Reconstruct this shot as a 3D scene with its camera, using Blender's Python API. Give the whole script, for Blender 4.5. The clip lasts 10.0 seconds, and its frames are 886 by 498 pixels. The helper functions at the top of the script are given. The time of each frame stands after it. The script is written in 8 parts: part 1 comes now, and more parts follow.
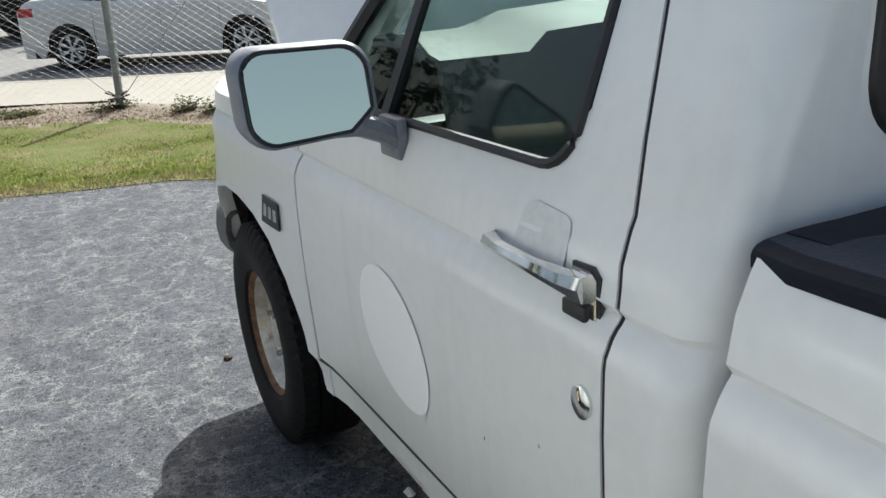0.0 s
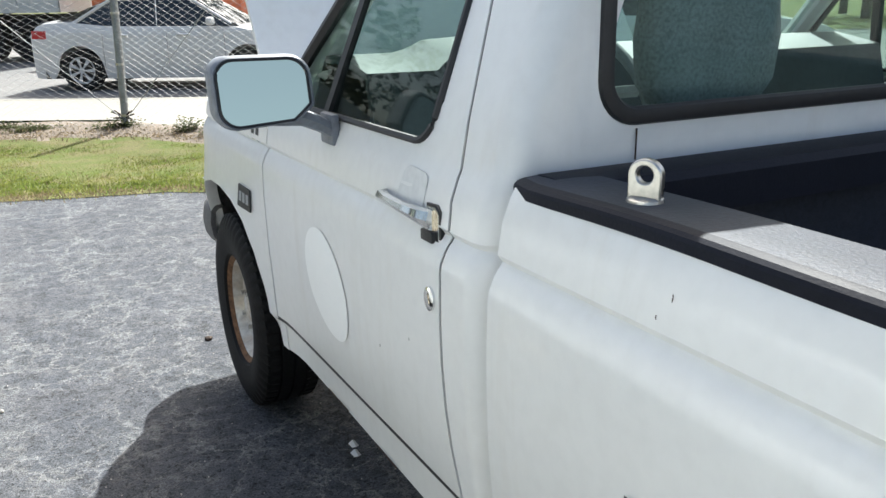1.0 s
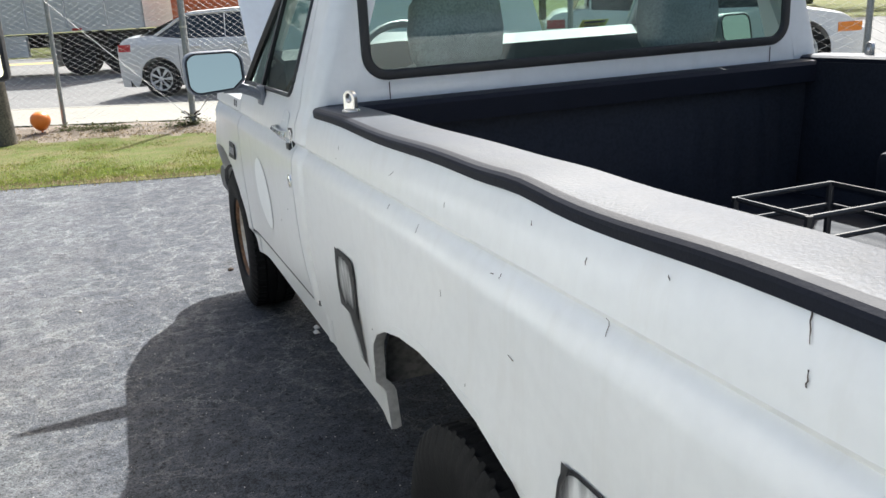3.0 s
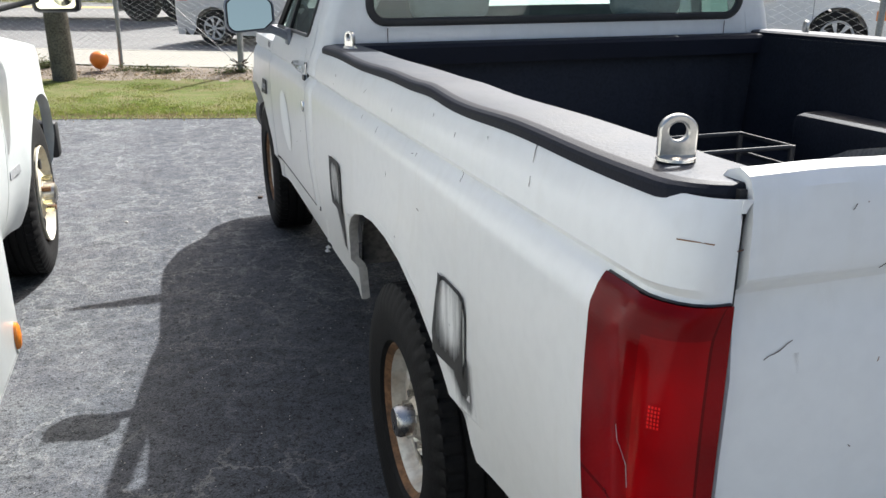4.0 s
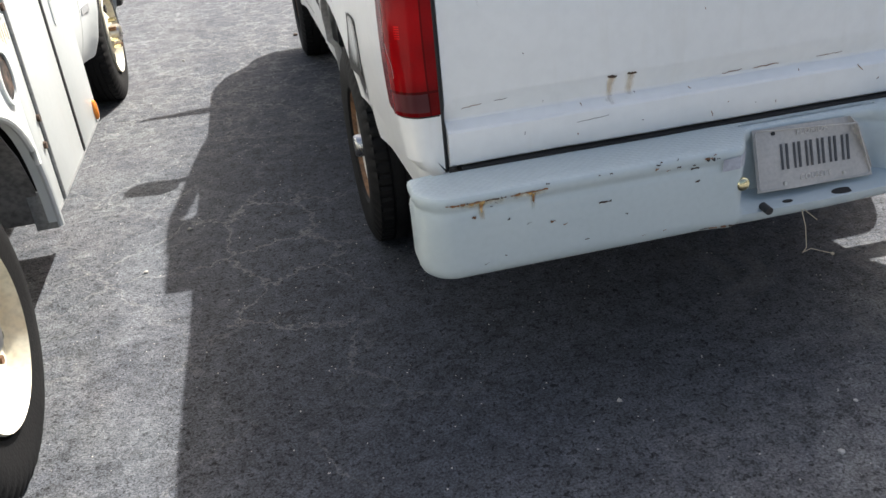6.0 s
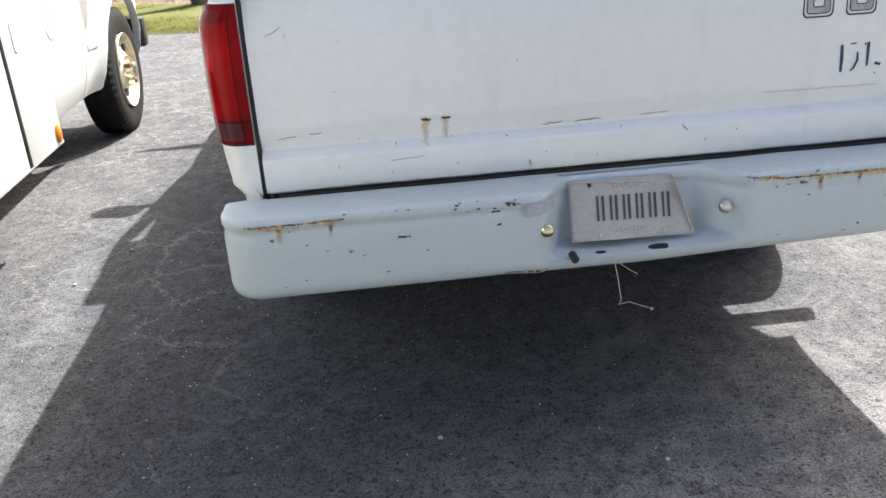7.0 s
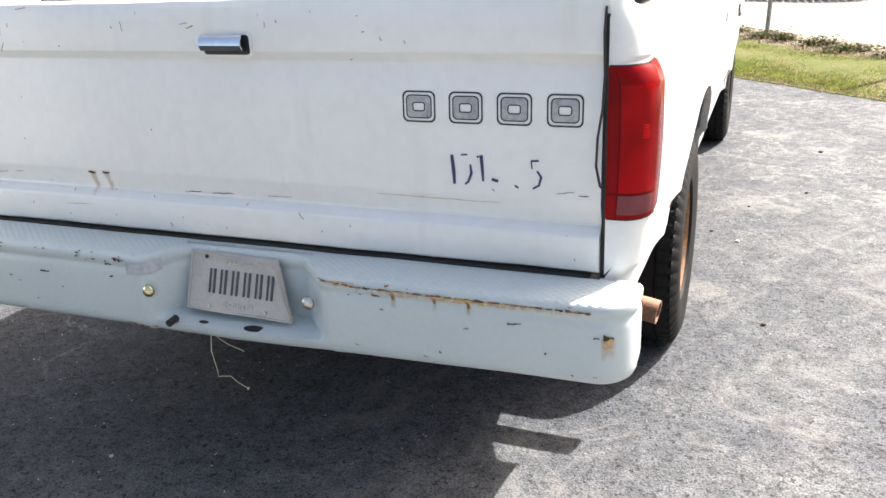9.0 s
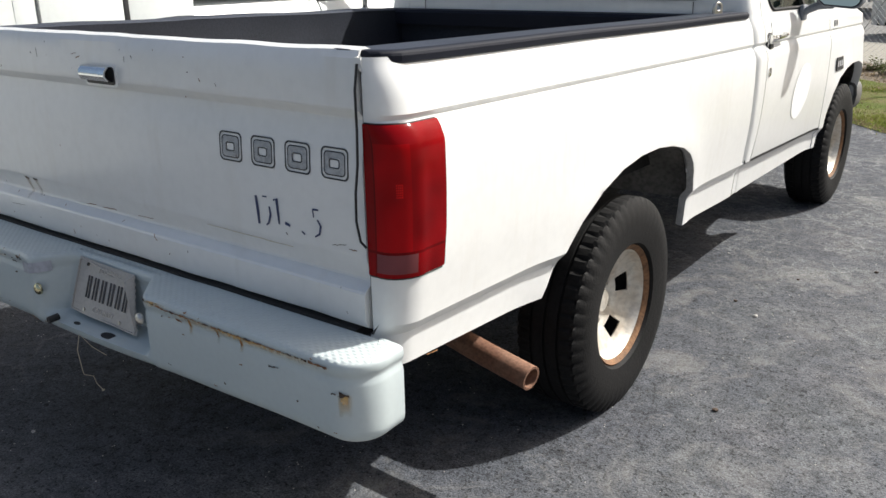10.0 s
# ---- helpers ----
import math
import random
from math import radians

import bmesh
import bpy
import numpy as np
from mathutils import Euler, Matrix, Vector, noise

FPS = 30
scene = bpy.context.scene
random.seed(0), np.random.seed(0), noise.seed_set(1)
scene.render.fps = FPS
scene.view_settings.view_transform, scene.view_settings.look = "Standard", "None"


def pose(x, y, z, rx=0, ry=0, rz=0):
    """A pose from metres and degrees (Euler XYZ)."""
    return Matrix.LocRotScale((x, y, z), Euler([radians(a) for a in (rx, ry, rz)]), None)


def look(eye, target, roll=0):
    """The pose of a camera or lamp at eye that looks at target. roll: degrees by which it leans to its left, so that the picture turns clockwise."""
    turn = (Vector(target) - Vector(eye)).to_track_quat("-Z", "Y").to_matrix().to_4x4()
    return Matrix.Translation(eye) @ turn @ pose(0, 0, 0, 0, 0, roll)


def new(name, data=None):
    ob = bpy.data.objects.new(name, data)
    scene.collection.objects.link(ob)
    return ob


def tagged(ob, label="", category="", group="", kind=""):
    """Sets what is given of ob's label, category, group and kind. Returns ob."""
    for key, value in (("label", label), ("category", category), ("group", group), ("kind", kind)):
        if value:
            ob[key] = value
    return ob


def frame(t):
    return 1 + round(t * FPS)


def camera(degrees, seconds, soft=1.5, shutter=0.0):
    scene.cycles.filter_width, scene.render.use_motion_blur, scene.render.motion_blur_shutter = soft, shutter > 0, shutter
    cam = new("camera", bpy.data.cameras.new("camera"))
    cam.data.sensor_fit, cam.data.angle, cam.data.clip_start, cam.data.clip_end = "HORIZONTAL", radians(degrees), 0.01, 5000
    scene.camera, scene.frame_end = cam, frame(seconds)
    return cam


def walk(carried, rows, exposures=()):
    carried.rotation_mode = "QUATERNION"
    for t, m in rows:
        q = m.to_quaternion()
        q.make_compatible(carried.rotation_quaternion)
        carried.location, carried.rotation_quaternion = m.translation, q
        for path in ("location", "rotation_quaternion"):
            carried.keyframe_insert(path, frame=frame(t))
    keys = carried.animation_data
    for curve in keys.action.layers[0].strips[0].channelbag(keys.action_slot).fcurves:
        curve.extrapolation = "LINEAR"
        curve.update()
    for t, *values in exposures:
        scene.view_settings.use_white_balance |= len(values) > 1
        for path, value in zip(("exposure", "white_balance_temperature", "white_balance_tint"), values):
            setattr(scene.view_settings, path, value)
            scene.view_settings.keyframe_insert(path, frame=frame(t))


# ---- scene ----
cam = camera(55.9, 10.0)
PATH = [
    (0, (-0.034, -0.033, 1.475), (0.798, 1.656, 0.802), -3.2),
    (0.5, (-0.083, -0.262, 1.467), (0.701, 1.476, 0.863), -2.0),
    (1, (-0.1, -0.545, 1.476), (0.753, 1.165, 0.886), -0.9),
    (1.5, (-0.032, -0.907, 1.479), (0.742, 0.843, 0.895), -1.7),
    (2, (-0.019, -1.222, 1.483), (0.745, 0.532, 0.899), -2.1),
    (2.5, (-0.024, -1.519, 1.476), (0.723, 0.222, 0.836), -2.1),
    (2.7, (-0.011, -1.666, 1.491), (0.716, 0.101, 0.901), -3.0),
    (3.8, (0.023, -2.359, 1.498), (0.583, -0.527, 0.922), -1.3),
    (4, (0.019, -2.481, 1.48), (0.596, -0.678, 0.834), 0.0),
    (4.2, (0.031, -2.584, 1.487), (0.612, -0.791, 0.818), -1.6),
    (4.5, (0.069, -2.772, 1.482), (0.543, -0.95, 0.806), -2.7),
    (5, (0.104, -3.064, 1.468), (0.497, -1.303, 0.606), -2.5),
    (5.5, (0.1, -3.327, 1.427), (0.444, -1.532, 0.613), -3.9),
    (5.7, (0.12, -3.4, 1.419), (0.474, -1.674, 0.473), -5.4),
    (6.8, (0.659, -3.777, 1.338), (0.893, -1.952, 0.554), -3.7),
    (7, (0.81, -3.748, 1.33), (0.986, -1.914, 0.551), -3.5),
    (7.3, (1.058, -3.713, 1.337), (1.218, -1.87, 0.576), -3.9),
    (7.5, (1.265, -3.651, 1.333), (1.422, -1.823, 0.538), -5.8),
    (8, (1.719, -3.652, 1.359), (1.651, -1.807, 0.591), -2.8),
    (8.5, (2.19, -3.526, 1.357), (1.779, -1.721, 0.599), -3.0),
    (9, (2.663, -3.473, 1.4), (1.968, -1.738, 0.689), -2.8),
    (9.5, (3.101, -3.265, 1.412), (2.253, -1.585, 0.734), -1.6),
    (10, (3.472, -3.014, 1.432), (2.339, -1.498, 0.784), -1.0),
]
EXPOSURES = [(0, 0.82, 6250, 5), (0.5, 1.2, 6200, 5), (1, 1.25, 6200, 5), (1.5, 1.32, 6200, 6), (2.5, 1.22, 6200, 7), (4, 1.06, 6200, 8), (4.5, 1.12, 6300, 9), (5.5, 1.22, 6500, 9),
             (7, 1.64, 6700, 10), (7.5, 1.86, 6850, 11), (8.5, 1.84, 6800, 10), (9, 1.72, 6750, 10), (9.5, 1.02, 6550, 9), (10, 0.5, 6450, 8)]
walk(cam, [(t, look(eye, target, roll)) for t, eye, target, roll in PATH], EXPOSURES)

# ---- light ----
world = bpy.data.worlds.new("sky_world")
scene.world = world
world.use_nodes = True
wn = world.node_tree.nodes
wl = world.node_tree.links
for n in list(wn):
    wn.remove(n)
sky = wn.new("ShaderNodeTexSky")
sky.sky_type = "NISHITA"
sky.sun_disc = False
sky.sun_elevation = radians(46.5)
sky.sun_rotation = radians(37.0)
sky.air_density, sky.dust_density, sky.ozone_density = 1.0, 6.5, 0.6
bg = wn.new("ShaderNodeBackground")
bg.inputs["Strength"].default_value = 0.108
wo = wn.new("ShaderNodeOutputWorld")
wl.new(sky.outputs[0], bg.inputs[0])
wl.new(bg.outputs[0], wo.inputs[0])
SUN_FROM = Vector((0.57, 0.75, 1.0)).normalized()
sun_data = bpy.data.lights.new("sun", "SUN")
sun_data.energy, sun_data.angle, sun_data.color = 4.7, radians(0.53), (1.0, 0.97, 0.93)
sun = new("sun", sun_data)
sun.rotation_euler = SUN_FROM.to_track_quat("Z", "Y").to_euler()
sun.location = (8, 10, 14)


# ---- materials ----
def mat(name, base, rough=0.5, metal=0.0, var=0.12, scale=3.0, grain=60.0, grain_amt=0.06, bump=0.0, bump_scale=200.0,
        tint=None, coat=0.0, ior=1.5, spec=None):
    """A principled material with variation at two scales and a fine relief."""
    m = bpy.data.materials.new(name)
    m.use_nodes = True
    nt = m.node_tree
    N, L = nt.nodes, nt.links
    b = N["Principled BSDF"]
    tc = N.new("ShaderNodeTexCoord")
    n1 = N.new("ShaderNodeTexNoise")
    n1.inputs["Scale"].default_value, n1.inputs["Detail"].default_value = scale, 5.0
    n2 = N.new("ShaderNodeTexNoise")
    n2.inputs["Scale"].default_value, n2.inputs["Detail"].default_value = grain, 3.0
    for n in (n1, n2):
        L.new(tc.outputs["Object"], n.inputs["Vector"])
    r1 = N.new("ShaderNodeValToRGB")
    t = tint or tuple(c * (1 - 2 * var) for c in base)
    r1.color_ramp.elements[0].color = (*t, 1)
    r1.color_ramp.elements[1].color = (*base, 1)
    r1.color_ramp.elements[0].position, r1.color_ramp.elements[1].position = 0.3, 0.62
    L.new(n1.outputs[0], r1.inputs[0])
    mix = N.new("ShaderNodeMix")
    mix.data_type, mix.blend_type = "RGBA", "MULTIPLY"
    mix.inputs["Factor"].default_value = 1.0
    r2 = N.new("ShaderNodeValToRGB")
    lo = max(0.0, 1 - 3 * grain_amt)
    r2.color_ramp.elements[0].color = (lo, lo, lo, 1)
    r2.color_ramp.elements[1].color = (1, 1, 1, 1)
    r2.color_ramp.elements[0].position, r2.color_ramp.elements[1].position = 0.3, 0.6
    L.new(n2.outputs[0], r2.inputs[0])
    L.new(r1.outputs[0], mix.inputs["A"])
    L.new(r2.outputs[0], mix.inputs["B"])
    L.new(mix.outputs["Result"], b.inputs["Base Color"])
    mr = N.new("ShaderNodeMapRange")
    mr.inputs["To Min"].default_value, mr.inputs["To Max"].default_value = max(0.02, rough * 0.82), min(1.0, rough * 1.2)
    L.new(n1.outputs[0], mr.inputs["Value"])
    L.new(mr.outputs[0], b.inputs["Roughness"])
    b.inputs["Metallic"].default_value = metal
    b.inputs["IOR"].default_value = ior
    b.inputs["Coat Weight"].default_value = coat
    b.inputs["Coat Roughness"].default_value = 0.12
    if spec is not None:
        b.inputs["Specular IOR Level"].default_value = spec
    if bump:
        n3 = N.new("ShaderNodeTexNoise")
        n3.inputs["Scale"].default_value, n3.inputs["Detail"].default_value = bump_scale, 4.0
        L.new(tc.outputs["Object"], n3.inputs["Vector"])
        bp = N.new("ShaderNodeBump")
        bp.inputs["Strength"].default_value, bp.inputs["Distance"].default_value = bump, 0.01
        L.new(n3.outputs[0], bp.inputs["Height"])
        L.new(bp.outputs[0], b.inputs["Normal"])
    return m


def glass_mat(name, tint, rough=0.0, trans=1.0):
    m = bpy.data.materials.new(name)
    m.use_nodes = True
    N, L = m.node_tree.nodes, m.node_tree.links
    for n in list(N):
        N.remove(n)
    tr = N.new("ShaderNodeBsdfTransparent")
    tr.inputs[0].default_value = (*tint, 1)
    gl = N.new("ShaderNodeBsdfGlossy")
    gl.inputs["Roughness"].default_value = max(rough, 0.015)
    lw = N.new("ShaderNodeLayerWeight")
    lw.inputs["Blend"].default_value = 0.5
    pw = N.new("ShaderNodeMath")
    pw.operation = "POWER"
    pw.inputs[1].default_value = 4.5
    L.new(lw.outputs["Facing"], pw.inputs[0])
    fr = N.new("ShaderNodeMapRange")
    fr.inputs["To Min"].default_value, fr.inputs["To Max"].default_value = 0.03, 0.34
    L.new(pw.outputs[0], fr.inputs["Value"])
    mx = N.new("ShaderNodeMixShader")
    out = N.new("ShaderNodeOutputMaterial")
    L.new(fr.outputs[0], mx.inputs[0])
    L.new(tr.outputs[0], mx.inputs[1])
    L.new(gl.outputs[0], mx.inputs[2])
    L.new(mx.outputs[0], out.inputs[0])
    return m


def paint_mat(name, base, streak=(0.62, 0.6, 0.55), rough=0.32, amount=0.5):
    """Old white vehicle enamel: faint run-down dirt, chalky patches and a weak gloss."""
    m = mat(name, base, rough, 0.0, 0.03, 1.6, 35.0, 0.012, 0.02, 24.0, coat=0.25)
    N, L = m.node_tree.nodes, m.node_tree.links
    b = N["Principled BSDF"]
    src = b.inputs["Base Color"].links[0].from_socket
    tc = [n for n in N if n.type == "TEX_COORD"][0]
    mp = N.new("ShaderNodeMapping")
    mp.inputs["Scale"].default_value = (9.0, 9.0, 1.1)
    L.new(tc.outputs["Object"], mp.inputs["Vector"])
    n = N.new("ShaderNodeTexNoise")
    n.inputs["Scale"].default_value, n.inputs["Detail"].default_value, n.inputs["Roughness"].default_value = 1.3, 8.0, 0.65
    L.new(mp.outputs[0], n.inputs["Vector"])
    rp = N.new("ShaderNodeValToRGB")
    rp.color_ramp.elements[0].position, rp.color_ramp.elements[1].position = 0.54, 0.82
    rp.color_ramp.elements[0].color, rp.color_ramp.elements[1].color = (0, 0, 0, 1), (amount, amount, amount, 1)
    L.new(n.outputs[0], rp.inputs[0])
    mx = N.new("ShaderNodeMix")
    mx.data_type = "RGBA"
    mx.inputs["B"].default_value = (*streak, 1)
    L.new(rp.outputs[0], mx.inputs["Factor"])
    L.new(src, mx.inputs["A"])
    L.new(mx.outputs["Result"], b.inputs["Base Color"])
    return m


def asphalt_mat():
    """Sealed parking-lot asphalt: dark binder, pale stones, washed-out patches and pale crazing."""
    m = bpy.data.materials.new("asphalt_lot")
    m.use_nodes = True
    N, L = m.node_tree.nodes, m.node_tree.links
    b = N["Principled BSDF"]
    tc = N.new("ShaderNodeTexCoord")

    def noise_tex(scale, detail, rough=0.5, src=None, dist=0.0):
        n = N.new("ShaderNodeTexNoise")
        n.inputs["Scale"].default_value, n.inputs["Detail"].default_value, n.inputs["Roughness"].default_value = scale, detail, rough
        n.inputs["Distortion"].default_value = dist
        L.new(src or tc.outputs["Object"], n.inputs["Vector"])
        return n

    def ramp(src, p0, c0, p1, c1):
        r = N.new("ShaderNodeValToRGB")
        e = r.color_ramp.elements
        e[0].position, e[1].position = p0, p1
        e[0].color, e[1].color = (*c0, 1), (*c1, 1)
        L.new(src, r.inputs[0])
        return r.outputs[0]

    def blend(fac, a, bb, mode="MIX"):
        x = N.new("ShaderNodeMix")
        x.data_type, x.blend_type = "RGBA", mode
        L.new(fac, x.inputs["Factor"]) if not isinstance(fac, float) else None
        if isinstance(fac, float):
            x.inputs["Factor"].default_value = fac
        L.new(a, x.inputs["A"])
        L.new(bb, x.inputs["B"]) if not isinstance(bb, tuple) else None
        if isinstance(bb, tuple):
            x.inputs["B"].default_value = (*bb, 1)
        return x.outputs["Result"]

    def fade(src, v0, v1, top):
        n = N.new("ShaderNodeMapRange")
        n.interpolation_type = "SMOOTHSTEP"
        n.inputs["From Min"].default_value, n.inputs["From Max"].default_value = v0, v1
        n.inputs["To Max"].default_value = top
        L.new(src, n.inputs["Value"])
        return n.outputs[0]

    def calc(op, a, bb):
        n = N.new("ShaderNodeMath")
        n.operation = op
        L.new(a, n.inputs[0])
        if isinstance(bb, float):
            n.inputs[1].default_value = bb
        else:
            L.new(bb, n.inputs[1])
        return n.outputs[0]

    K = lambda v: (v, v, v)
    sep = N.new("ShaderNodeSeparateXYZ")
    L.new(tc.outputs["Object"], sep.inputs[0])
    X, Y = sep.outputs["X"], sep.outputs["Y"]
    big = noise_tex(0.8, 6.0, 0.62)
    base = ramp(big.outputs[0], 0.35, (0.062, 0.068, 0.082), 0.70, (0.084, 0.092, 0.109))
    # sun and shade painted into wear: dark bay, paler lanes both sides and behind
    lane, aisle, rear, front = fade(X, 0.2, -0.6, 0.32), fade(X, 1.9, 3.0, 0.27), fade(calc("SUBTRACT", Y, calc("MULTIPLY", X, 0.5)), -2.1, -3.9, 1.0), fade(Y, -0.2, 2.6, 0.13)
    sun_wear = calc("MAXIMUM", calc("MAXIMUM", lane, aisle), calc("MAXIMUM", rear, front))
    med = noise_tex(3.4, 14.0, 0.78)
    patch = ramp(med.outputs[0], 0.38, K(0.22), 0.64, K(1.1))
    worn = blend(1.0, sun_wear, patch, "MULTIPLY")
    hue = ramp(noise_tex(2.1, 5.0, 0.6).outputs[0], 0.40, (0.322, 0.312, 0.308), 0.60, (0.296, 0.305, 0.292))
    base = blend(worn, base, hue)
    mottle = noise_tex(15.0, 10.0, 0.74, dist=0.4)
    base = blend(0.9, base, ramp(mottle.outputs[0], 0.34, K(0.52), 0.64, K(1.25)), "MULTIPLY")
    fine = noise_tex(150.0, 3.0, 0.62)
    base = blend(0.95, base, ramp(fine.outputs[0], 0.33, K(0.40), 0.64, K(1.30)), "MULTIPLY")
    pits = noise_tex(62.0, 6.0, 0.75, dist=0.6)
    pit_line = ramp(pits.outputs[0], 0.38, K(0.22), 0.48, K(1.0))
    base = blend(1.0, base, pit_line, "MULTIPLY")
    # faded blue-white stripe in the lane beside the service truck
    stripe_at = calc("ADD", calc("ADD", X, calc("MULTIPLY", Y, 0.05)), calc("MULTIPLY", noise_tex(3.0, 6.0, 0.7).outputs[0], 0.20))
    stripe = calc("SUBTRACT", fade(stripe_at, -0.42, -0.34, 1.0), fade(stripe_at, -0.26, -0.18, 1.0))
    stripe = blend(1.0, blend(1.0, stripe, ramp(med.outputs[0], 0.42, K(0), 0.62, K(0.17)), "MULTIPLY"), fade(Y, 0.6, -0.6, 1.0), "MULTIPLY")
    base = blend(stripe, base, (0.25, 0.275, 0.31))
    # pale filled cracks: a few long ones in the lane, a web towards the verge
    warp = noise_tex(3.2, 8.0, 0.72)
    add = N.new("ShaderNodeMix")
    add.data_type, add.blend_type = "RGBA", "LINEAR_LIGHT"
    add.inputs["Factor"].default_value = 0.20
    L.new(tc.outputs["Object"], add.inputs["A"])
    L.new(warp.outputs["Color"], add.inputs["B"])
    outside = calc("MAXIMUM", calc("MAXIMUM", fade(X, 0.9, 0.0, 1.0), fade(X, 1.6, 2.4, 0.5)), fade(Y, 0.3, 2.2, 1.0))
    web = calc("MAXIMUM", fade(Y, -0.4, 1.6, 1.0), fade(X, 3.0, 4.2, 0.35))
    for scale, width, strength, where in ((2.3, 0.022, 0.42, outside), (6.2, 0.032, 0.60, web), (12.5, 0.045, 0.34, web)):
        v = N.new("ShaderNodeTexVoronoi")
        v.feature = "DISTANCE_TO_EDGE"
        v.inputs["Scale"].default_value = scale
        L.new(add.outputs["Result"], v.inputs["Vector"])
        rough_edge = calc("ADD", v.outputs["Distance"], calc("MULTIPLY", noise_tex(34.0, 4.0, 0.7).outputs[0], width * 0.9))
        line = ramp(rough_edge, width * 0.42, K(1), width * 1.25, K(0))
        gate = ramp(noise_tex(0.9 * scale / 2.6, 5.0, 0.7).outputs[0], 0.40, K(0), 0.56, K(strength))
        f = blend(1.0, blend(1.0, line, gate, "MULTIPLY"), where, "MULTIPLY")
        base = blend(f, base, (0.36, 0.355, 0.345))
    # dusty blotches on the aisle
    dust = blend(1.0, fade(X, 1.2, 2.0, 1.0), ramp(noise_tex(2.6, 9.0, 0.72, dist=0.8).outputs[0], 0.53, K(0), 0.66, K(0.34)), "MULTIPLY")
    base = blend(dust, base, (0.27, 0.262, 0.25))
    # a few dark hairline cracks
    v = N.new("ShaderNodeTexVoronoi")
    v.feature = "DISTANCE_TO_EDGE"
    v.inputs["Scale"].default_value = 1.15
    L.new(add.outputs["Result"], v.inputs["Vector"])
    hair = blend(1.0, ramp(v.outputs["Distance"], 0.0, K(1), 0.007, K(0)), ramp(noise_tex(1.7, 4.0, 0.6).outputs[0], 0.50, K(0), 0.56, K(0.8)), "MULTIPLY")
    base = blend(hair, base, (0.018, 0.018, 0.019))
    stones = N.new("ShaderNodeTexVoronoi")
    stones.inputs["Scale"].default_value = 75.0
    L.new(tc.outputs["Object"], stones.inputs["Vector"])
    sp = ramp(stones.outputs["Distance"], 0.0, K(0.5), 0.17, K(0))
    base = blend(blend(1.0, sp, ramp(noise_tex(9.0, 3.0).outputs[0], 0.57, K(0), 0.66, K(0.8)), "MULTIPLY"), base, (0.33, 0.325, 0.31))
    L.new(base, b.inputs["Base Color"])
    b.inputs["Roughness"].default_value = 0.82
    b.inputs["Specular IOR Level"].default_value = 0.18
    bp = N.new("ShaderNodeBump")
    bp.inputs["Strength"].default_value, bp.inputs["Distance"].default_value = 0.75, 0.006
    L.new(fine.outputs[0], bp.inputs["Height"])
    bp2 = N.new("ShaderNodeBump")
    bp2.inputs["Strength"].default_value, bp2.inputs["Distance"].default_value = 0.5, 0.01
    L.new(noise_tex(38.0, 4.0, 0.6).outputs[0], bp2.inputs["Height"])
    L.new(bp.outputs[0], bp2.inputs["Normal"])
    L.new(bp2.outputs[0], b.inputs["Normal"])
    return m


WHITE = paint_mat("white_enamel", (0.760, 0.763, 0.748))
WHITE2 = paint_mat("white_service_enamel", (0.675, 0.705, 0.69), rough=0.3, amount=0.35)
BUMPER = mat("bumper_paint", (0.47, 0.525, 0.53), 0.4, 0, 0.03, 2.0, 70, 0.012, 0.015, 30, tint=(0.43, 0.49, 0.50), coat=0.15)
TREAD = mat("bumper_tread_paint", (0.50, 0.555, 0.555), 0.45, 0, 0.02, 3.0, 60, 0.015, 0.15, 60)
RECESS = mat("shaded_finger_recess", (0.66, 0.67, 0.66), 0.5, 0, 0.04, 9, 60, 0.03)
DUSTY = mat("dusty_arch_lip", (0.60, 0.58, 0.55), 0.7, 0, 0.12, 8, 60, 0.08)
PATCH = mat("repaint_patch", (0.87, 0.875, 0.865), 0.55, 0, 0.008, 3, 50, 0.004)
RUBBER = mat("tyre_rubber", (0.011, 0.0108, 0.011), 0.7, 0, 0.2, 5, 80, 0.12, 0.15, 120, spec=0.22)
SEAL = mat("black_seal", (0.014, 0.014, 0.016), 0.5, 0, 0.15, 8, 60, 0.1)
LINER = mat("bed_liner_plastic", (0.015, 0.018, 0.027), 0.6, 0, 0.12, 4, 90, 0.12, 0.15, 160, spec=0.22)
# same black plastic: the top's lighter colour stands for sun sheen
CAPTOP = mat("sunlit_rail_cap", (0.030, 0.037, 0.054), 0.54, 0, 0.15, 9, 170, 0.12, 0.12, 190, spec=0.24)
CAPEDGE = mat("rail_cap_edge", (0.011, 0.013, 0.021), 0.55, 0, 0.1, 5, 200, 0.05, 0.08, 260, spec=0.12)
CHROME = mat("chrome", (0.82, 0.82, 0.81), 0.10, 1.0, 0.05, 6, 50, 0.03)
STEEL = mat("weathered_steel", (0.62, 0.60, 0.56), 0.28, 1.0, 0.12, 14, 90, 0.08, 0.05, 90)
ARGENT = mat("argent_wheel", (0.66, 0.64, 0.58), 0.4, 0.3, 0.12, 16, 60, 0.08, 0.05, 60, tint=(0.52, 0.45, 0.36))
RUST = mat("rust", (0.31, 0.15, 0.06), 0.85, 0, 0.25, 30, 130, 0.15, 0.3, 180, tint=(0.14, 0.06, 0.03))
RIMRUST = mat("brown_rim_rust", (0.24, 0.125, 0.06), 0.8, 0, 0.25, 20, 90, 0.15)
CUPDIRT = mat("dirty_filler_cup", (0.02, 0.017, 0.015), 0.8, 0, 0.25, 26, 90, 0.2, tint=(0.13, 0.08, 0.055))
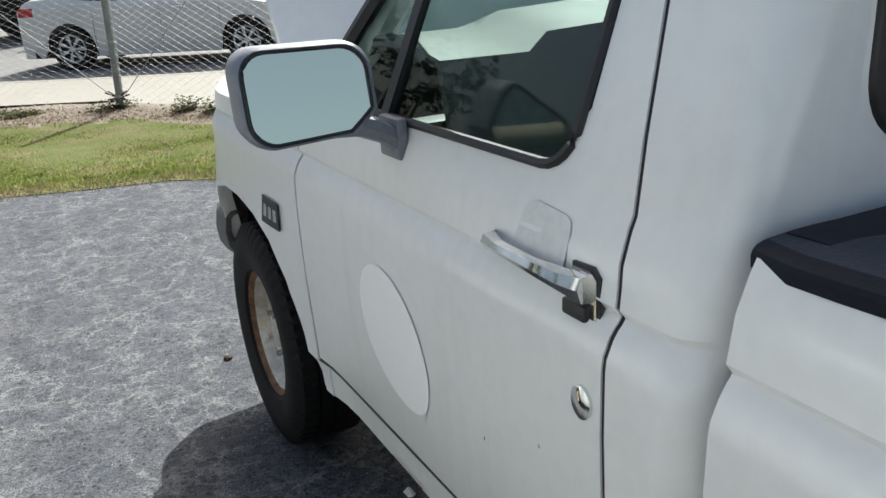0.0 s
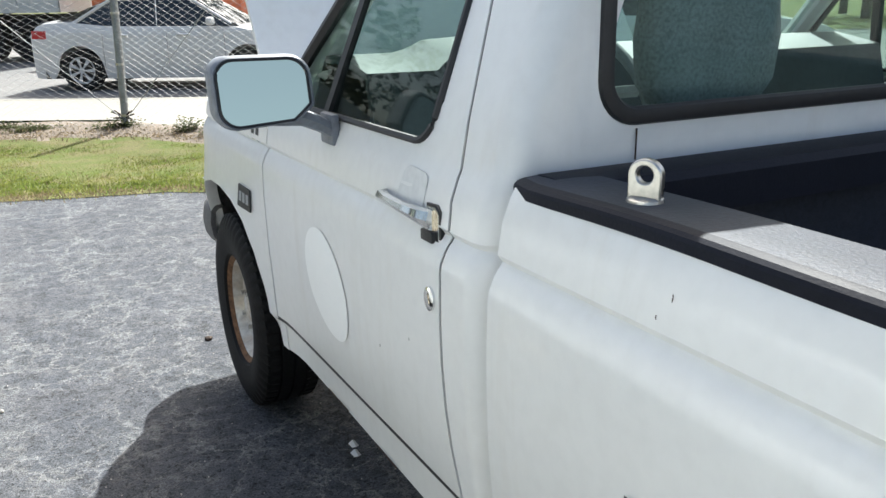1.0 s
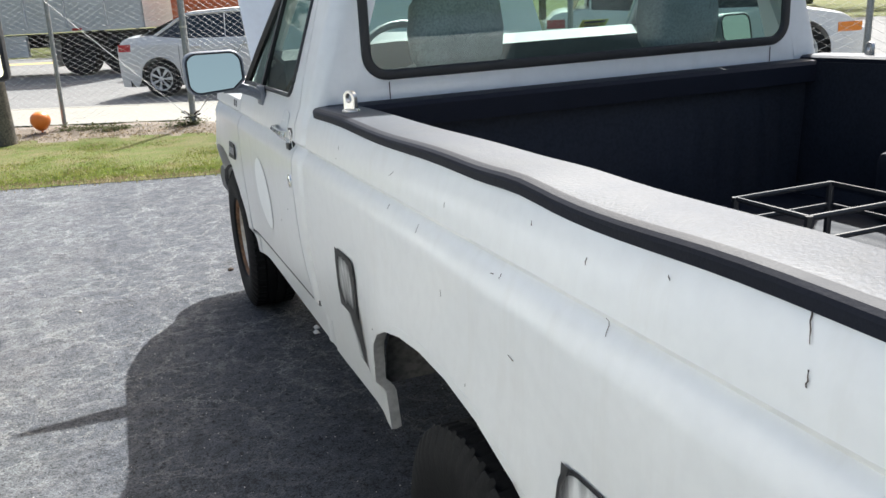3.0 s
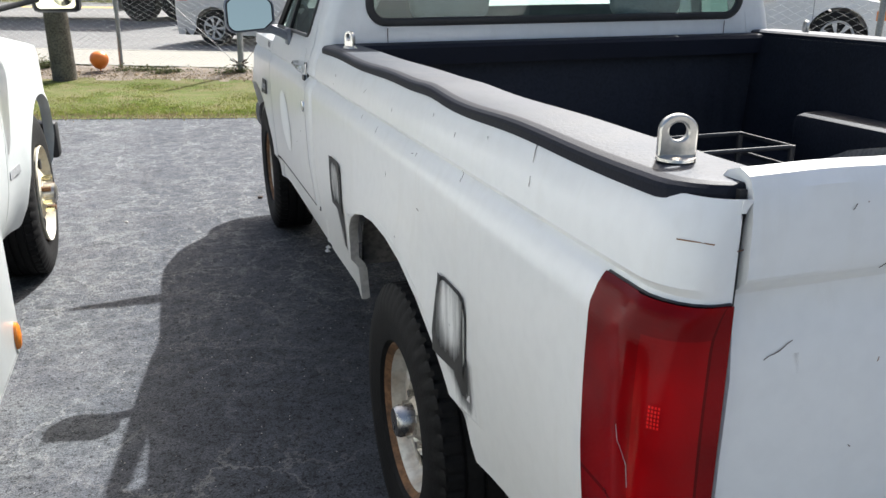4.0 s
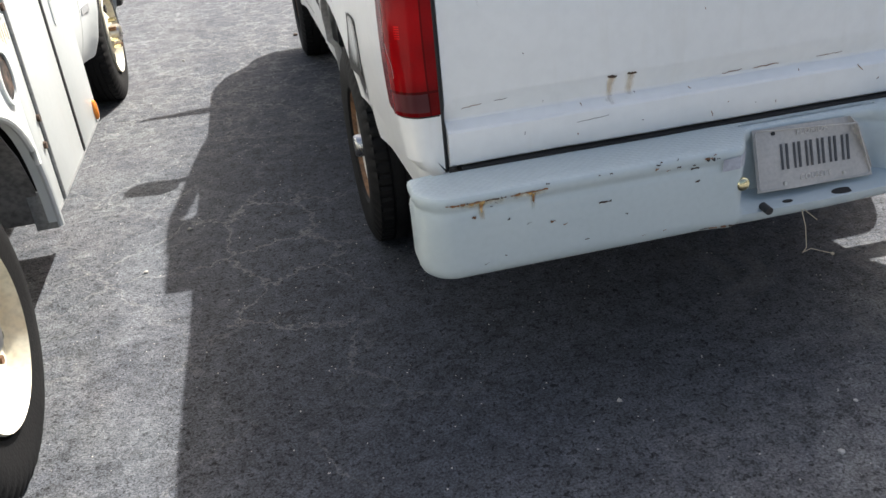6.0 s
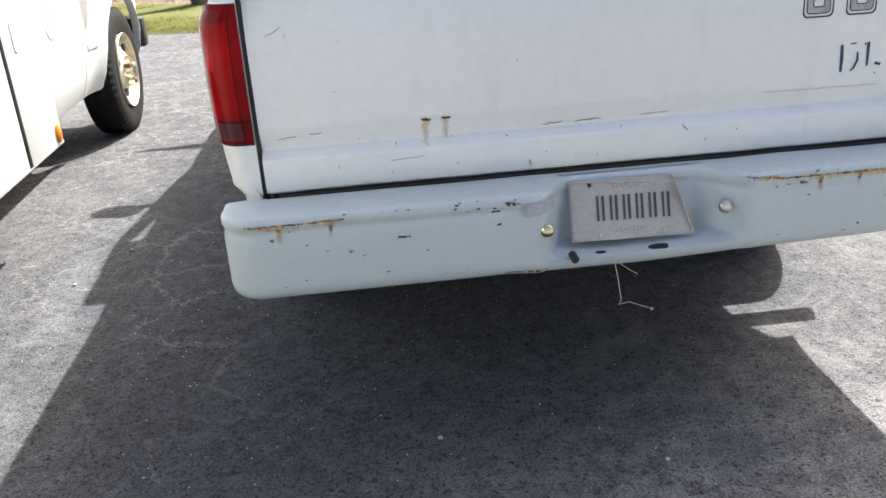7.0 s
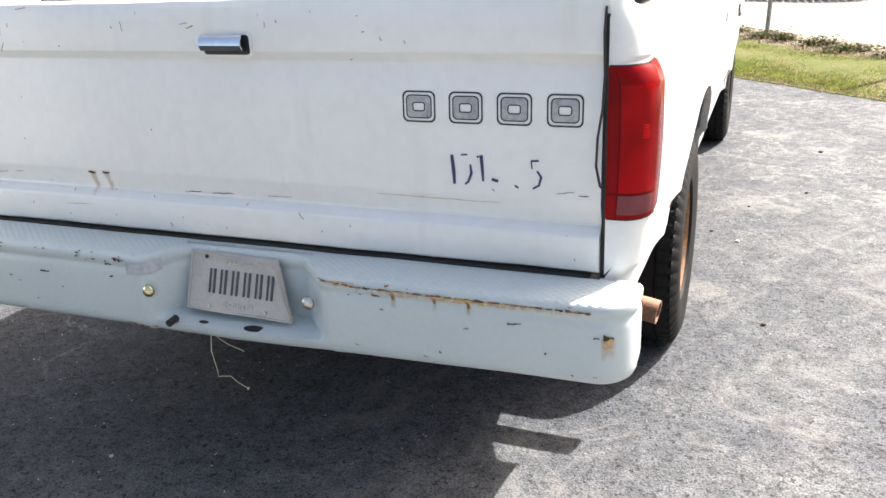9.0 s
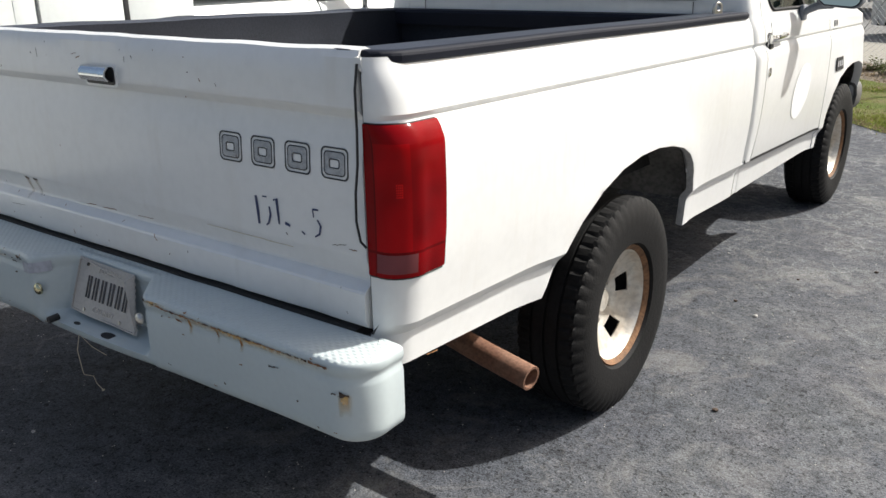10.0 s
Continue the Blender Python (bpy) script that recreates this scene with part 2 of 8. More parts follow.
RUSTDARK = mat("dark_rust_scratch", (0.09, 0.055, 0.035), 0.8, 0, 0.25, 60, 130, 0.2)
RUSTPALE = mat("rust_wash", (0.64, 0.55, 0.38), 0.6, 0, 0.1, 30, 130, 0.1)
PIPE = mat("rusty_exhaust_steel", (0.27, 0.15, 0.10), 0.62, 0.3, 0.2, 9, 110, 0.12, 0.15, 120, tint=(0.20, 0.085, 0.05))
GREYPLASTIC = mat("mirror_shell_plastic", (0.19, 0.205, 0.235), 0.5, 0, 0.12, 7, 80, 0.06, 0.08, 150)
BUMPERGREY = mat("weathered_grey_bumper", (0.15, 0.145, 0.14), 0.55, 0, 0.15, 9, 80, 0.1, 0.05, 90)
BLACKPLASTIC = mat("black_plastic", (0.02, 0.02, 0.022), 0.5, 0, 0.15, 7, 80, 0.1, 0.08, 150)
DARK = mat("chassis_dark", (0.022, 0.021, 0.02), 0.85, 0, 0.25, 5, 60, 0.15)
WELL = mat("dusty_wheel_well", (0.26, 0.245, 0.225), 0.9, 0, 0.25, 6, 60, 0.15)
CABINDARK = mat("cabin_plastic", (0.085, 0.095, 0.10), 0.6, 0, 0.12, 6, 70, 0.06)
WHEELGREY = mat("steering_wheel_grey", (0.30, 0.32, 0.33), 0.45, 0, 0.08, 6, 70, 0.05)
SEATCLOTH = mat("seat_cloth", (0.34, 0.35, 0.36), 0.9, 0, 0.12, 8, 160, 0.12, 0.2, 300)
GLASS = glass_mat("cab_glass", (0.72, 0.80, 0.77))
REARGLASS = glass_mat("rear_glass", (0.82, 0.90, 0.88))
MIRROR = mat("mirror_silver", (0.92, 0.88, 0.64), 0.015, 1.0, 0.0, 4, 30, 0.0)
DECAL = mat("decal_black", (0.03, 0.032, 0.04), 0.5, 0, 0.1, 20, 90, 0.1)
DECALBLUE = mat("decal_blue", (0.03, 0.045, 0.13), 0.5, 0, 0.1, 20, 90, 0.1)
LABEL = mat("faded_label", (0.44, 0.45, 0.50), 0.6, 0, 0.08, 20, 90, 0.06)
DECALGREY = mat("decal_grey", (0.42, 0.43, 0.44), 0.5, 0, 0.1, 30, 90, 0.1)
PLATE = mat("plate_aluminium", (0.47, 0.44, 0.405), 0.5, 0.1, 0.06, 22, 120, 0.04, 0.04, 120)
PLATERAISED = mat("plate_raised_bare", (0.60, 0.57, 0.53), 0.45, 0.2, 0.06, 22, 120, 0.04)
PLATEDARK = mat("plate_raised_dark", (0.07, 0.07, 0.075), 0.5, 0.1, 0.1, 20, 90, 0.1)
STICKER = mat("yellow_sticker", (0.75, 0.72, 0.10), 0.6, 0, 0.05, 20, 60, 0.04)
SOOT = mat("fuel_soot", (0.10, 0.10, 0.10), 0.7, 0, 0.3, 40, 120, 0.2)
TWINE = mat("twine", (0.55, 0.48, 0.36), 0.9, 0, 0.1, 40, 200, 0.1)
BRASSY = mat("yellowed_bolt", (0.72, 0.66, 0.42), 0.22, 1.0, 0.1, 30, 90, 0.08)
AMBER = mat("amber_lens", (0.85, 0.26, 0.03), 0.25, 0, 0.05, 20, 90, 0.05, coat=0.5)
CREAM = mat("cream_wheel_paint", (0.74, 0.70, 0.56), 0.42, 0, 0.08, 10, 60, 0.06, tint=(0.62, 0.52, 0.36))
GALV = mat("galvanised_steel", (0.36, 0.37, 0.37), 0.45, 0.7, 0.12, 8, 80, 0.1)
POLEWOOD = mat("weathered_pole_wood", (0.17, 0.15, 0.115), 0.9, 0, 0.2, 5, 45, 0.2, 0.6, 30)
ORANGE = mat("orange_rubber", (0.85, 0.22, 0.02), 0.4, 0, 0.05, 8, 60, 0.03, coat=0.3)
GRASS = mat("grass_blades", (0.178, 0.228, 0.046), 0.8, 0, 0.2, 1.8, 9, 0.2, tint=(0.27, 0.265, 0.08), spec=0.1)
TURF = mat("turf_soil", (0.12, 0.15, 0.04), 0.95, 0, 0.2, 3, 70, 0.2, 0.8, 90, tint=(0.19, 0.165, 0.08), spec=0.1)
SOIL = mat("berm_soil", (0.24, 0.19, 0.14), 0.95, 0, 0.2, 5, 60, 0.2, 0.9, 70, tint=(0.15, 0.12, 0.09))
STRAW = mat("dry_litter", (0.33, 0.255, 0.155), 0.9, 0, 0.2, 10, 60, 0.1)
WEED = mat("weed_leaves", (0.10, 0.13, 0.05), 0.8, 0, 0.2, 10, 60, 0.1, tint=(0.12, 0.10, 0.055), spec=0.15)
WIRE = mat("dull_wire", (0.36, 0.37, 0.37), 0.6, 0.2, 0.1, 8, 80, 0.08, spec=0.2)
CONCRETE = mat("sidewalk_concrete", (0.265, 0.25, 0.21), 0.9, 0, 0.06, 1.2, 60, 0.06, 0.3, 80)
ROADASPH = mat("pale_road_concrete", (0.17, 0.167, 0.16), 0.9, 0, 0.12, 0.6, 60, 0.12, 0.4, 60)
YELLOWPAINT = mat("yellow_road_paint", (0.70, 0.48, 0.10), 0.7, 0, 0.12, 4, 60, 0.1)
SILVER = mat("silver_car_paint", (0.66, 0.645, 0.62), 0.35, 0.0, 0.04, 2, 60, 0.02, coat=0.6)
CARGLASS = mat("tinted_car_glass", (0.02, 0.025, 0.03), 0.04, 0, 0.05, 3, 30, 0.02)
REDLENS_FAR = mat("far_red_lens", (0.45, 0.03, 0.03), 0.25, 0, 0.05, 10, 60, 0.03)
ALLOY = mat("alloy_rim", (0.62, 0.62, 0.61), 0.4, 0.2, 0.05, 6, 60, 0.03)
ALU = mat("trailer_aluminium", (0.60, 0.60, 0.59), 0.4, 0.35, 0.05, 1, 30, 0.04)
ORANGETRUCK = mat("orange_truck_paint", (0.62, 0.12, 0.03), 0.4, 0, 0.06, 2, 40, 0.04, coat=0.3)
STONE = mat("pale_pebble", (0.48, 0.46, 0.43), 0.9, 0, 0.1, 20, 60, 0.1)
LEAF = mat("woods_foliage", (0.07, 0.085, 0.04), 0.85, 0, 0.2, 0.3, 3, 0.15, tint=(0.09, 0.08, 0.06), spec=0.1)


def add_tread(m):
    """Fine crossed ridges pressed into the step."""
    N, L = m.node_tree.nodes, m.node_tree.links
    tc = [n for n in N if n.type == "TEX_COORD"][0]
    hs = []
    for a in (0.9, -0.9):
        mp = N.new("ShaderNodeMapping")
        mp.inputs["Rotation"].default_value = (0, 0, a)
        L.new(tc.outputs["Object"], mp.inputs["Vector"])
        w = N.new("ShaderNodeTexWave")
        w.inputs["Scale"].default_value = 22.0
        L.new(mp.outputs[0], w.inputs["Vector"])
        hs.append(w.outputs["Fac"])
    mul = N.new("ShaderNodeMath")
    mul.operation = "MULTIPLY"
    L.new(hs[0], mul.inputs[0])
    L.new(hs[1], mul.inputs[1])
    bp = N.new("ShaderNodeBump")
    bp.inputs["Strength"].default_value, bp.inputs["Distance"].default_value = 0.5, 0.003
    L.new(mul.outputs[0], bp.inputs["Height"])
    L.new(bp.outputs[0], N["Principled BSDF"].inputs["Normal"])


def add_translucency(m, amount):
    """Thin leaves let part of the light through."""
    N, L = m.node_tree.nodes, m.node_tree.links
    b = N["Principled BSDF"]
    out = [n for n in N if n.type == "OUTPUT_MATERIAL"][0]
    t = N.new("ShaderNodeBsdfTranslucent")
    L.new(b.inputs["Base Color"].links[0].from_socket, t.inputs["Color"])
    mx = N.new("ShaderNodeMixShader")
    mx.inputs[0].default_value = amount
    L.new(b.outputs[0], mx.inputs[1])
    L.new(t.outputs[0], mx.inputs[2])
    L.new(mx.outputs[0], out.inputs["Surface"])


add_tread(TREAD)
for leafy, amount in ((GRASS, 0.5), (WEED, 0.4), (STRAW, 0.3)):
    add_translucency(leafy, amount)
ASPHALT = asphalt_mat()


def red_lens_mat(name, col):
    m = bpy.data.materials.new(name)
    m.use_nodes = True
    N, L = m.node_tree.nodes, m.node_tree.links
    b = N["Principled BSDF"]
    b.inputs["Base Color"].default_value = (*col, 1)
    b.inputs["Roughness"].default_value = 0.16
    b.inputs["Specular IOR Level"].default_value = 0.10
    tc = N.new("ShaderNodeTexCoord")
    w = N.new("ShaderNodeTexWave")
    w.inputs["Scale"].default_value = 55.0
    w.bands_direction = "Z"
    L.new(tc.outputs["Object"], w.inputs["Vector"])
    n = N.new("ShaderNodeTexNoise")
    n.inputs["Scale"].default_value = 6.5
    L.new(tc.outputs["Object"], n.inputs["Vector"])
    r = N.new("ShaderNodeValToRGB")
    r.color_ramp.elements[0].color = (*[c * 0.45 for c in col], 1)
    r.color_ramp.elements[1].color = (*[min(1, c * 1.25) for c in col], 1)
    r.color_ramp.elements[0].position, r.color_ramp.elements[1].position = 0.32, 0.7
    L.new(n.outputs[0], r.inputs[0])
    L.new(r.outputs[0], b.inputs["Base Color"])
    bp = N.new("ShaderNodeBump")
    bp.inputs["Strength"].default_value, bp.inputs["Distance"].default_value = 0.025, 0.002
    L.new(w.outputs[1], bp.inputs["Height"])
    L.new(bp.outputs[0], b.inputs["Normal"])
    return m


REDLENS = red_lens_mat("red_tail_lens", (0.27, 0.002, 0.004))
REDLINE = red_lens_mat("lens_rib_red", (0.10, 0.001, 0.002))
REDDEEP = red_lens_mat("deep_red_side_lens", (0.18, 0.0018, 0.0035))
REDBRIGHT = red_lens_mat("reflector_glint_red", (0.85, 0.015, 0.015))
CLEARLENS = red_lens_mat("reverse_lens", (0.14, 0.042, 0.046))


def film_mat(name, col):
    """A thin dirt film whose density comes from the mesh."""
    m = bpy.data.materials.new(name)
    m.use_nodes = True
    N, L = m.node_tree.nodes, m.node_tree.links
    b = N["Principled BSDF"]
    b.inputs["Base Color"].default_value = (*col, 1)
    b.inputs["Roughness"].default_value = 0.7
    uv = N.new("ShaderNodeUVMap")
    sep = N.new("ShaderNodeSeparateXYZ")
    L.new(uv.outputs[0], sep.inputs[0])
    tc = N.new("ShaderNodeTexCoord")
    mp = N.new("ShaderNodeMapping")
    mp.inputs["Scale"].default_value = (60, 60, 9)
    L.new(tc.outputs["Object"], mp.inputs["Vector"])
    n = N.new("ShaderNodeTexNoise")
    n.inputs["Scale"].default_value, n.inputs["Detail"].default_value = 1.0, 6.0
    L.new(mp.outputs[0], n.inputs["Vector"])
    mul = N.new("ShaderNodeMath")
    mul.operation = "MULTIPLY_ADD"
    L.new(n.outputs[0], mul.inputs[0])
    mul.inputs[1].default_value = 0.9
    L.new(sep.outputs["X"], mul.inputs[2])
    mr = N.new("ShaderNodeMapRange")
    mr.inputs["From Min"].default_value, mr.inputs["From Max"].default_value = 0.48, 1.20
    mr.inputs["To Max"].default_value = 0.95
    L.new(mul.outputs[0], mr.inputs["Value"])
    L.new(mr.outputs[0], b.inputs["Alpha"])
    return m


SOOTSTAIN = film_mat("soot_stain", (0.03, 0.029, 0.028))
RUSTFILM = film_mat("rust_film", (0.62, 0.37, 0.10))


# ---- mesh helpers ----
def part(name, bm, material, parent=None, label="", smooth=True, rake=0.0, thick=0.0, bevel=0.0, auto=40):
    """Links a bmesh as one mesh object under a thing or under a part."""
    bmesh.ops.remove_doubles(bm, verts=bm.verts, dist=0.00005)
    if rake:
        for v in bm.verts:
            v.co.z -= rake * (v.co.y + 1.785)
    me = bpy.data.meshes.new(name)
    for f in bm.faces:
        f.smooth = smooth
    if smooth:
        lim = radians(auto)
        for e in bm.edges:
            if len(e.link_faces) != 2 or e.calc_face_angle(0.0) > lim:
                e.smooth = False
    bm.to_mesh(me)
    bm.free()
    for m in (material if isinstance(material, (list, tuple)) else [material]):
        me.materials.append(m)
    ob = new(name, me)
    if parent is not None:
        ob.parent = parent
    if thick:
        s = ob.modifiers.new("thickness", "SOLIDIFY")
        s.thickness, s.offset = thick, -1.0
    if bevel:
        bv = ob.modifiers.new("edge", "BEVEL")
        bv.width, bv.segments, bv.limit_method = bevel, 2, "ANGLE"
    if label:
        ob["label"] = label
    return ob


def thing(name, at, label, category, group="", kind="", rz=0.0):
    e = new(name)
    e.empty_display_size = 0.2
    e.matrix_basis = pose(*at, 0, 0, rz)
    return tagged(e, label, category, group, kind)


def B():
    return bmesh.new()


def box(bm, x0, x1, y0, y1, z0, z1, r=0.0, m=None):
    res = bmesh.ops.create_cube(bm, size=1.0)
    vs = res["verts"]
    for v in vs:
        v.co = Vector((x0 + (v.co.x + 0.5) * (x1 - x0), y0 + (v.co.y + 0.5) * (y1 - y0), z0 + (v.co.z + 0.5) * (z1 - z0)))
    if r:
        es = list({e for v in vs for e in v.link_edges})
        out = bmesh.ops.bevel(bm, geom=es, offset=r, segments=2, affect="EDGES", profile=0.5)
        vs = list({v for f in out["faces"] for v in f.verts} | {v for v in vs if v.is_valid})
    if m is not None:
        bmesh.ops.transform(bm, matrix=m, verts=[v for v in vs if v.is_valid])
    return vs


def tube(bm, pts, r, seg=8, caps=True, r1=None):
    """A round tube along points."""
    pts = [Vector(p) for p in pts]
    rings = []
    n = len(pts)
    for i, p in enumerate(pts):
        d = (pts[min(i + 1, n - 1)] - pts[max(i - 1, 0)]).normalized()
        up = Vector((0, 0, 1)) if abs(d.z) < 0.9 else Vector((1, 0, 0))
        u = d.cross(up).normalized()
        w = d.cross(u).normalized()
        rr = r if r1 is None else r + (r1 - r) * i / (n - 1)
        rings.append([bm.verts.new(p + (u * math.cos(a) + w * math.sin(a)) * rr)
                      for a in (2 * math.pi * k / seg for k in range(seg))])
    for a, b in zip(rings, rings[1:]):
        for k in range(seg):
            bm.faces.new((a[k], a[(k + 1) % seg], b[(k + 1) % seg], b[k]))
    if caps:
        bm.faces.new(rings[0])
        bm.faces.new(list(reversed(rings[-1])))
    return rings


def grid(bm, rows, closed=False, mi=0):
    """Faces between rows of points; skips what has collapsed to nothing."""
    vs = [[bm.verts.new(p) for p in r] for r in rows]
    for a, b in zip(vs, vs[1:]):
        n = len(a)
        for k in range(n if closed else n - 1):
            q = [a[k], a[(k + 1) % n], b[(k + 1) % n], b[k]]
            co = [v.co for v in q]
            if (co[0] - co[3]).length < 1e-5 and (co[1] - co[2]).length < 1e-5:
                continue
            f = bm.faces.new(q)
            f.material_index = mi
    return vs


def lathe_x(bm, prof, seg=40, centre=(0, 0, 0), closed=False, mi=0):
    """Turns a profile of (x, radius) round an axis along x."""
    cx, cy, cz = centre
    rows = [[(cx + x, cy + r * math.cos(2 * math.pi * k / seg), cz + r * math.sin(2 * math.pi * k / seg)) for k in range(seg)] for x, r in prof]
    return grid(bm, rows, closed=True, mi=mi)


def poly_prism(bm, pts, axis, d0, d1):
    """Extrudes a closed outline given in the two other axes from d0 to d1 along an axis."""
    def P(a, b, d):
        return {"x": (d, a, b), "y": (a, d, b), "z": (a, b, d)}[axis]
    lo = [bm.verts.new(P(a, b, d0)) for a, b in pts]
    hi = [bm.verts.new(P(a, b, d1)) for a, b in pts]
    n = len(pts)
    bm.faces.new(lo)
    bm.faces.new(list(reversed(hi)))
    for k in range(n):
        bm.faces.new((lo[k], hi[k], hi[(k + 1) % n], lo[(k + 1) % n]))
    bmesh.ops.recalc_face_normals(bm, faces=bm.faces)


def rounded(x0, x1, y0, y1, r, n=6):
    """Outline of a rounded rectangle."""
    out = []
    for cx, cy, a0 in ((x1 - r, y1 - r, 0), (x0 + r, y1 - r, 90), (x0 + r, y0 + r, 180), (x1 - r, y0 + r, 270)):
        for k in range(n + 1):
            a = radians(a0 + 90 * k / n)
            out.append((cx + r * math.cos(a), cy + r * math.sin(a)))
    return out


def lerp_table(x, xs, ys):
    return float(np.interp(x, xs, ys))


# ---- the white pickup ----
XC = 1.465            # centre line of the pickup
RK = 0.021            # the body sits nose-down by this slope
TAIL = -1.785
REAR_AXLE, FRONT_AXLE = -0.628, 2.395
pickup = thing("pickup_truck", (XC, 0, 0), "old white single-cab pickup truck, scratched and rust-specked, hood raised", "truck")


def zb(y, zw):
    """Height in the unraked body of a point at world height zw."""
    return zw + RK * (y - TAIL)


def z_crease(y):
    return 0.703 - 0.020 * (y + 1.65)


def z_bottom(y):
    return lerp_table(y, [-1.76, -1.15, -0.2, 0.36, 1.7, 2.8], [0.600, 0.573, 0.535, 0.522, 0.525, 0.54])


PROF_Z = [0.50, 0.72, 0.77, 0.84, 0.92, 1.00, 1.083, 1.097, 1.118, 1.1285, 1.1335, 1.1405, 1.1445, 1.152, 1.20, 1.235, 1.25, 1.27, 1.33, 1.75, 1.80]
PROF_W = [0.962, 0.974, 0.981, 0.987, 0.990, 0.991, 0.9890, 0.9872, 0.9785, 0.9722, 0.9675, 0.9635, 0.9662, 0.9722, 0.965, 0.951, 0.943, 0.938, 0.922, 0.775, 0.72]
ARCH_R = [(-0.126, 0.50), (-0.130, 0.60), (-0.140, 0.66), (-0.158, 0.710), (-0.185, 0.755), (-0.23, 0.795), (-0.30, 0.828), (-0.40, 0.853), (-0.52, 0.868), (-0.65, 0.868), (-0.78, 0.850),
          (-0.90, 0.812), (-1.01, 0.750), (-1.09, 0.675), (-1.14, 0.59)]
ARCH_F = [(1.775, 0.44), (1.80, 0.60), (1.87, 0.73), (1.97, 0.805), (2.10, 0.845), (2.25, 0.86), (2.40, 0.855), (2.53, 0.825), (2.63, 0.77),
          (2.70, 0.69), (2.74, 0.57)]


def arch_fn(arch):
    pts = sorted((y, zb(y, z)) for y, z in arch)
    ys, zs = [p[0] for p in pts], [p[1] for p in pts]
    return lambda y: float(np.interp(y, ys, zs)) if ys[0] <= y <= ys[-1] else -9.0


ARCHES = [(arch_fn(ARCH_R), [(y, zb(y, z)) for y, z in ARCH_R]), (arch_fn(ARCH_F), [(y, zb(y, z)) for y, z in ARCH_F])]


def width_at(y, z):
    """Half width of the body at a place along it and a height: shoulder, tuck-under and the swell round the wheel openings."""
    w = lerp_table(z, PROF_Z, PROF_W)
    zc = z_crease(y)
    if z < zc:
        w -= 0.023 * min(1.0, (zc - z) / 0.030) + 0.02 * max(0.0, zc - 0.030 - z)
    d = 9.0
    for _, pts in ARCHES:
        for (ya, za), (yb, zb_) in zip(pts, pts[1:]):
            ex, ez = yb - ya, zb_ - za
            t = max(0.0, min(1.0, ((y - ya) * ex + (z - za) * ez) / (ex * ex + ez * ez)))
            d = min(d, math.hypot(y - ya - t * ex, z - za - t * ez))
    w += 0.016 * math.exp(-(d / 0.085) ** 2)
    if y > 2.45:
        w -= 0.55 * (y - 2.45) ** 2
    return w


def orient(bm, x):
    tot = sum(f.normal.x * f.calc_area() for f in bm.faces) if not bm.normal_update() else 0
    if tot * x < 0:
        bmesh.ops.reverse_faces(bm, faces=bm.faces)


def side_rows(y, top, arch=None):
    zc, lo = z_crease(y), z_bottom(y)
    if arch is not None:
        lo = max(lo, arch(y))
    zs = [lo, lo + 0.02, zc - 0.036, zc - 0.030, zc, zc + 0.010, 0.77, 0.815, 0.84, 0.88, 0.92, 0.96, 1.00, 1.04, 1.083, 1.097, 1.118, 1.1285, 1.1335, 1.1405, 1.1445, 1.152, 1.175, 1.20, 1.235, 1.25]
    zs = [max(z, lo) for z in zs if z <= min(top, 1.25) + 1e-6]
    if zs[-1] < top:
        zs.append(top)
    return zs


def dent(y, z, s):
    return 0.0011 * noise.noise(Vector((y * 2.6, z * 3.1, s * 7.0)))


def cols(y0, y1, step, extra=()):
    n = max(1, int(abs(y1 - y0) / step))
    ys = {round(y0 + (y1 - y0) * k / n, 5) for k in range(n + 1)}
    ys |= {y for y in extra if min(y0, y1) <= y <= max(y0, y1)}
    return sorted(ys)


def arch_cols(arch):
    out = []
    for (ya, _), (yb, _) in zip(arch, arch[1:]):
        out += [ya + (yb - ya) * k / 4 for k in range(4)]
    return [round(y, 5) for y in out] + [arch[-1][0]]


TOP = {-1: 1.25, 1: 1.262}      # the rail stands a little higher on the sunny side


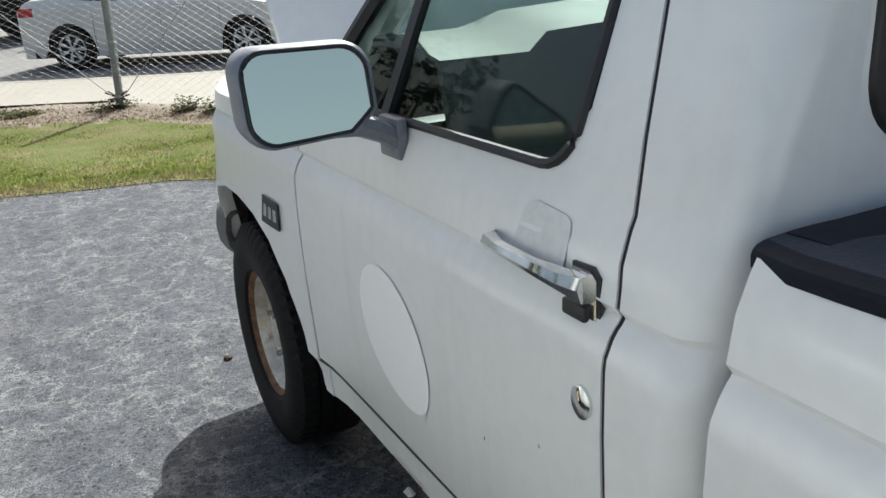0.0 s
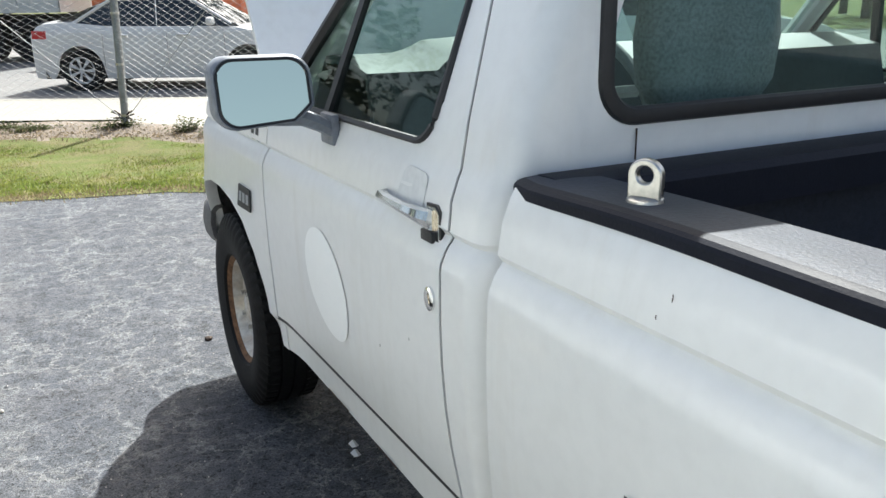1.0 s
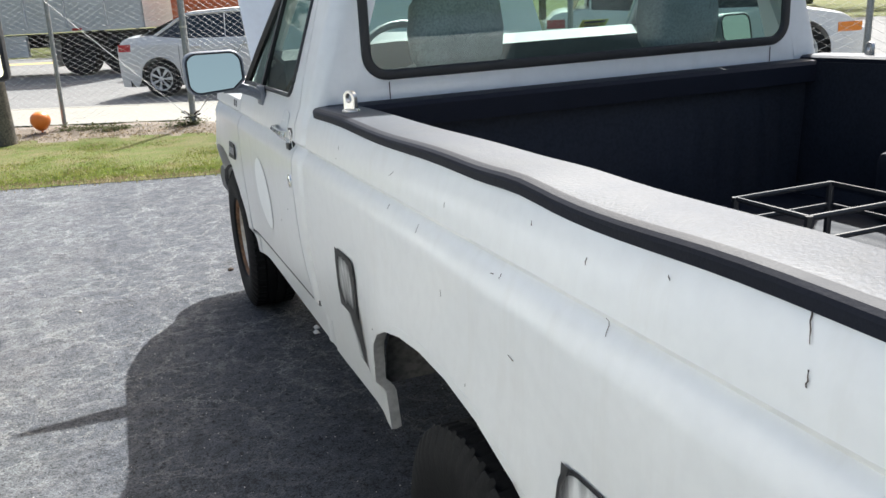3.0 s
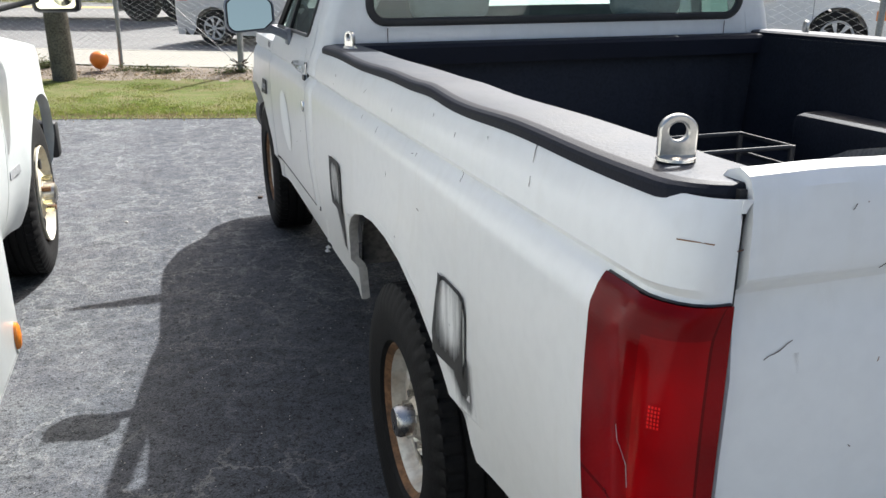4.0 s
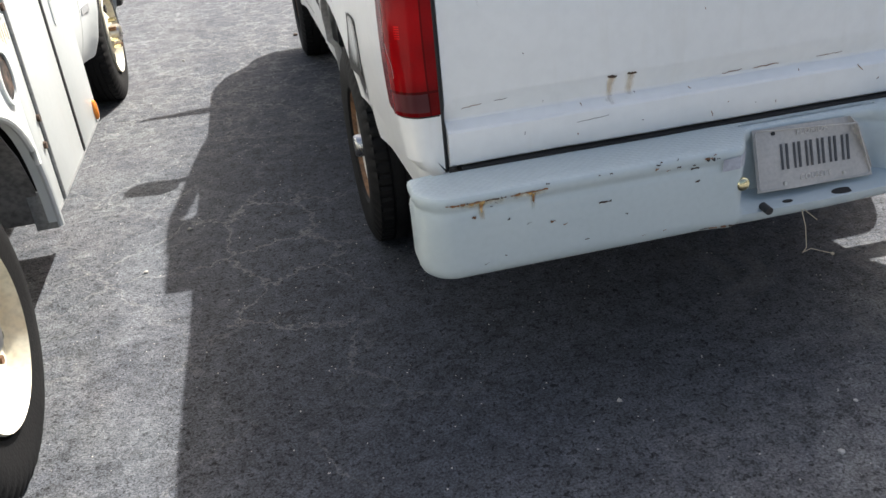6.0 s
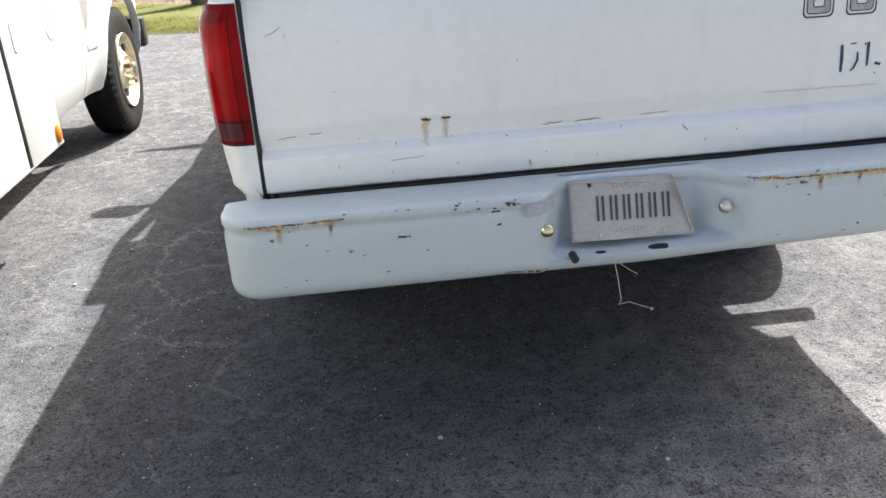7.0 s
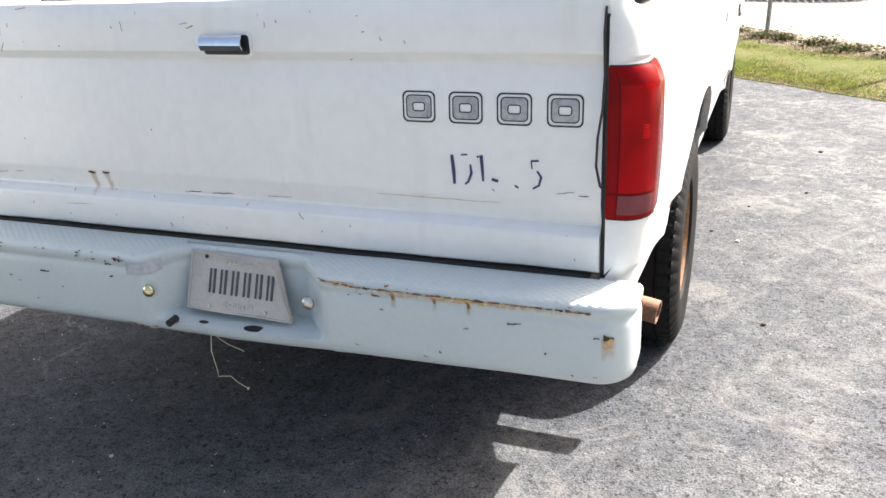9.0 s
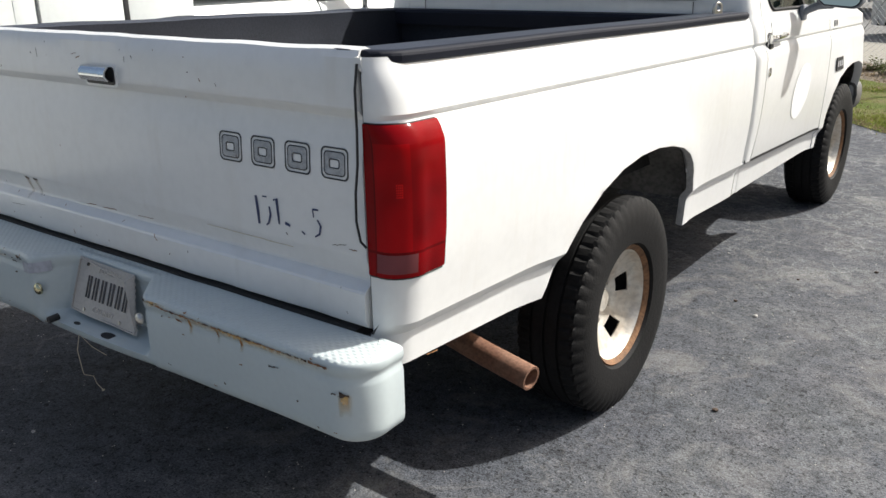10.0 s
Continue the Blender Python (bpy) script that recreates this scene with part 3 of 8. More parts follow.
def bed_side(s):
    bm = B()
    fn = ARCHES[0][0]
    ys = list(reversed(cols(-1.64, 0.465, 0.06, arch_cols(ARCH_R))))
    columns = []
    # return flange at the front edge
    columns.append([(s * (width_at(0.465, z) - 0.05), 0.470, z) for z in side_rows(0.465, TOP[s])])
    columns.append([(s * (width_at(0.465, z) - 0.008), 0.470, z) for z in side_rows(0.465, TOP[s])])
    for y in ys:
        columns.append([(s * (width_at(y, z) + dent(y, z, s)), y, z) for z in side_rows(y, TOP[s], fn)])
    n_side = len(columns)
    for y in (-1.68, -1.71):
        columns.append([(s * width_at(y, z), y, z) for z in side_rows(y, TOP[s])])
    for a in range(10, 91, 10):
        a = radians(a)
        columns.append([(s * (width_at(-1.71, z) - 0.058 + 0.058 * math.cos(a)), -1.71 - 0.075 * math.sin(a), z) for z in side_rows(-1.71, TOP[s])])
    columns.append([(s * 0.897, -1.785, z) for z in side_rows(-1.71, TOP[s])])
    columns.append([(s * 0.897, -1.735, min(z, TOP[s] - 0.014)) for z in side_rows(-1.71, TOP[s])])
    vs = [[bm.verts.new(p) for p in c] for c in columns]
    for i, (a, b) in enumerate(zip(vs, vs[1:])):
        for k in range(len(a) - 1):
            if n_side - 1 <= i < len(vs) - 2 and columns[-3][k][2] > 0.814 and columns[-3][k + 1][2] < 1.1346:
                continue
            q = [a[k], b[k], b[k + 1], a[k + 1]]
            if (a[k].co - a[k + 1].co).length < 1e-5 and (b[k].co - b[k + 1].co).length < 1e-5:
                continue
            bm.faces.new(q)
    # rolled lip along the wheel opening
    edge = [c[0] for c in columns[2:n_side] if fn(c[0][1]) > z_bottom(c[0][1]) - 0.02]
    lip = B()
    grid(lip, [[(p[0] - s * 0.001, p[1], p[2]) for p in edge], [(p[0] - s * 0.012, p[1], p[2] - 0.002) for p in edge], [(p[0] - s * 0.026, p[1], p[2] + 0.003) for p in edge]])
    bmesh.ops.remove_doubles(bm, verts=bm.verts, dist=0.0003)
    orient(bm, s)
    side = part("bed_side", bm, WHITE, pickup, "white bed side panel with rust specks", rake=RK, thick=0.0015, auto=26)
    part("arch_lip", lip, DUSTY, side, "dusty rolled lip of the wheel opening", rake=RK)
    return side


def tail_light(s):
    zs = [0.815, 0.824, 0.866, 0.872, 0.90, 0.94, 0.98, 1.02, 1.083, 1.097, 1.118, 1.1285, 1.1335]
    along = [(y, None) for y in (-1.64, -1.66, -1.685, -1.71)] + [(None, a) for a in range(10, 91, 10)] + [("in", f) for f in (0.22, 0.34, 1.0)]
    bul = 0.006

    def arc_pt(a, z, out=bul):
        t = radians(a)
        return (s * (width_at(-1.71, z) - 0.058 + (0.058 + out) * math.cos(t)), -1.71 - (0.075 + out) * math.sin(t), z)

    columns = []
    for p, a in along:
        c = []
        for z in zs:
            if p == "in":
                xe = width_at(-1.71, z) - 0.058
                c.append((s * (xe + (0.898 - xe) * a), -1.785 - bul, z))
            elif a is None:
                slant = 0.006 * max(0.0, (0.90 - z) / 0.09)
                c.append((s * (width_at(-1.66, z) + bul - 0.004), p - slant * (1 if p > -1.7 else 0), z))
            else:
                c.append(arc_pt(a, z))
        columns.append(c)
    lens = B()
    vs = [[lens.verts.new(p) for p in c] for c in columns]
    for i, (a, b) in enumerate(zip(vs, vs[1:])):
        for k in range(len(a) - 1):
            f = lens.faces.new([a[k], b[k], b[k + 1], a[k + 1]])
            mid = 0.5 * (zs[k] + zs[k + 1])
            if 0.824 < mid < 0.866 and 5 <= i <= 12:
                f.material_index = 2
            elif i == 13 or 0.866 < mid < 0.872:
                f.material_index = 3
            elif i <= 5 or i >= 13 or mid < 0.824 or mid > 1.097:
                f.material_index = 1
    orient(lens, s)
    ob = part("tail_light", lens, [REDLENS, REDDEEP, CLEARLENS, REDLINE], pickup, "red wraparound tail light with a clear reverse lens", rake=RK, thick=0.02)
    # reflector cells: their glint is painted as a brighter red
    bulb = B()
    for iz in range(6):
        for ix in range(4):
            a0, z = 45 + 3.0 * ix, 0.988 + 0.0050 * iz
            p = Vector(arc_pt(a0, z, bul + 0.0006))
            q = Vector(arc_pt(a0 + 1.7, z, bul + 0.0006))
            up = Vector((0, 0, 0.0030))
            bulb.faces.new([bulb.verts.new(v) for v in (p, q, q + up, p + up)])
    orient(bulb, s)
    part("reflector_grid", bulb, REDBRIGHT, ob, "red reflector cells coloured bright as glints", rake=RK, smooth=False, thick=0.0008)
    for z in (0.812, 1.134):
        frame_ = B()
        tube(frame_, [(s * (width_at(-1.66, z)), -1.645 - 0.006 * (z < 0.9), z), (s * width_at(-1.71, z), -1.71, z)] + [arc_pt(a, z, 0.001) for a in range(15, 91, 15)] + [(s * 0.899, -1.786, z)], 0.0020, 6)
        part("lens_seam", frame_, SEAL, ob, "dark seam round the lens", rake=RK)
    if s > 0:
        return
    ck = B()
    tube(ck, [arc_pt(14, 0.975, bul), arc_pt(17, 0.955, bul), arc_pt(20, 0.95, bul), arc_pt(28, 0.93, bul), arc_pt(30, 0.90, bul)], 0.0004, 5)
    part("lens_crack", ck, DECALGREY, ob, rake=RK)


for s in (-1, 1):
    bed_side(s)
    tail_light(s)


# bed liner, rail caps, bed front
def bed_liner():
    bm = B()
    x, zf, zt, y0, y1 = 0.813, 0.80, 1.255, -1.715, 0.435
    def ribbed(n):
        out = []
        for k in range(n):
            t = k / n
            out += [(t + 0.00 / n, 0), (t + 0.45 / n, 0), (t + 0.55 / n, 1), (t + 0.95 / n, 1)]
        return [(t, 0.12 * r) for t, r in out] + [(1.0, 0)]
    ry = [(y1 + (y0 - y1) * t, r) for t, r in ribbed(16)]
    for s in (-1, 1):
        grid(bm, [[(s * x, y, zt) for y, r in ry], [(s * (x - 0.004), y, zt - 0.10) for y, r in ry], [(s * (x - 0.010 - 0.003 * r), y, zt - 0.12) for y, r in ry],
                  [(s * (x - 0.02 - 0.003 * r), y, zf + 0.03) for y, r in ry], [(s * (x - 0.05), y, zf + 0.006 * r) for y, r in ry]])
    rx = [(-0.735 + 1.47 * t, r) for t, r in ribbed(18)]
    grid(bm, [[(a * 1.04, y0, zf + 0.008 * r) for a, r in rx], [(a * 1.04, y1 - 0.03, zf + 0.008 * r) for a, r in rx]])
    grid(bm, [[(a * 1.105, y1, zt) for a, r in rx], [(a * 1.10, y1 - 0.004, zt - 0.1) for a, r in rx], [(a * 1.09, y1 - 0.01 - 0.0025 * r, zt - 0.12) for a, r in rx],
              [(a * 1.04, y1 - 0.03 - 0.002 * r, zf + 0.008 * r) for a, r in rx]])
    return part("bed_liner", bm, LINER, pickup, "smooth dark navy plastic bed liner", rake=RK, thick=0.004)


def rail_cap(s):
    bm = B()
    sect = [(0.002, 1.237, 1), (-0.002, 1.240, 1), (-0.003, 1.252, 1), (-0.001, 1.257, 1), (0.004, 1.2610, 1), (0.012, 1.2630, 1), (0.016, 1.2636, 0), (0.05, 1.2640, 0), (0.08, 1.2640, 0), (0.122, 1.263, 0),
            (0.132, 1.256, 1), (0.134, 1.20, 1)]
    ys = sorted({*cols(-1.70, 0.475, 0.05), -1.72, -1.74, -1.755, -1.767, -1.775}, reverse=True)
    rows = []
    for y in ys:
        xo = 0.949
        if y < -1.695:
            xo = 0.949 - 0.08 + math.sqrt(max(0.0, 0.0064 - (y + 1.695) ** 2))
        if y > 0.40:
            xo -= 0.012 * ((y - 0.40) / 0.075) ** 2
        wave = 0.008 * math.exp(-((y + 0.83) / 0.10) ** 2) - 0.006 * math.exp(-((y + 1.1) / 0.16) ** 2) + 0.003 * math.sin(y * 9)
        if s > 0:
            wave = 0.0012 * math.sin(y * 5)
        r = []
        for d, z, _ in sect:
            x = xo - d if d < 0.12 else 0.949 - d
            r.append((s * max(x, 0.815), y, z + (0.012 if s > 0 and d < 0.133 else 0.0) + wave * (1.0 if d < 0.05 else 0.4)))
        rows.append(r)
    vs = [[bm.verts.new(p) for p in r] for r in rows]
    for a, b in zip(vs, vs[1:]):
        for k in range(len(a) - 1):
            f = bm.faces.new([a[k], b[k], b[k + 1], a[k + 1]])
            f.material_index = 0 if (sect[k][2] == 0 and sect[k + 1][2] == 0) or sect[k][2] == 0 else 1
    bm.faces.new(vs[-1])
    bm.faces.new(vs[0])
    bmesh.ops.recalc_face_normals(bm, faces=bm.faces)
    return part("bed_rail_cap", bm, [CAPTOP, CAPEDGE], pickup, "black textured plastic rail cap, sunlit top painted lighter", rake=RK, thick=0.003, auto=14)


bed_liner()
for s in (-1, 1):
    bm = B()
    box(bm, s * 0.806 - 0.16 * (s > 0), s * 0.806 + 0.16 * (s < 0), -1.28, -0.02, 0.80, 1.02, 0.035)
    part("wheel_box", bm, LINER, pickup, "black wheel housing in the bed", rake=RK)
bm = B()
grid(bm, [[(a, 0.392, 1.19), (a, 0.390, 1.246), (a, 0.398, 1.256), (a, 0.430, 1.260), (a, 0.470, 1.260), (a, 0.478, 1.252), (a, 0.478, 1.15)] for a in [-0.90 + 1.8 * k / 24 for k in range(25)]])
part("front_rail_cap", bm, CAPEDGE, pickup, "black cap over the bed front", rake=RK, thick=0.004)
for s in (-1, 1):
    rail_cap(s)
bm = B()
box(bm, -0.90, 0.90, 0.44, 0.465, 0.62, 1.24)
part("bed_front_panel", bm, WHITE, pickup, rake=RK)
bm = B()
box(bm, -0.80, 0.80, -1.74, 0.44, 0.74, 0.785)
part("bed_floor", bm, DARK, pickup, rake=RK)


# low steel frame on the bed floor
fm = B()
for z in (0.985, 0.925):
    tube(fm, [(0.0, -0.43, z), (0.32, -0.43, z), (0.32, -0.18, z), (0.0, -0.18, z), (0.0, -0.43, z)], 0.007, 6)
for x, y in ((0.0, -0.18), (0.32, -0.18), (0.32, -0.43), (0.0, -0.43)):
    tube(fm, [(x, y, 0.99), (x, y, 0.79)], 0.010, 6)
part("load_frame", fm, BLACKPLASTIC, pickup, "low black steel frame on the bed floor", rake=RK)


def eye_bolt(x, y, turn):
    z = 1.2635 - RK * (y - TAIL)
    k_ = 0.66
    e = thing("eye_bolt", (XC + x, y, z), "galvanised lifting eye bolt on the bed rail", "eye bolt", "eye bolts on the bed rails", rz=turn)
    base = B()
    rows = []
    for r, h in ((0.0, 0.0), (0.034, 0.0), (0.036, 0.003), (0.035, 0.008), (0.028, 0.012), (0.0, 0.013)):
        rows.append([(k_ * r * math.cos(2 * math.pi * k / 24), k_ * r * math.sin(2 * math.pi * k / 24), h * k_) for k in range(24)])
    grid(base, rows, closed=True)
    part("washer", base, STEEL, e, "round flange washer")
    eye = B()
    loop = []
    for k in range(29):
        a = radians(-90 + 360 * k / 28)
        R = 0.0235
        loop.append((R * math.cos(a), 0.058 + R * math.sin(a) * 1.08))
    # flat forged loop with a squared lower shank
    rings = []
    for k in range(28):
        a = radians(-90 + 360 * k / 28)
        cx, cz = math.cos(a), math.sin(a)
        ro = 0.034
        zo = 0.060 + ro * cz
        xo = ro * cx
        if cz < 0:
            xo = math.copysign(0.034, cx) if abs(cx) > 0.05 else 0.0
            zo = 0.060 + 0.054 * cz
        ri = 0.0165
        rings.append([(xo, 0.010, zo), (xo, -0.010, zo), (ri * cx, -0.009, 0.060 + ri * cz * 1.1), (ri * cx, 0.009, 0.060 + ri * cz * 1.1)])
    grid(eye, rings + [rings[0]], closed=True)
    bmesh.ops.recalc_face_normals(eye, faces=eye.faces)
    bmesh.ops.scale(eye, vec=(k_, k_, k_ * 0.9), verts=eye.verts)
    part("eye", eye, STEEL, e, bevel=0.003)


eye_bolt(-0.889, 0.245, -66)
eye_bolt(-0.891, -1.645, -18)
eye_bolt(0.889, 0.245, 68)

# ---- tailgate ----
TG = [(-1.715, 0.70), (-1.715, 1.232), (-1.722, 1.256), (-1.738, 1.272), (-1.758, 1.279), (-1.774, 1.273), (-1.783, 1.258), (-1.787, 1.225), (-1.789, 1.180), (-1.789, 1.162),
      (-1.787, 1.1575), (-1.767, 1.1400), (-1.765, 1.1360), (-1.7655, 1.128), (-1.775, 1.095), (-1.782, 1.04), (-1.782, 0.94), (-1.782, 0.850), (-1.781, 0.838), (-1.767, 0.802), (-1.7655, 0.793), (-1.767, 0.788),
      (-1.791, 0.7715), (-1.794, 0.766), (-1.795, 0.740), (-1.794, 0.705), (-1.789, 0.690), (-1.775, 0.682), (-1.73, 0.684)]


def gate_y(z):
    zs = [p[1] for p in TG[5:27]][::-1]
    ys = [p[0] for p in TG[5:27]][::-1]
    return lerp_table(z, zs, ys)


def gate_dent(x, z):
    d = 0.0035 * noise.noise(Vector((x * 2.2, z * 3.0, 4.0)))
    d += 0.004 * noise.noise(Vector((x * 9.0, z * 6.0, 9.0))) * max(0.0, min(1.0, (0.76 - z) / 0.05))
    return d


tg = B()
rows = []
NX = 64
for k in range(NX + 1):
    x = -0.886 + 1.772 * k / NX
    top = 0.004 * noise.noise(Vector((x * 7, 0, 3.3)))
    rows.append([(x, y + (gate_dent(x, z) if y < -1.76 else 0), z + (top if z > 1.25 else 0)) for y, z in TG])
vs = grid(tg, rows, closed=True)
tg.faces.new(vs[0])
tg.faces.new(vs[-1])
bmesh.ops.recalc_face_normals(tg, faces=tg.faces)
tailgate = part("tailgate", tg, WHITE, pickup, "white dented tailgate with rust streaks and worn decals", auto=24)

h = B()
poly_prism(h, rounded(-0.068, 0.073, 1.146, 1.204, 0.012), "y", -1.7905, -1.7865)
part("handle_bezel", h, WHITE, tailgate)
h = B()
poly_prism(h, rounded(-0.060, 0.066, 1.152, 1.197, 0.008), "y", -1.7925, -1.789)
part("handle_recess", h, SEAL, tailgate, "black recess of the handle")
h = B()
grid(h, [[(x, -1.7925, 1.163), (x, -1.806, 1.166), (x, -1.812, 1.176), (x, -1.810, 1.187), (x, -1.803, 1.194), (x, -1.7925, 1.195)] for x in (-0.058, -0.05, 0.0, 0.048, 0.056)])
part("tailgate_handle", h, CHROME, tailgate, "chrome pull handle", thick=0.004)

# brand lettering as four outlined blocks
for k in range(4):
    x0 = 0.441 + 0.1095 * k
    for inset, wid, m, nm in ((0.0, 0.0035, DECAL, "outline"), (0.0085, 0.0025, DECAL, "inline"), (0.024, 0.0025, DECAL, "core_line")):
        f = B()
        o = rounded(x0 + inset, x0 + 0.078 - inset, 1.006 + inset, 1.075 - inset, 0.013 - inset * 0.3)
        i = rounded(x0 + inset + wid, x0 + 0.078 - inset - wid, 1.006 + inset + wid, 1.075 - inset - wid, 0.011 - inset * 0.3)
        grid(f, [[(a, gate_y(c) + gate_dent(a, c) - 0.0016, c) for a, c in o], [(a, gate_y(c) + gate_dent(a, c) - 0.0016, c) for a, c in i]], closed=True)
        part("decal_" + nm, f, m, tailgate, thick=0.0004)
    f = B()
    o = rounded(x0 + 0.0115, x0 + 0.078 - 0.0115, 1.006 + 0.0115, 1.075 - 0.0115, 0.008)
    i = rounded(x0 + 0.023, x0 + 0.078 - 0.023, 1.006 + 0.023, 1.075 - 0.023, 0.005)
    grid(f, [[(a, gate_y(c) + gate_dent(a, c) - 0.0013, c) for a, c in o], [(a, gate_y(c) + gate_dent(a, c) - 0.0013, c) for a, c in i]], closed=True)
    part("decal_fill", f, DECALGREY, tailgate, thick=0.0004)


def gate_stroke(pts, w, m, name, off=0.0015):
    """A thin mark lying on the tailgate's outer face."""
    bm = B()
    rows = []
    n = len(pts)
    for i, (x, z) in enumerate(pts):
        dx, dz = pts[min(i + 1, n - 1)][0] - pts[max(i - 1, 0)][0], pts[min(i + 1, n - 1)][1] - pts[max(i - 1, 0)][1]
        ln = math.hypot(dx, dz) or 1.0
        ww = w * (0.5 + 0.5 * math.sin(math.pi * (i + 0.6) / (n + 0.2))) * random.uniform(0.7, 1.2)
        nx, nz = -dz / ln * ww / 2, dx / ln * ww / 2
        rows.append([(x + q * nx, gate_y(z + q * nz) + gate_dent(x, z) - off, z + q * nz) for q in (-1, 1)])
    grid(bm, rows)
    return part(name, bm, m, tailgate, thick=0.0005)


def wiggle(x0, z0, x1, z1, n=6, j=0.003):
    return [(x0 + (x1 - x0) * k / n + random.uniform(-j, j), z0 + (z1 - z0) * k / n + random.uniform(-j, j)) for k in range(n + 1)]


# worn-off number: only strokes are left
for pts, w in (([(0.553, 0.935), (0.556, 0.90), (0.557, 0.868)], 0.008), ([(0.575, 0.936), (0.59, 0.937)], 0.004), ([(0.596, 0.915), (0.598, 0.895), (0.59, 0.875), (0.582, 0.869)], 0.006),
               ([(0.612, 0.932), (0.622, 0.937), (0.624, 0.90), (0.625, 0.878)], 0.007), ([(0.645, 0.884), (0.66, 0.880)], 0.007), ([(0.697, 0.873), (0.706, 0.868)], 0.004),
               ([(0.735, 0.93), (0.752, 0.931)], 0.004), ([(0.735, 0.93), (0.737, 0.912)], 0.003), ([(0.748, 0.908), (0.757, 0.895), (0.752, 0.876), (0.738, 0.868)], 0.005)):
    gate_stroke(pts, w, DECALBLUE, "number_stroke")
for x0, z0, x1, z1, w in ((-0.872 + 0.03, 1.058, -0.835 + 0.03, 1.075, 0.0022), (-0.705, 1.155, -0.690, 1.178, 0.0025), (-0.635, 1.262, -0.60, 1.264, 0.003), (-0.70, 1.228, -0.698, 1.205, 0.004),
                       (-0.667, 1.228, -0.666, 1.218, 0.003), (-0.50, 0.838, -0.476, 0.835, 0.007), (-0.452, 0.838, -0.428, 0.837, 0.007), (-0.845, 0.815, -0.80, 0.820, 0.003), (-0.77, 0.822, -0.74, 0.824, 0.0025),
                       (-0.20, 0.795, -0.15, 0.80, 0.004), (-0.12, 0.797, -0.05, 0.80, 0.004), (0.05, 0.80, 0.12, 0.803, 0.003), (0.15, 0.772, 0.165, 0.756, 0.004), (-0.58, 0.745, -0.50, 0.752, 0.002),
                       (-0.125, 1.222, -0.10, 1.226, 0.003), (-0.105, 1.212, -0.085, 1.219, 0.004), (0.11, 1.226, 0.112, 1.214, 0.002), (0.138, 1.23, 0.142, 1.222, 0.0025),
                       (-0.30, 1.23, -0.298, 1.205, 0.002), (0.40, 1.19, 0.404, 1.184, 0.004), (0.79, 0.86, 0.83, 0.865, 0.0025), (0.84, 0.857, 0.86, 0.858, 0.004), (-0.24, 0.718, -0.235, 0.706, 0.004)):
    gate_stroke(wiggle(x0, z0, x1, z1, 6, 0.0014), w * (0.5 if w < 0.006 else 0.9), RUST if 0.003 <= w < 0.006 else RUSTDARK, "rust_mark")
def gate_film(x, z, w, l, d):
    """A soft rusty wash running down the tailgate from a chip."""
    bm = B()
    uv = bm.loops.layers.uv.new("UVMap")
    rows = []
    for k in range(8):
        t = k / 7
        zz = z - l * t
        rows.append([((x + w * (j / 6 - 0.5), gate_y(zz) + gate_dent(x, zz) - 0.0014, zz), d * (1 - t) ** 0.8 * max(0.0, 1 - abs(j / 3 - 1) ** 1.5)) for j in range(7)])
    vs = [[(bm.verts.new(p), q) for p, q in r] for r in rows]
    for a, b in zip(vs, vs[1:]):
        for k in range(6):
            q = [a[k], a[k + 1], b[k + 1], b[k]]
            f = bm.faces.new([v for v, _ in q])
            for lp, (_, dd) in zip(f.loops, q):
                lp[uv].uv = (dd, 0)
    part("rust_film", bm, RUSTFILM, tailgate)


for x, z, w, l, d in ((-0.488, 0.838, 0.035, 0.065, 0.8), (-0.44, 0.838, 0.03, 0.06, 0.75), (-0.70, 1.225, 0.016, 0.04, 0.5), (-0.80, 1.06, 0.014, 0.025, 0.4)):
    gate_film(x, z, w, l, d * 0.45)
gate_stroke(wiggle(0.36, 0.832, 0.66, 0.829, 14, 0.001), 0.0016, RUSTPALE, "paint_scratch")
for _ in range(34):
    x, z = random.uniform(-0.85, 0.85), random.choice([random.uniform(0.70, 0.80), random.uniform(0.86, 1.25), random.uniform(1.17, 1.26)])
    gate_stroke(wiggle(x, z, x + random.uniform(-0.006, 0.006), z + random.uniform(-0.008, 0.008), 2, 0.0006), random.uniform(0.0010, 0.0022), random.choice([RUSTDARK, RUST]), "paint_chip")


# ---- bumper ----
def bumper_y(x):
    """Depth of the bumper's outer face along its width: straight, with a sunk middle for the plate."""
    t = [(-0.31, 0.0), (-0.235, -0.012), (-0.185, 0.07), (-0.168, 0.098), (0.178, 0.098), (0.20, 0.07), (0.275, -0.004), (0.33, 0.0)]
    return -1.932 + sum(lerp_table(x + q, [p[0] for p in t], [p[1] for p in t]) for q in (-0.012, 0, 0.012)) / 3


bm = B()
cross = [(0.135, 0.677), (0.10, 0.677), (0.03, 0.675), (0.010, 0.6735), (0.003, 0.670), (0.0, 0.663), (0.0005, 0.650), (0.003, 0.644), (0.0055, 0.638), (0.0055, 0.632), (0.003, 0.625), (0.0015, 0.616), (0.0015, 0.560), (0.0015, 0.525), (0.0015, 0.510), (0.0015, 0.498), (0.003, 0.486), (0.008, 0.475), (0.016, 0.468), (0.05, 0.466)]
colsp = []
for a in (100, 90, 80, 70, 60, 50, 40, 30, 20, 10):
    t = radians(a)
    colsp.append((-0.909 - 0.085 * math.sin(t), -1.847 - 0.085 * math.cos(t), -math.sin(t), -math.cos(t)))
xs = sorted({-0.909, -0.6, -0.45, 0.4, 0.55, 0.72, 0.901, *[-0.36 + 0.012 * k for k in range(61)]})
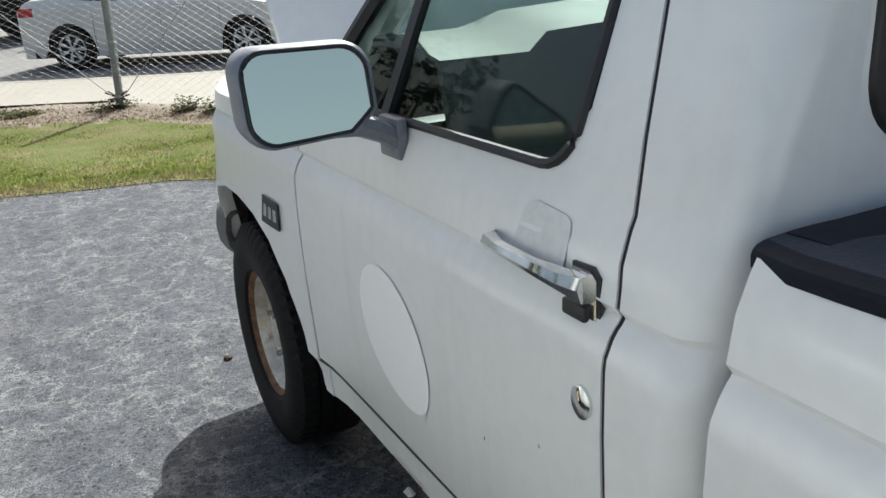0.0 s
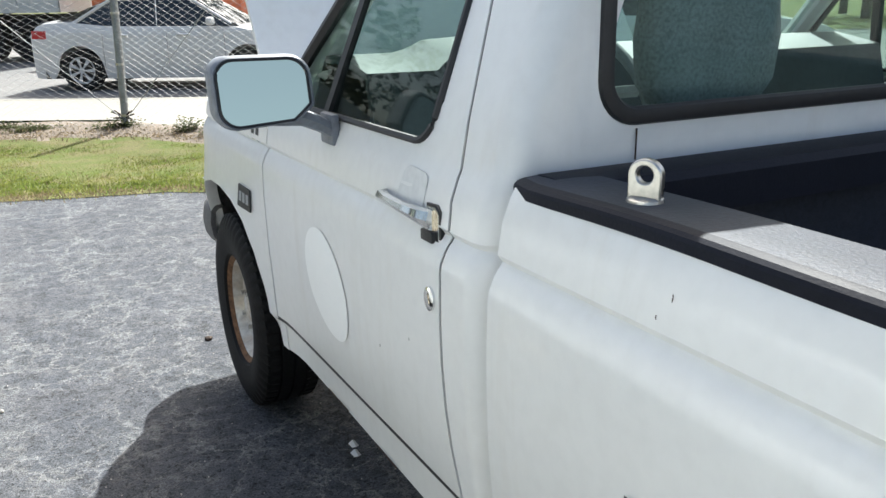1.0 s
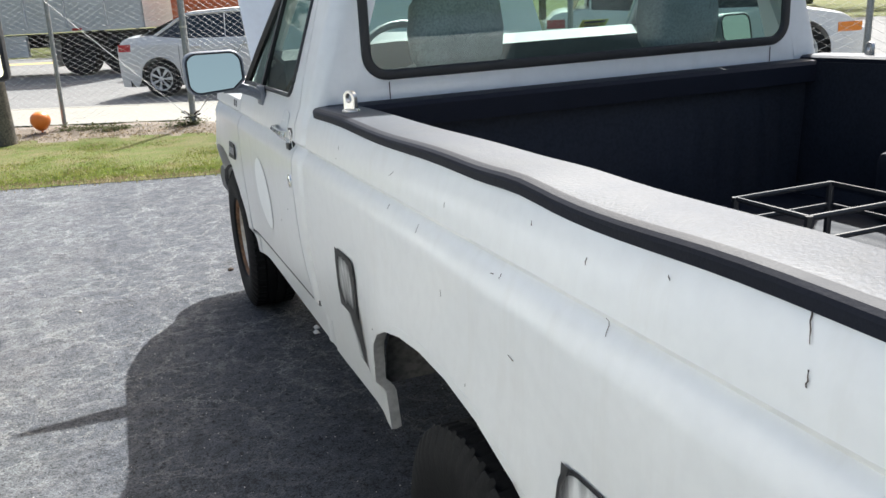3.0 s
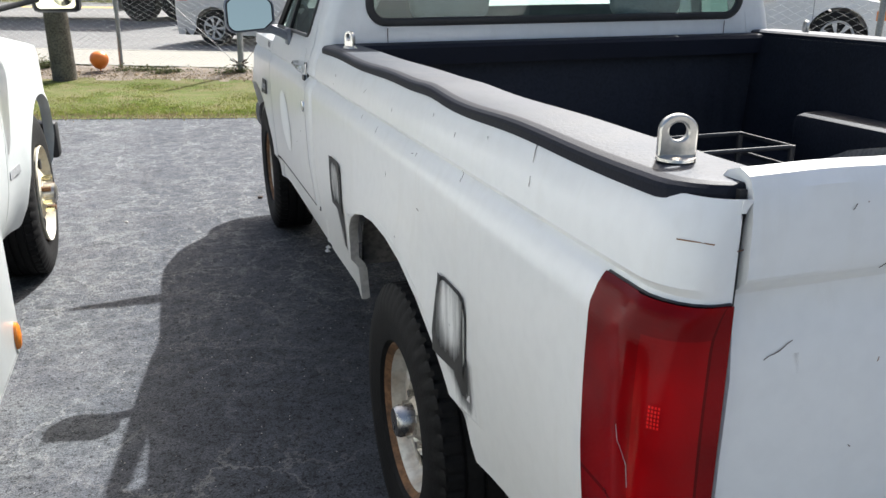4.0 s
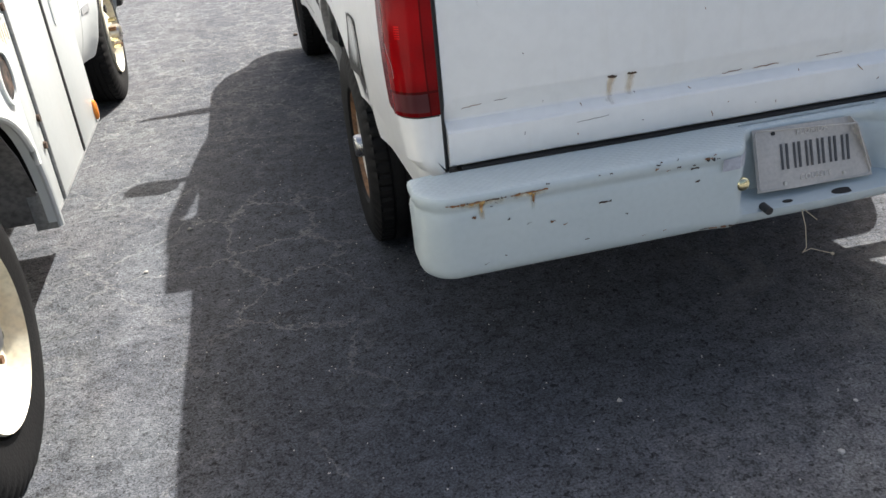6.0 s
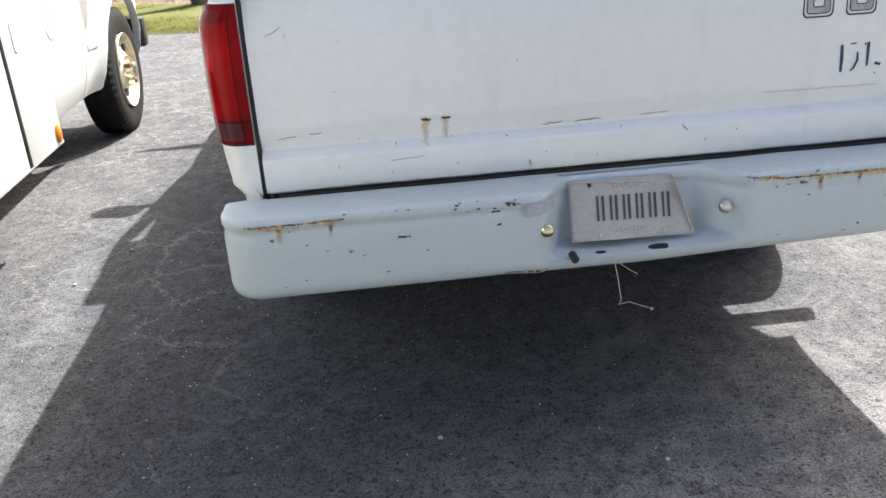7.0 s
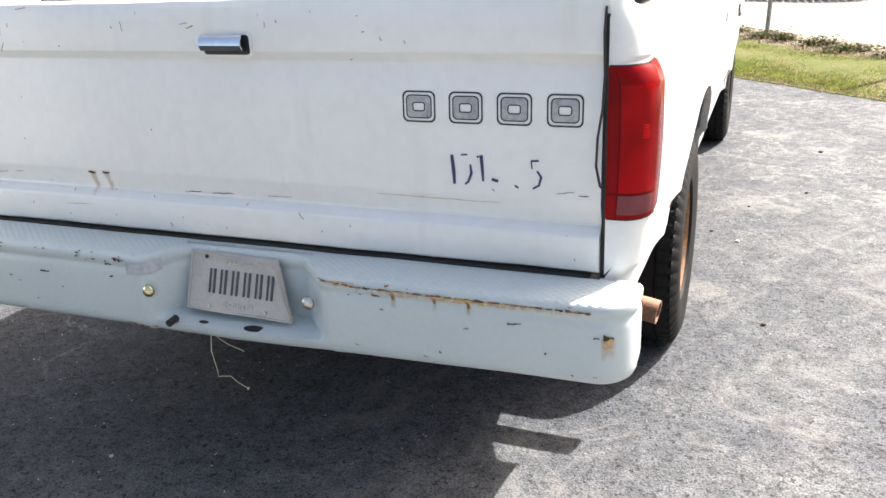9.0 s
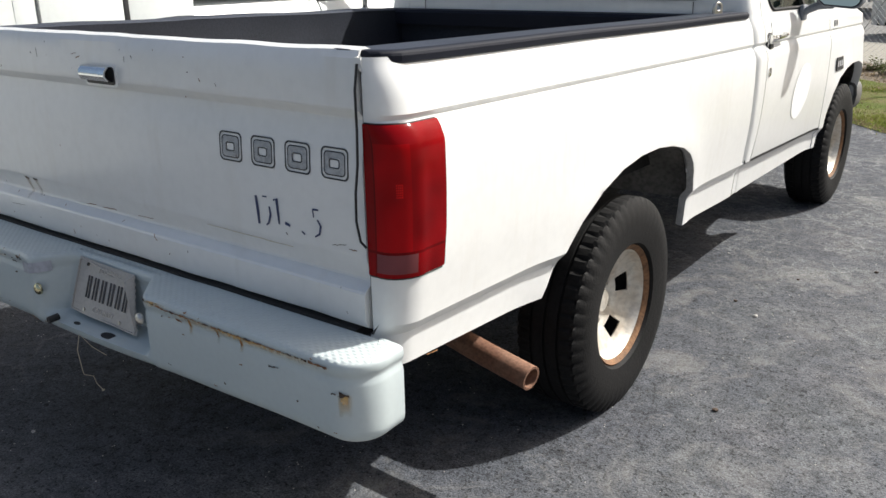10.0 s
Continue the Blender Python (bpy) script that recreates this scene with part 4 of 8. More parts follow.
mid = [(x, bumper_y(x), 0.0, -1.0) for x in xs]
right = [(-x - 0.008, y, -nx, ny) for x, y, nx, ny in reversed(colsp)]
plan = [(-0.992, -1.79, -1.0, 0.0)] + colsp + mid + right + [(0.984, -1.79, 1.0, 0.0)]
rows = []
for x, y, nx, ny in plan:
    r = []
    rec = max(0.0, (y + 1.932) / 0.098) if abs(x) < 0.33 else 0.0
    for d, z in cross:
        if d > 0.05:
            px, py = x * (1 if abs(x) < 0.8 else 0.94), max(y, -1.80) if abs(x) > 0.9 else -1.80 + (0.135 - d) * -0.5
        else:
            dd = d
            if rec and z < 0.50:
                dd = d - 0.102 * rec      # shelf under the plate
            px, py = x - nx * dd, y - ny * dd
        lift = 0.017 * max(0.0, min(1.0, x / 0.8)) * max(0.0, min(1.0, (0.56 - z) / 0.05))
        r.append((px, py, z + lift + 0.0015 * noise.noise(Vector((x * 6, z * 9, 2)))))
    rows.append(r)
vs = grid(bm, rows)
for f in bm.faces:
    f.normal_update()
orient_c = sum(f.normal.y * f.calc_area() for f in bm.faces)
if orient_c > 0:
    bmesh.ops.reverse_faces(bm, faces=bm.faces)
for f in bm.faces:
    f.normal_update()
    if f.normal.z > 0.7 and f.calc_center_median().z > 0.66:
        f.material_index = 1
bumper = part("rear_bumper", bm, [BUMPER, TREAD], pickup, "pale blue-grey steel step bumper with rusty edges", thick=0.004, auto=55)

plate = B()
pl = rounded(-0.156, 0.156, 0.0, 0.152, 0.008)
ml = Matrix.Translation((0.0, -1.893, 0.521)) @ Matrix.Rotation(radians(-20), 4, "X") @ Matrix.Rotation(radians(1.2), 4, "Y")
def plate_pt(x, z, off):
    bend = 0.0
    if x > 0.09:
        bend = 0.35 * (x - 0.09) ** 1.5 + 0.5 * max(0, (x - 0.06) + (z - 0.152) * 1.0) * 0.25
    bend += 0.003 * math.sin(x * 30)
    # the upper outer corner is folded forward over the plate
    c = (x - 0.104) * 0.934 + (z - 0.152) * 0.356
    if c > 0:
        x, z, bend = x - 0.934 * 1.15 * c, z - 0.356 * 1.15 * c, -0.55 * c - 0.001
    return ml @ Vector((x, bend - off, z))
pg = [[plate_pt(-0.156 + 0.312 * i / 48, 0.152 * k / 20, 0.0) for k in range(21)] for i in range(49)]
grid(plate, pg)
plate_ob = part("licence_plate", plate, PLATE, bumper, "grey bent aluminium licence plate", thick=-0.0018)
def plate_bar(x0, x1, z0, z1, m, name, h=0.003):
    f = B()
    n = max(2, int((x1 - x0) / 0.012))
    grid(f, [[plate_pt(x0 + (x1 - x0) * i / n, z0, h), plate_pt(x0 + (x1 - x0) * i / n, z1, h)] for i in range(n + 1)])
    part(name, f, m, plate_ob, thick=-0.002)
for k in range(6):
    x = -0.090 + 0.0335 * k
    plate_bar(x, x + 0.005, 0.048, 0.110, PLATEDARK, "raised_bar")
    plate_bar(x + 0.013, x + 0.019, 0.048, 0.110, PLATEDARK, "raised_bar")
def plate_word(text, x, z, size):
    """A word pressed into the plate, standing a little proud."""
    cu = bpy.data.curves.new("plate_word", "FONT")
    cu.body, cu.size, cu.align_x, cu.extrude = text, size, "CENTER", 0.0012
    cu.space_character = 1.12
    cu.materials.append(PLATERAISED)
    ob = new("plate_word", cu)
    ob.parent = plate_ob
    o, a, b = plate_pt(x, z, 0.0012), plate_pt(x + 0.02, z, 0.0012), plate_pt(x, z + 0.02, 0.0012)
    u, v = (a - o).normalized(), (b - o).normalized()
    w = u.cross(v)
    ob.matrix_basis = Matrix(((u.x, v.x, w.x, o.x), (u.y, v.y, w.y, o.y), (u.z, v.z, w.z, o.z), (0, 0, 0, 1)))


plate_word("FLORIDA", 0.0, 0.127, 0.021)
plate_word("COUNTY", 0.0, 0.017, 0.020)
rim_ = B()
edge = [plate_pt(a, c, 0.002) for a, c in rounded(-0.151, 0.151, 0.004, 0.148, 0.008)]
tube(rim_, [*edge, edge[0]], 0.0022, 5, caps=False)
part("plate_rim", rim_, PLATE, plate_ob)
for x, z in ((-0.105, 0.138), (-0.085, 0.014), (0.078, 0.016)):
    bo = B()
    tube(bo, [plate_pt(x, z, 0.0), plate_pt(x, z, 0.004)], 0.0048, 8)
    part("plate_screw", bo, SEAL if z > 0.1 else STEEL, plate_ob)


def dome(name, x, y, z, r, m, parent, n=(0, -1, 0)):
    bm = B()
    rows = []
    for a in (90, 70, 50, 30, 10, 0):
        t = radians(a)
        rows.append([(x + r * math.cos(t) * math.cos(2 * math.pi * k / 20), y - r * 0.55 * math.sin(t), z + r * math.cos(t) * math.sin(2 * math.pi * k / 20)) for k in range(20)])
    rows.append([(p[0], y + 0.004, p[2]) for p in rows[-1]])
    grid(bm, rows, closed=True)
    bmesh.ops.recalc_face_normals(bm, faces=bm.faces)
    return part(name, bm, m, parent)


dome("bumper_bolt", -0.229, -1.936, 0.580, 0.017, BRASSY, bumper)
dome("bumper_bolt", 0.222, -1.915, 0.590, 0.017, STEEL, bumper)
for x, w in ((-0.09, 0.014), (0.06, 0.030), (0.165, 0.016)):
    ho = B()
    ring = [(x + w * math.cos(2 * math.pi * k / 16), -1.914 + w * 0.45 * math.sin(2 * math.pi * k / 16), 0.4998 + 0.1225 * (0.018 + w * 0.45 * math.sin(2 * math.pi * k / 16))) for k in range(16)]
    ho.faces.new([ho.verts.new(p) for p in ring])
    part("shelf_hole", ho, SEAL, bumper, thick=0.002)
plug = B()
tube(plug, [(-0.165, -1.955, 0.506), (-0.165, -1.925, 0.508)], 0.010, 10)
part("trailer_plug", plug, BLACKPLASTIC, bumper, "black round trailer socket")
lab = B()
grid(lab, [[(x, bumper_y(x) - 0.0025, z) for z in (0.622 + 0.1 * (x + 0.28), 0.652 + 0.1 * (x + 0.28))] for x in (-0.285, -0.265, -0.245, -0.225, -0.205)])
part("worn_label", lab, LABEL, bumper, "faded grey label", thick=0.0006)


def bumper_dip(z):
    zs = [q for _, q in cross][::-1]
    return lerp_table(z, zs, [min(d, 0.02) for d, _ in cross][::-1])


def bumper_face(x, z, off=0.0022):
    yy = bumper_y(x) if abs(x) < 0.901 else -1.847 - math.sqrt(max(0.0, 0.085 ** 2 - (abs(x) - (0.909 if x < 0 else 0.901)) ** 2))
    return (x, yy - off + bumper_dip(z), z)


def bumper_film(x, z, w, l, d):
    """A soft rusty wash running down the bumper's face."""
    bm = B()
    uv = bm.loops.layers.uv.new("UVMap")
    rows = [[(bm.verts.new(bumper_face(x + w * (j / 4 - 0.5), z - l * k / 5, 0.0016)), d * (1 - k / 5) ** 0.7 * (1 - abs(j / 2 - 1) ** 1.5)) for j in range(5)] for k in range(6)]
    for a, b in zip(rows, rows[1:]):
        for k in range(4):
            q = [a[k], a[k + 1], b[k + 1], b[k]]
            f = bm.faces.new([v for v, _ in q])
            for lp, (_, dd) in zip(f.loops, q):
                lp[uv].uv = (dd, 0)
    part("rust_film", bm, RUSTFILM, bumper)


def bumper_mark(x0, z0, x1, z1, w, m, name="rust_edge"):
    bm = B()
    w *= 0.75
    n = max(3, int(abs(x1 - x0) / 0.006))
    rows = []
    for k in range(n + 1):
        x, z = x0 + (x1 - x0) * k / n, z0 + (z1 - z0) * k / n
        ww = w * random.uniform(0.15, 1.4)
        z += random.uniform(-0.0012, 0.0012)
        rows.append([bumper_face(x, z - ww / 2), bumper_face(x, z + ww / 2)])
    grid(bm, rows)
    part(name, bm, m, bumper, thick=0.0005)


rr_ = random.Random(31)
def rust_line(x0, z0, x1, z1):
    """A broken line of rust chips along an edge, with a yellow wash under it."""
    x, sgn = x0, 1 if x1 > x0 else -1
    while (x1 - x) * sgn > 0.004:
        l = rr_.uniform(0.008, 0.035)
        xe = x + sgn * min(l, abs(x1 - x))
        za, zb_ = z0 + (z1 - z0) * (x - x0) / (x1 - x0), z0 + (z1 - z0) * (xe - x0) / (x1 - x0)
        bumper_mark(x, za, xe, zb_, rr_.uniform(0.003, 0.0075), rr_.choice([RUST, RUST, RUSTDARK]))
        x = xe + sgn * rr_.uniform(0.0, 0.010)
    bumper_film(0.5 * (x0 + x1), max(z0, z1), abs(x1 - x0), 0.014, 0.55)


rust_line(0.262, 0.666, 0.36, 0.656)
rust_line(0.36, 0.656, 0.90, 0.656)
rust_line(-0.935, 0.655, -0.80, 0.656)
rust_line(-0.79, 0.656, -0.70, 0.658)
rust_line(-0.33, 0.478, 0.12, 0.478)
for x in (0.45, 0.55, 0.63, -0.86, -0.74):
    l = 0.02 * random.uniform(0.5, 1.2)
    bumper_mark(x, 0.650 - l / 2, x + 0.005, 0.650 - l / 2, l, RUST, "rust_drip")
    bumper_film(x + 0.003, 0.652, 0.014, 0.04, 0.6)
bumper_film(0.935, 0.60, 0.03, 0.05, 0.6)
bumper_mark(0.925, 0.602, 0.945, 0.60, 0.022, RUSTDARK, "rust_spot")
for x, z, l in ((-0.585, 0.60, 0.03), (-0.35, 0.607, 0.012), (-0.36, 0.64, 0.02), (-0.33, 0.66, 0.02), (0.905, 0.60, 0.012), (-0.70, 0.575, 0.012), (0.62, 0.585, 0.01), (0.40, 0.64, 0.02), (0.72, 0.61, 0.03), (-0.80, 0.60, 0.006), (-0.52, 0.56, 0.006),
                (0.80, 0.55, 0.006), (-0.45, 0.655, 0.008), (0.56, 0.52, 0.006), (-0.88, 0.62, 0.01)):
    bumper_mark(x, z, x + l, z + random.uniform(-0.003, 0.003), 0.006, random.choice([RUST, RUSTDARK]), "rust_spot")
for _ in range(46):
    x = rr_.uniform(-0.93, 0.92)
    if abs(x) < 0.30:
        continue
    z = rr_.choice([rr_.uniform(0.664, 0.669), rr_.uniform(0.50, 0.66), rr_.uniform(0.49, 0.515)])
    bumper_mark(x, z, x + rr_.uniform(0.003, 0.012), z + rr_.uniform(-0.002, 0.002), rr_.uniform(0.002, 0.005), rr_.choice([RUST, RUSTDARK, SEAL]), "paint_chip")
for x, z in ((-0.325, 0.657), (-0.312, 0.655), (-0.300, 0.656)):
    bumper_mark(x, z, x + 0.008, z, 0.010, SEAL, "paint_chip")
tw = B()
tube(tw, [(0.03, -1.93, 0.50), (0.035, -1.945, 0.46), (0.045, -1.945, 0.40), (0.04, -1.94, 0.385), (0.07, -1.93, 0.385), (0.10, -1.94, 0.375), (0.125, -1.94, 0.365)], 0.0011, 5)
tube(tw, [(0.035, -1.93, 0.50), (0.07, -1.92, 0.47), (0.10, -1.90, 0.445)], 0.0010, 5)
tube(tw, [(0.125, -1.94, 0.365), (0.128, -1.94, 0.362)], 0.004, 5)
bmesh.ops.translate(tw, vec=(-0.09, 0, -0.02), verts=tw.verts)
tagged(part("loose_twine", tw, TWINE, pickup, "frayed twine hanging under the bumper"))
ca = B()
tube(ca, [(0.891, -1.79, 1.25), (0.889, -1.797, 1.20), (0.892, -1.80, 1.12), (0.889, -1.80, 1.05), (0.880, -1.80, 0.99), (0.878, -1.80, 0.93), (0.887, -1.80, 0.888), (0.900, -1.797, 0.876)], 0.0028, 6)
part("loose_cable", ca, SEAL, pickup, "black cable hanging beside the tail light", rake=0)
for s in (-1, 1):
    g = B()
    box(g, 0.8875 if s > 0 else -0.8965, 0.8965 if s > 0 else -0.8875, -1.776, -1.72, 0.64, 1.258)
    part("gate_gap_seal", g, SEAL, pickup)
gp = B()
box(gp, -0.86, 0.86, -1.80, -1.72, 0.66, 0.682)
part("gate_sill", gp, DARK, pickup)


# ---- wheels ----
def tyre_mesh(r, w, rim, groove=4):
    bm = B()
    hw = w / 2
    prof = [(-hw * 0.72, rim), (-hw * 0.9, rim + 0.012), (-hw * 1.0, rim + (r - rim) * 0.45), (-hw * 0.97, rim + (r - rim) * 0.72), (-hw * 0.86, r - 0.014), (-hw * 0.80, r - 0.003)]
    tread = []
    for k in range(groove):
        a = -hw * 0.78 + 1.56 * hw * k / groove
        b = a + 1.56 * hw / groove
        tread += [(a + 0.004, r - 0.001), (b - 0.006, r - 0.001), (b - 0.005, r - 0.010), (b + 0.002, r - 0.010)]
    tread = tread[:-2]
    prof = prof + tread + [(-x, q) for x, q in reversed(prof[:6])]
    seg = 208
    rows = []
    for x, q in prof:
        shoulder = abs(x) > hw * 0.52 and q > r - 0.026
        r_ = []
        for k in range(seg):
            a = 2 * math.pi * (k + (0.8 if x > 0 else 0.0)) / seg
            cut = 0.012 if shoulder and k % 4 == (0 if abs(x) > hw * 0.75 else 1) else 0.0
            r_.append((x, (q - cut) * math.cos(a), (q - cut) * math.sin(a)))
        rows.append(r_)
    grid(bm, rows, closed=True)
    bmesh.ops.recalc_face_normals(bm, faces=bm.faces)
    return bm


def rim_mesh(R, side, deep=False):
    """Styled steel disc with five openings; side: +1 outer face towards +x."""
    bm = B()
    seg = 50
    radii = [(0.0, 0.000), (0.032, 0.000), (0.050, -0.004), (0.060, -0.018), (0.088, -0.026), (0.098, -0.016), (0.158, -0.026), (0.167, -0.034), (0.174, -0.034), (0.180, -0.020), (R - 0.014, 0.008), (R - 0.005, 0.018), (R, 0.024), (R + 0.005, 0.020)]
    if deep:
        radii[:10] = [(0.0, -0.070), (0.030, -0.070), (0.034, -0.075), (0.060, -0.079), (0.088, -0.072), (0.108, -0.060), (0.154, -0.036), (0.164, -0.031), (0.172, -0.026), (0.180, -0.018)]
    vs = [[bm.verts.new((side * x, r * math.cos(2 * math.pi * k / seg), r * math.sin(2 * math.pi * k / seg))) for k in range(seg)] for r, x in radii]
    for i, (a, b) in enumerate(zip(vs, vs[1:])):
        for k in range(seg):
            if i == 5 and (k % 10) in (2, 3, 4, 5):
                continue
            f = bm.faces.new([a[k], a[(k + 1) % seg], b[(k + 1) % seg], b[k]]) if radii[i][0] > 0 else None
            if f is not None and i >= 10:
                f.material_index = 1
    f = bm.faces.new(vs[1])
    orient(bm, side)
    return bm


def wheel(parent, x, y, side, r=0.362, w=0.235, rimr=0.200, chrome_cap=False, deep=False, turn=None):
    chance = random.uniform(0, 60)
    back = 0.065 if deep else 0.0
    w_e = new("wheel")
    w_e.empty_display_size = 0.1
    w_e.parent = parent
    w_e.matrix_basis = pose(x, y, r - 0.006, chance if turn is None else turn, 0, 0)
    part("tyre", tyre_mesh(r, w, rimr), RUBBER, w_e, "worn black all-terrain tyre", auto=30)
    rb = rim_mesh(rimr, side, deep)
    bmesh.ops.translate(rb, vec=(side * (w / 2 - 0.045), 0, 0), verts=rb.verts)
    part("rim", rb, [ARGENT, RIMRUST], w_e, "argent steel rim with a rusty edge", thick=0.006, auto=50)
    bk = B()
    lathe_x(bk, [(side * (w / 2 - 0.10 - back), 0.0005), (side * (w / 2 - 0.10 - back), rimr - 0.004), (side * (w / 2 - 0.04), rimr - 0.003)], 32)
    part("brake_drum", bk, DARK, w_e)
    for k in range(5):
        a = 2 * math.pi * (k + 0.85) / 5
        lg = B()
        tube(lg, [(side * (w / 2 - 0.070 - back), 0.070 * math.cos(a), 0.070 * math.sin(a)), (side * (w / 2 - 0.040 - back), 0.070 * math.cos(a), 0.070 * math.sin(a))], 0.010, 6)
        part("lug_nut", lg, STEEL, w_e)
    hb = B()
    d = 0.022 if chrome_cap else -0.075 if deep else -0.026
    lathe_x(hb, [(side * (w / 2 - 0.06 - back), 0.044), (side * (w / 2 - 0.03 + d), 0.042), (side * (w / 2 - 0.02 + d), 0.036), (side * (w / 2 - 0.018 + d), 0.0008)], 24)
    part("hub_cap", hb, STEEL if chrome_cap else ARGENT, w_e, "dull steel hub cap" if chrome_cap else "")
    return w_e


wheel(pickup, -0.866, REAR_AXLE, -1, chrome_cap=True)
wheel(pickup, 0.868, REAR_AXLE, 1, deep=True, turn=-17)
wheel(pickup, -0.848, FRONT_AXLE, -1)
wheel(pickup, 0.848, FRONT_AXLE, 1, deep=True)
for s in (-1, 1):
    for yc, lo, hi in ((-0.64, -1.20, -0.10), (2.27, 1.76, 2.76)):
        wb = B()
        rows = []
        for a in range(0, 181, 15):
            t = radians(a)
            yy, zz = yc + 0.59 * math.cos(t), 0.585 + 0.375 * math.sin(t)
            rows.append([(s * 0.955 - s * 0.02, yy, zz), (s * 0.62, yy, zz)])
        grid(wb, rows)
        grid(wb, [[(s * 0.62, yc + 0.59 * math.cos(radians(a)), 0.585 + 0.375 * math.sin(radians(a))) for a in range(0, 181, 15)], [(s * 0.62, yc + 0.59 * math.cos(radians(a)), 0.585) for a in range(0, 181, 15)]])
        part("wheel_well", wb, WELL, pickup, thick=0.006)
ch = B()
for s in (-1, 1):
    box(ch, s * 0.42 - 0.035, s * 0.42 + 0.035, -1.72, 2.75, 0.44, 0.58)
box(ch, -0.60, 0.60, 0.45, 1.75, 0.50, 0.60)
box(ch, -0.35, 0.35, -1.62, -1.15, 0.50, 0.66, 0.05)
tube(ch, [(-0.72, REAR_AXLE, 0.36), (0.72, REAR_AXLE, 0.36)], 0.045, 12)
tube(ch, [(-0.72, FRONT_AXLE, 0.33), (0.72, FRONT_AXLE, 0.33)], 0.04, 12)
box(ch, -0.14, 0.14, REAR_AXLE - 0.15, REAR_AXLE + 0.15, 0.25, 0.47, 0.06)
box(ch, -0.55, 0.55, 1.9, 2.9, 0.50, 0.95)
part("chassis", ch, DARK, pickup, "dark underbody frame and axles")
ex = B()
pts = [(0.46, -0.1, 0.42), (0.48, -0.95, 0.42), (0.53, -1.10, 0.40), (0.64, -1.165, 0.378), (0.80, -1.19, 0.357), (0.955, -1.207, 0.336)]
rg = tube(ex, pts, 0.036, 20, caps=False)
rg2 = tube(ex, [pts[-1], pts[-2]], 0.032, 20, caps=False)
part("exhaust_pipe", ex, PIPE, pickup, "rusty brown exhaust tail pipe", thick=0.003)


# ---- cab ----
def door_gap(z):
    """Where the gap behind the door runs at a height of the unraked body."""
    return lerp_table(z, [0.55, 0.64, 0.75, 0.92, 1.07, 1.12, 1.16, 1.26, 1.37, 1.465, 1.60, 1.80], [0.562, 0.572, 0.6, 0.615, 0.619, 0.619, 0.617, 0.628, 0.645, 0.666, 0.692, 0.735])


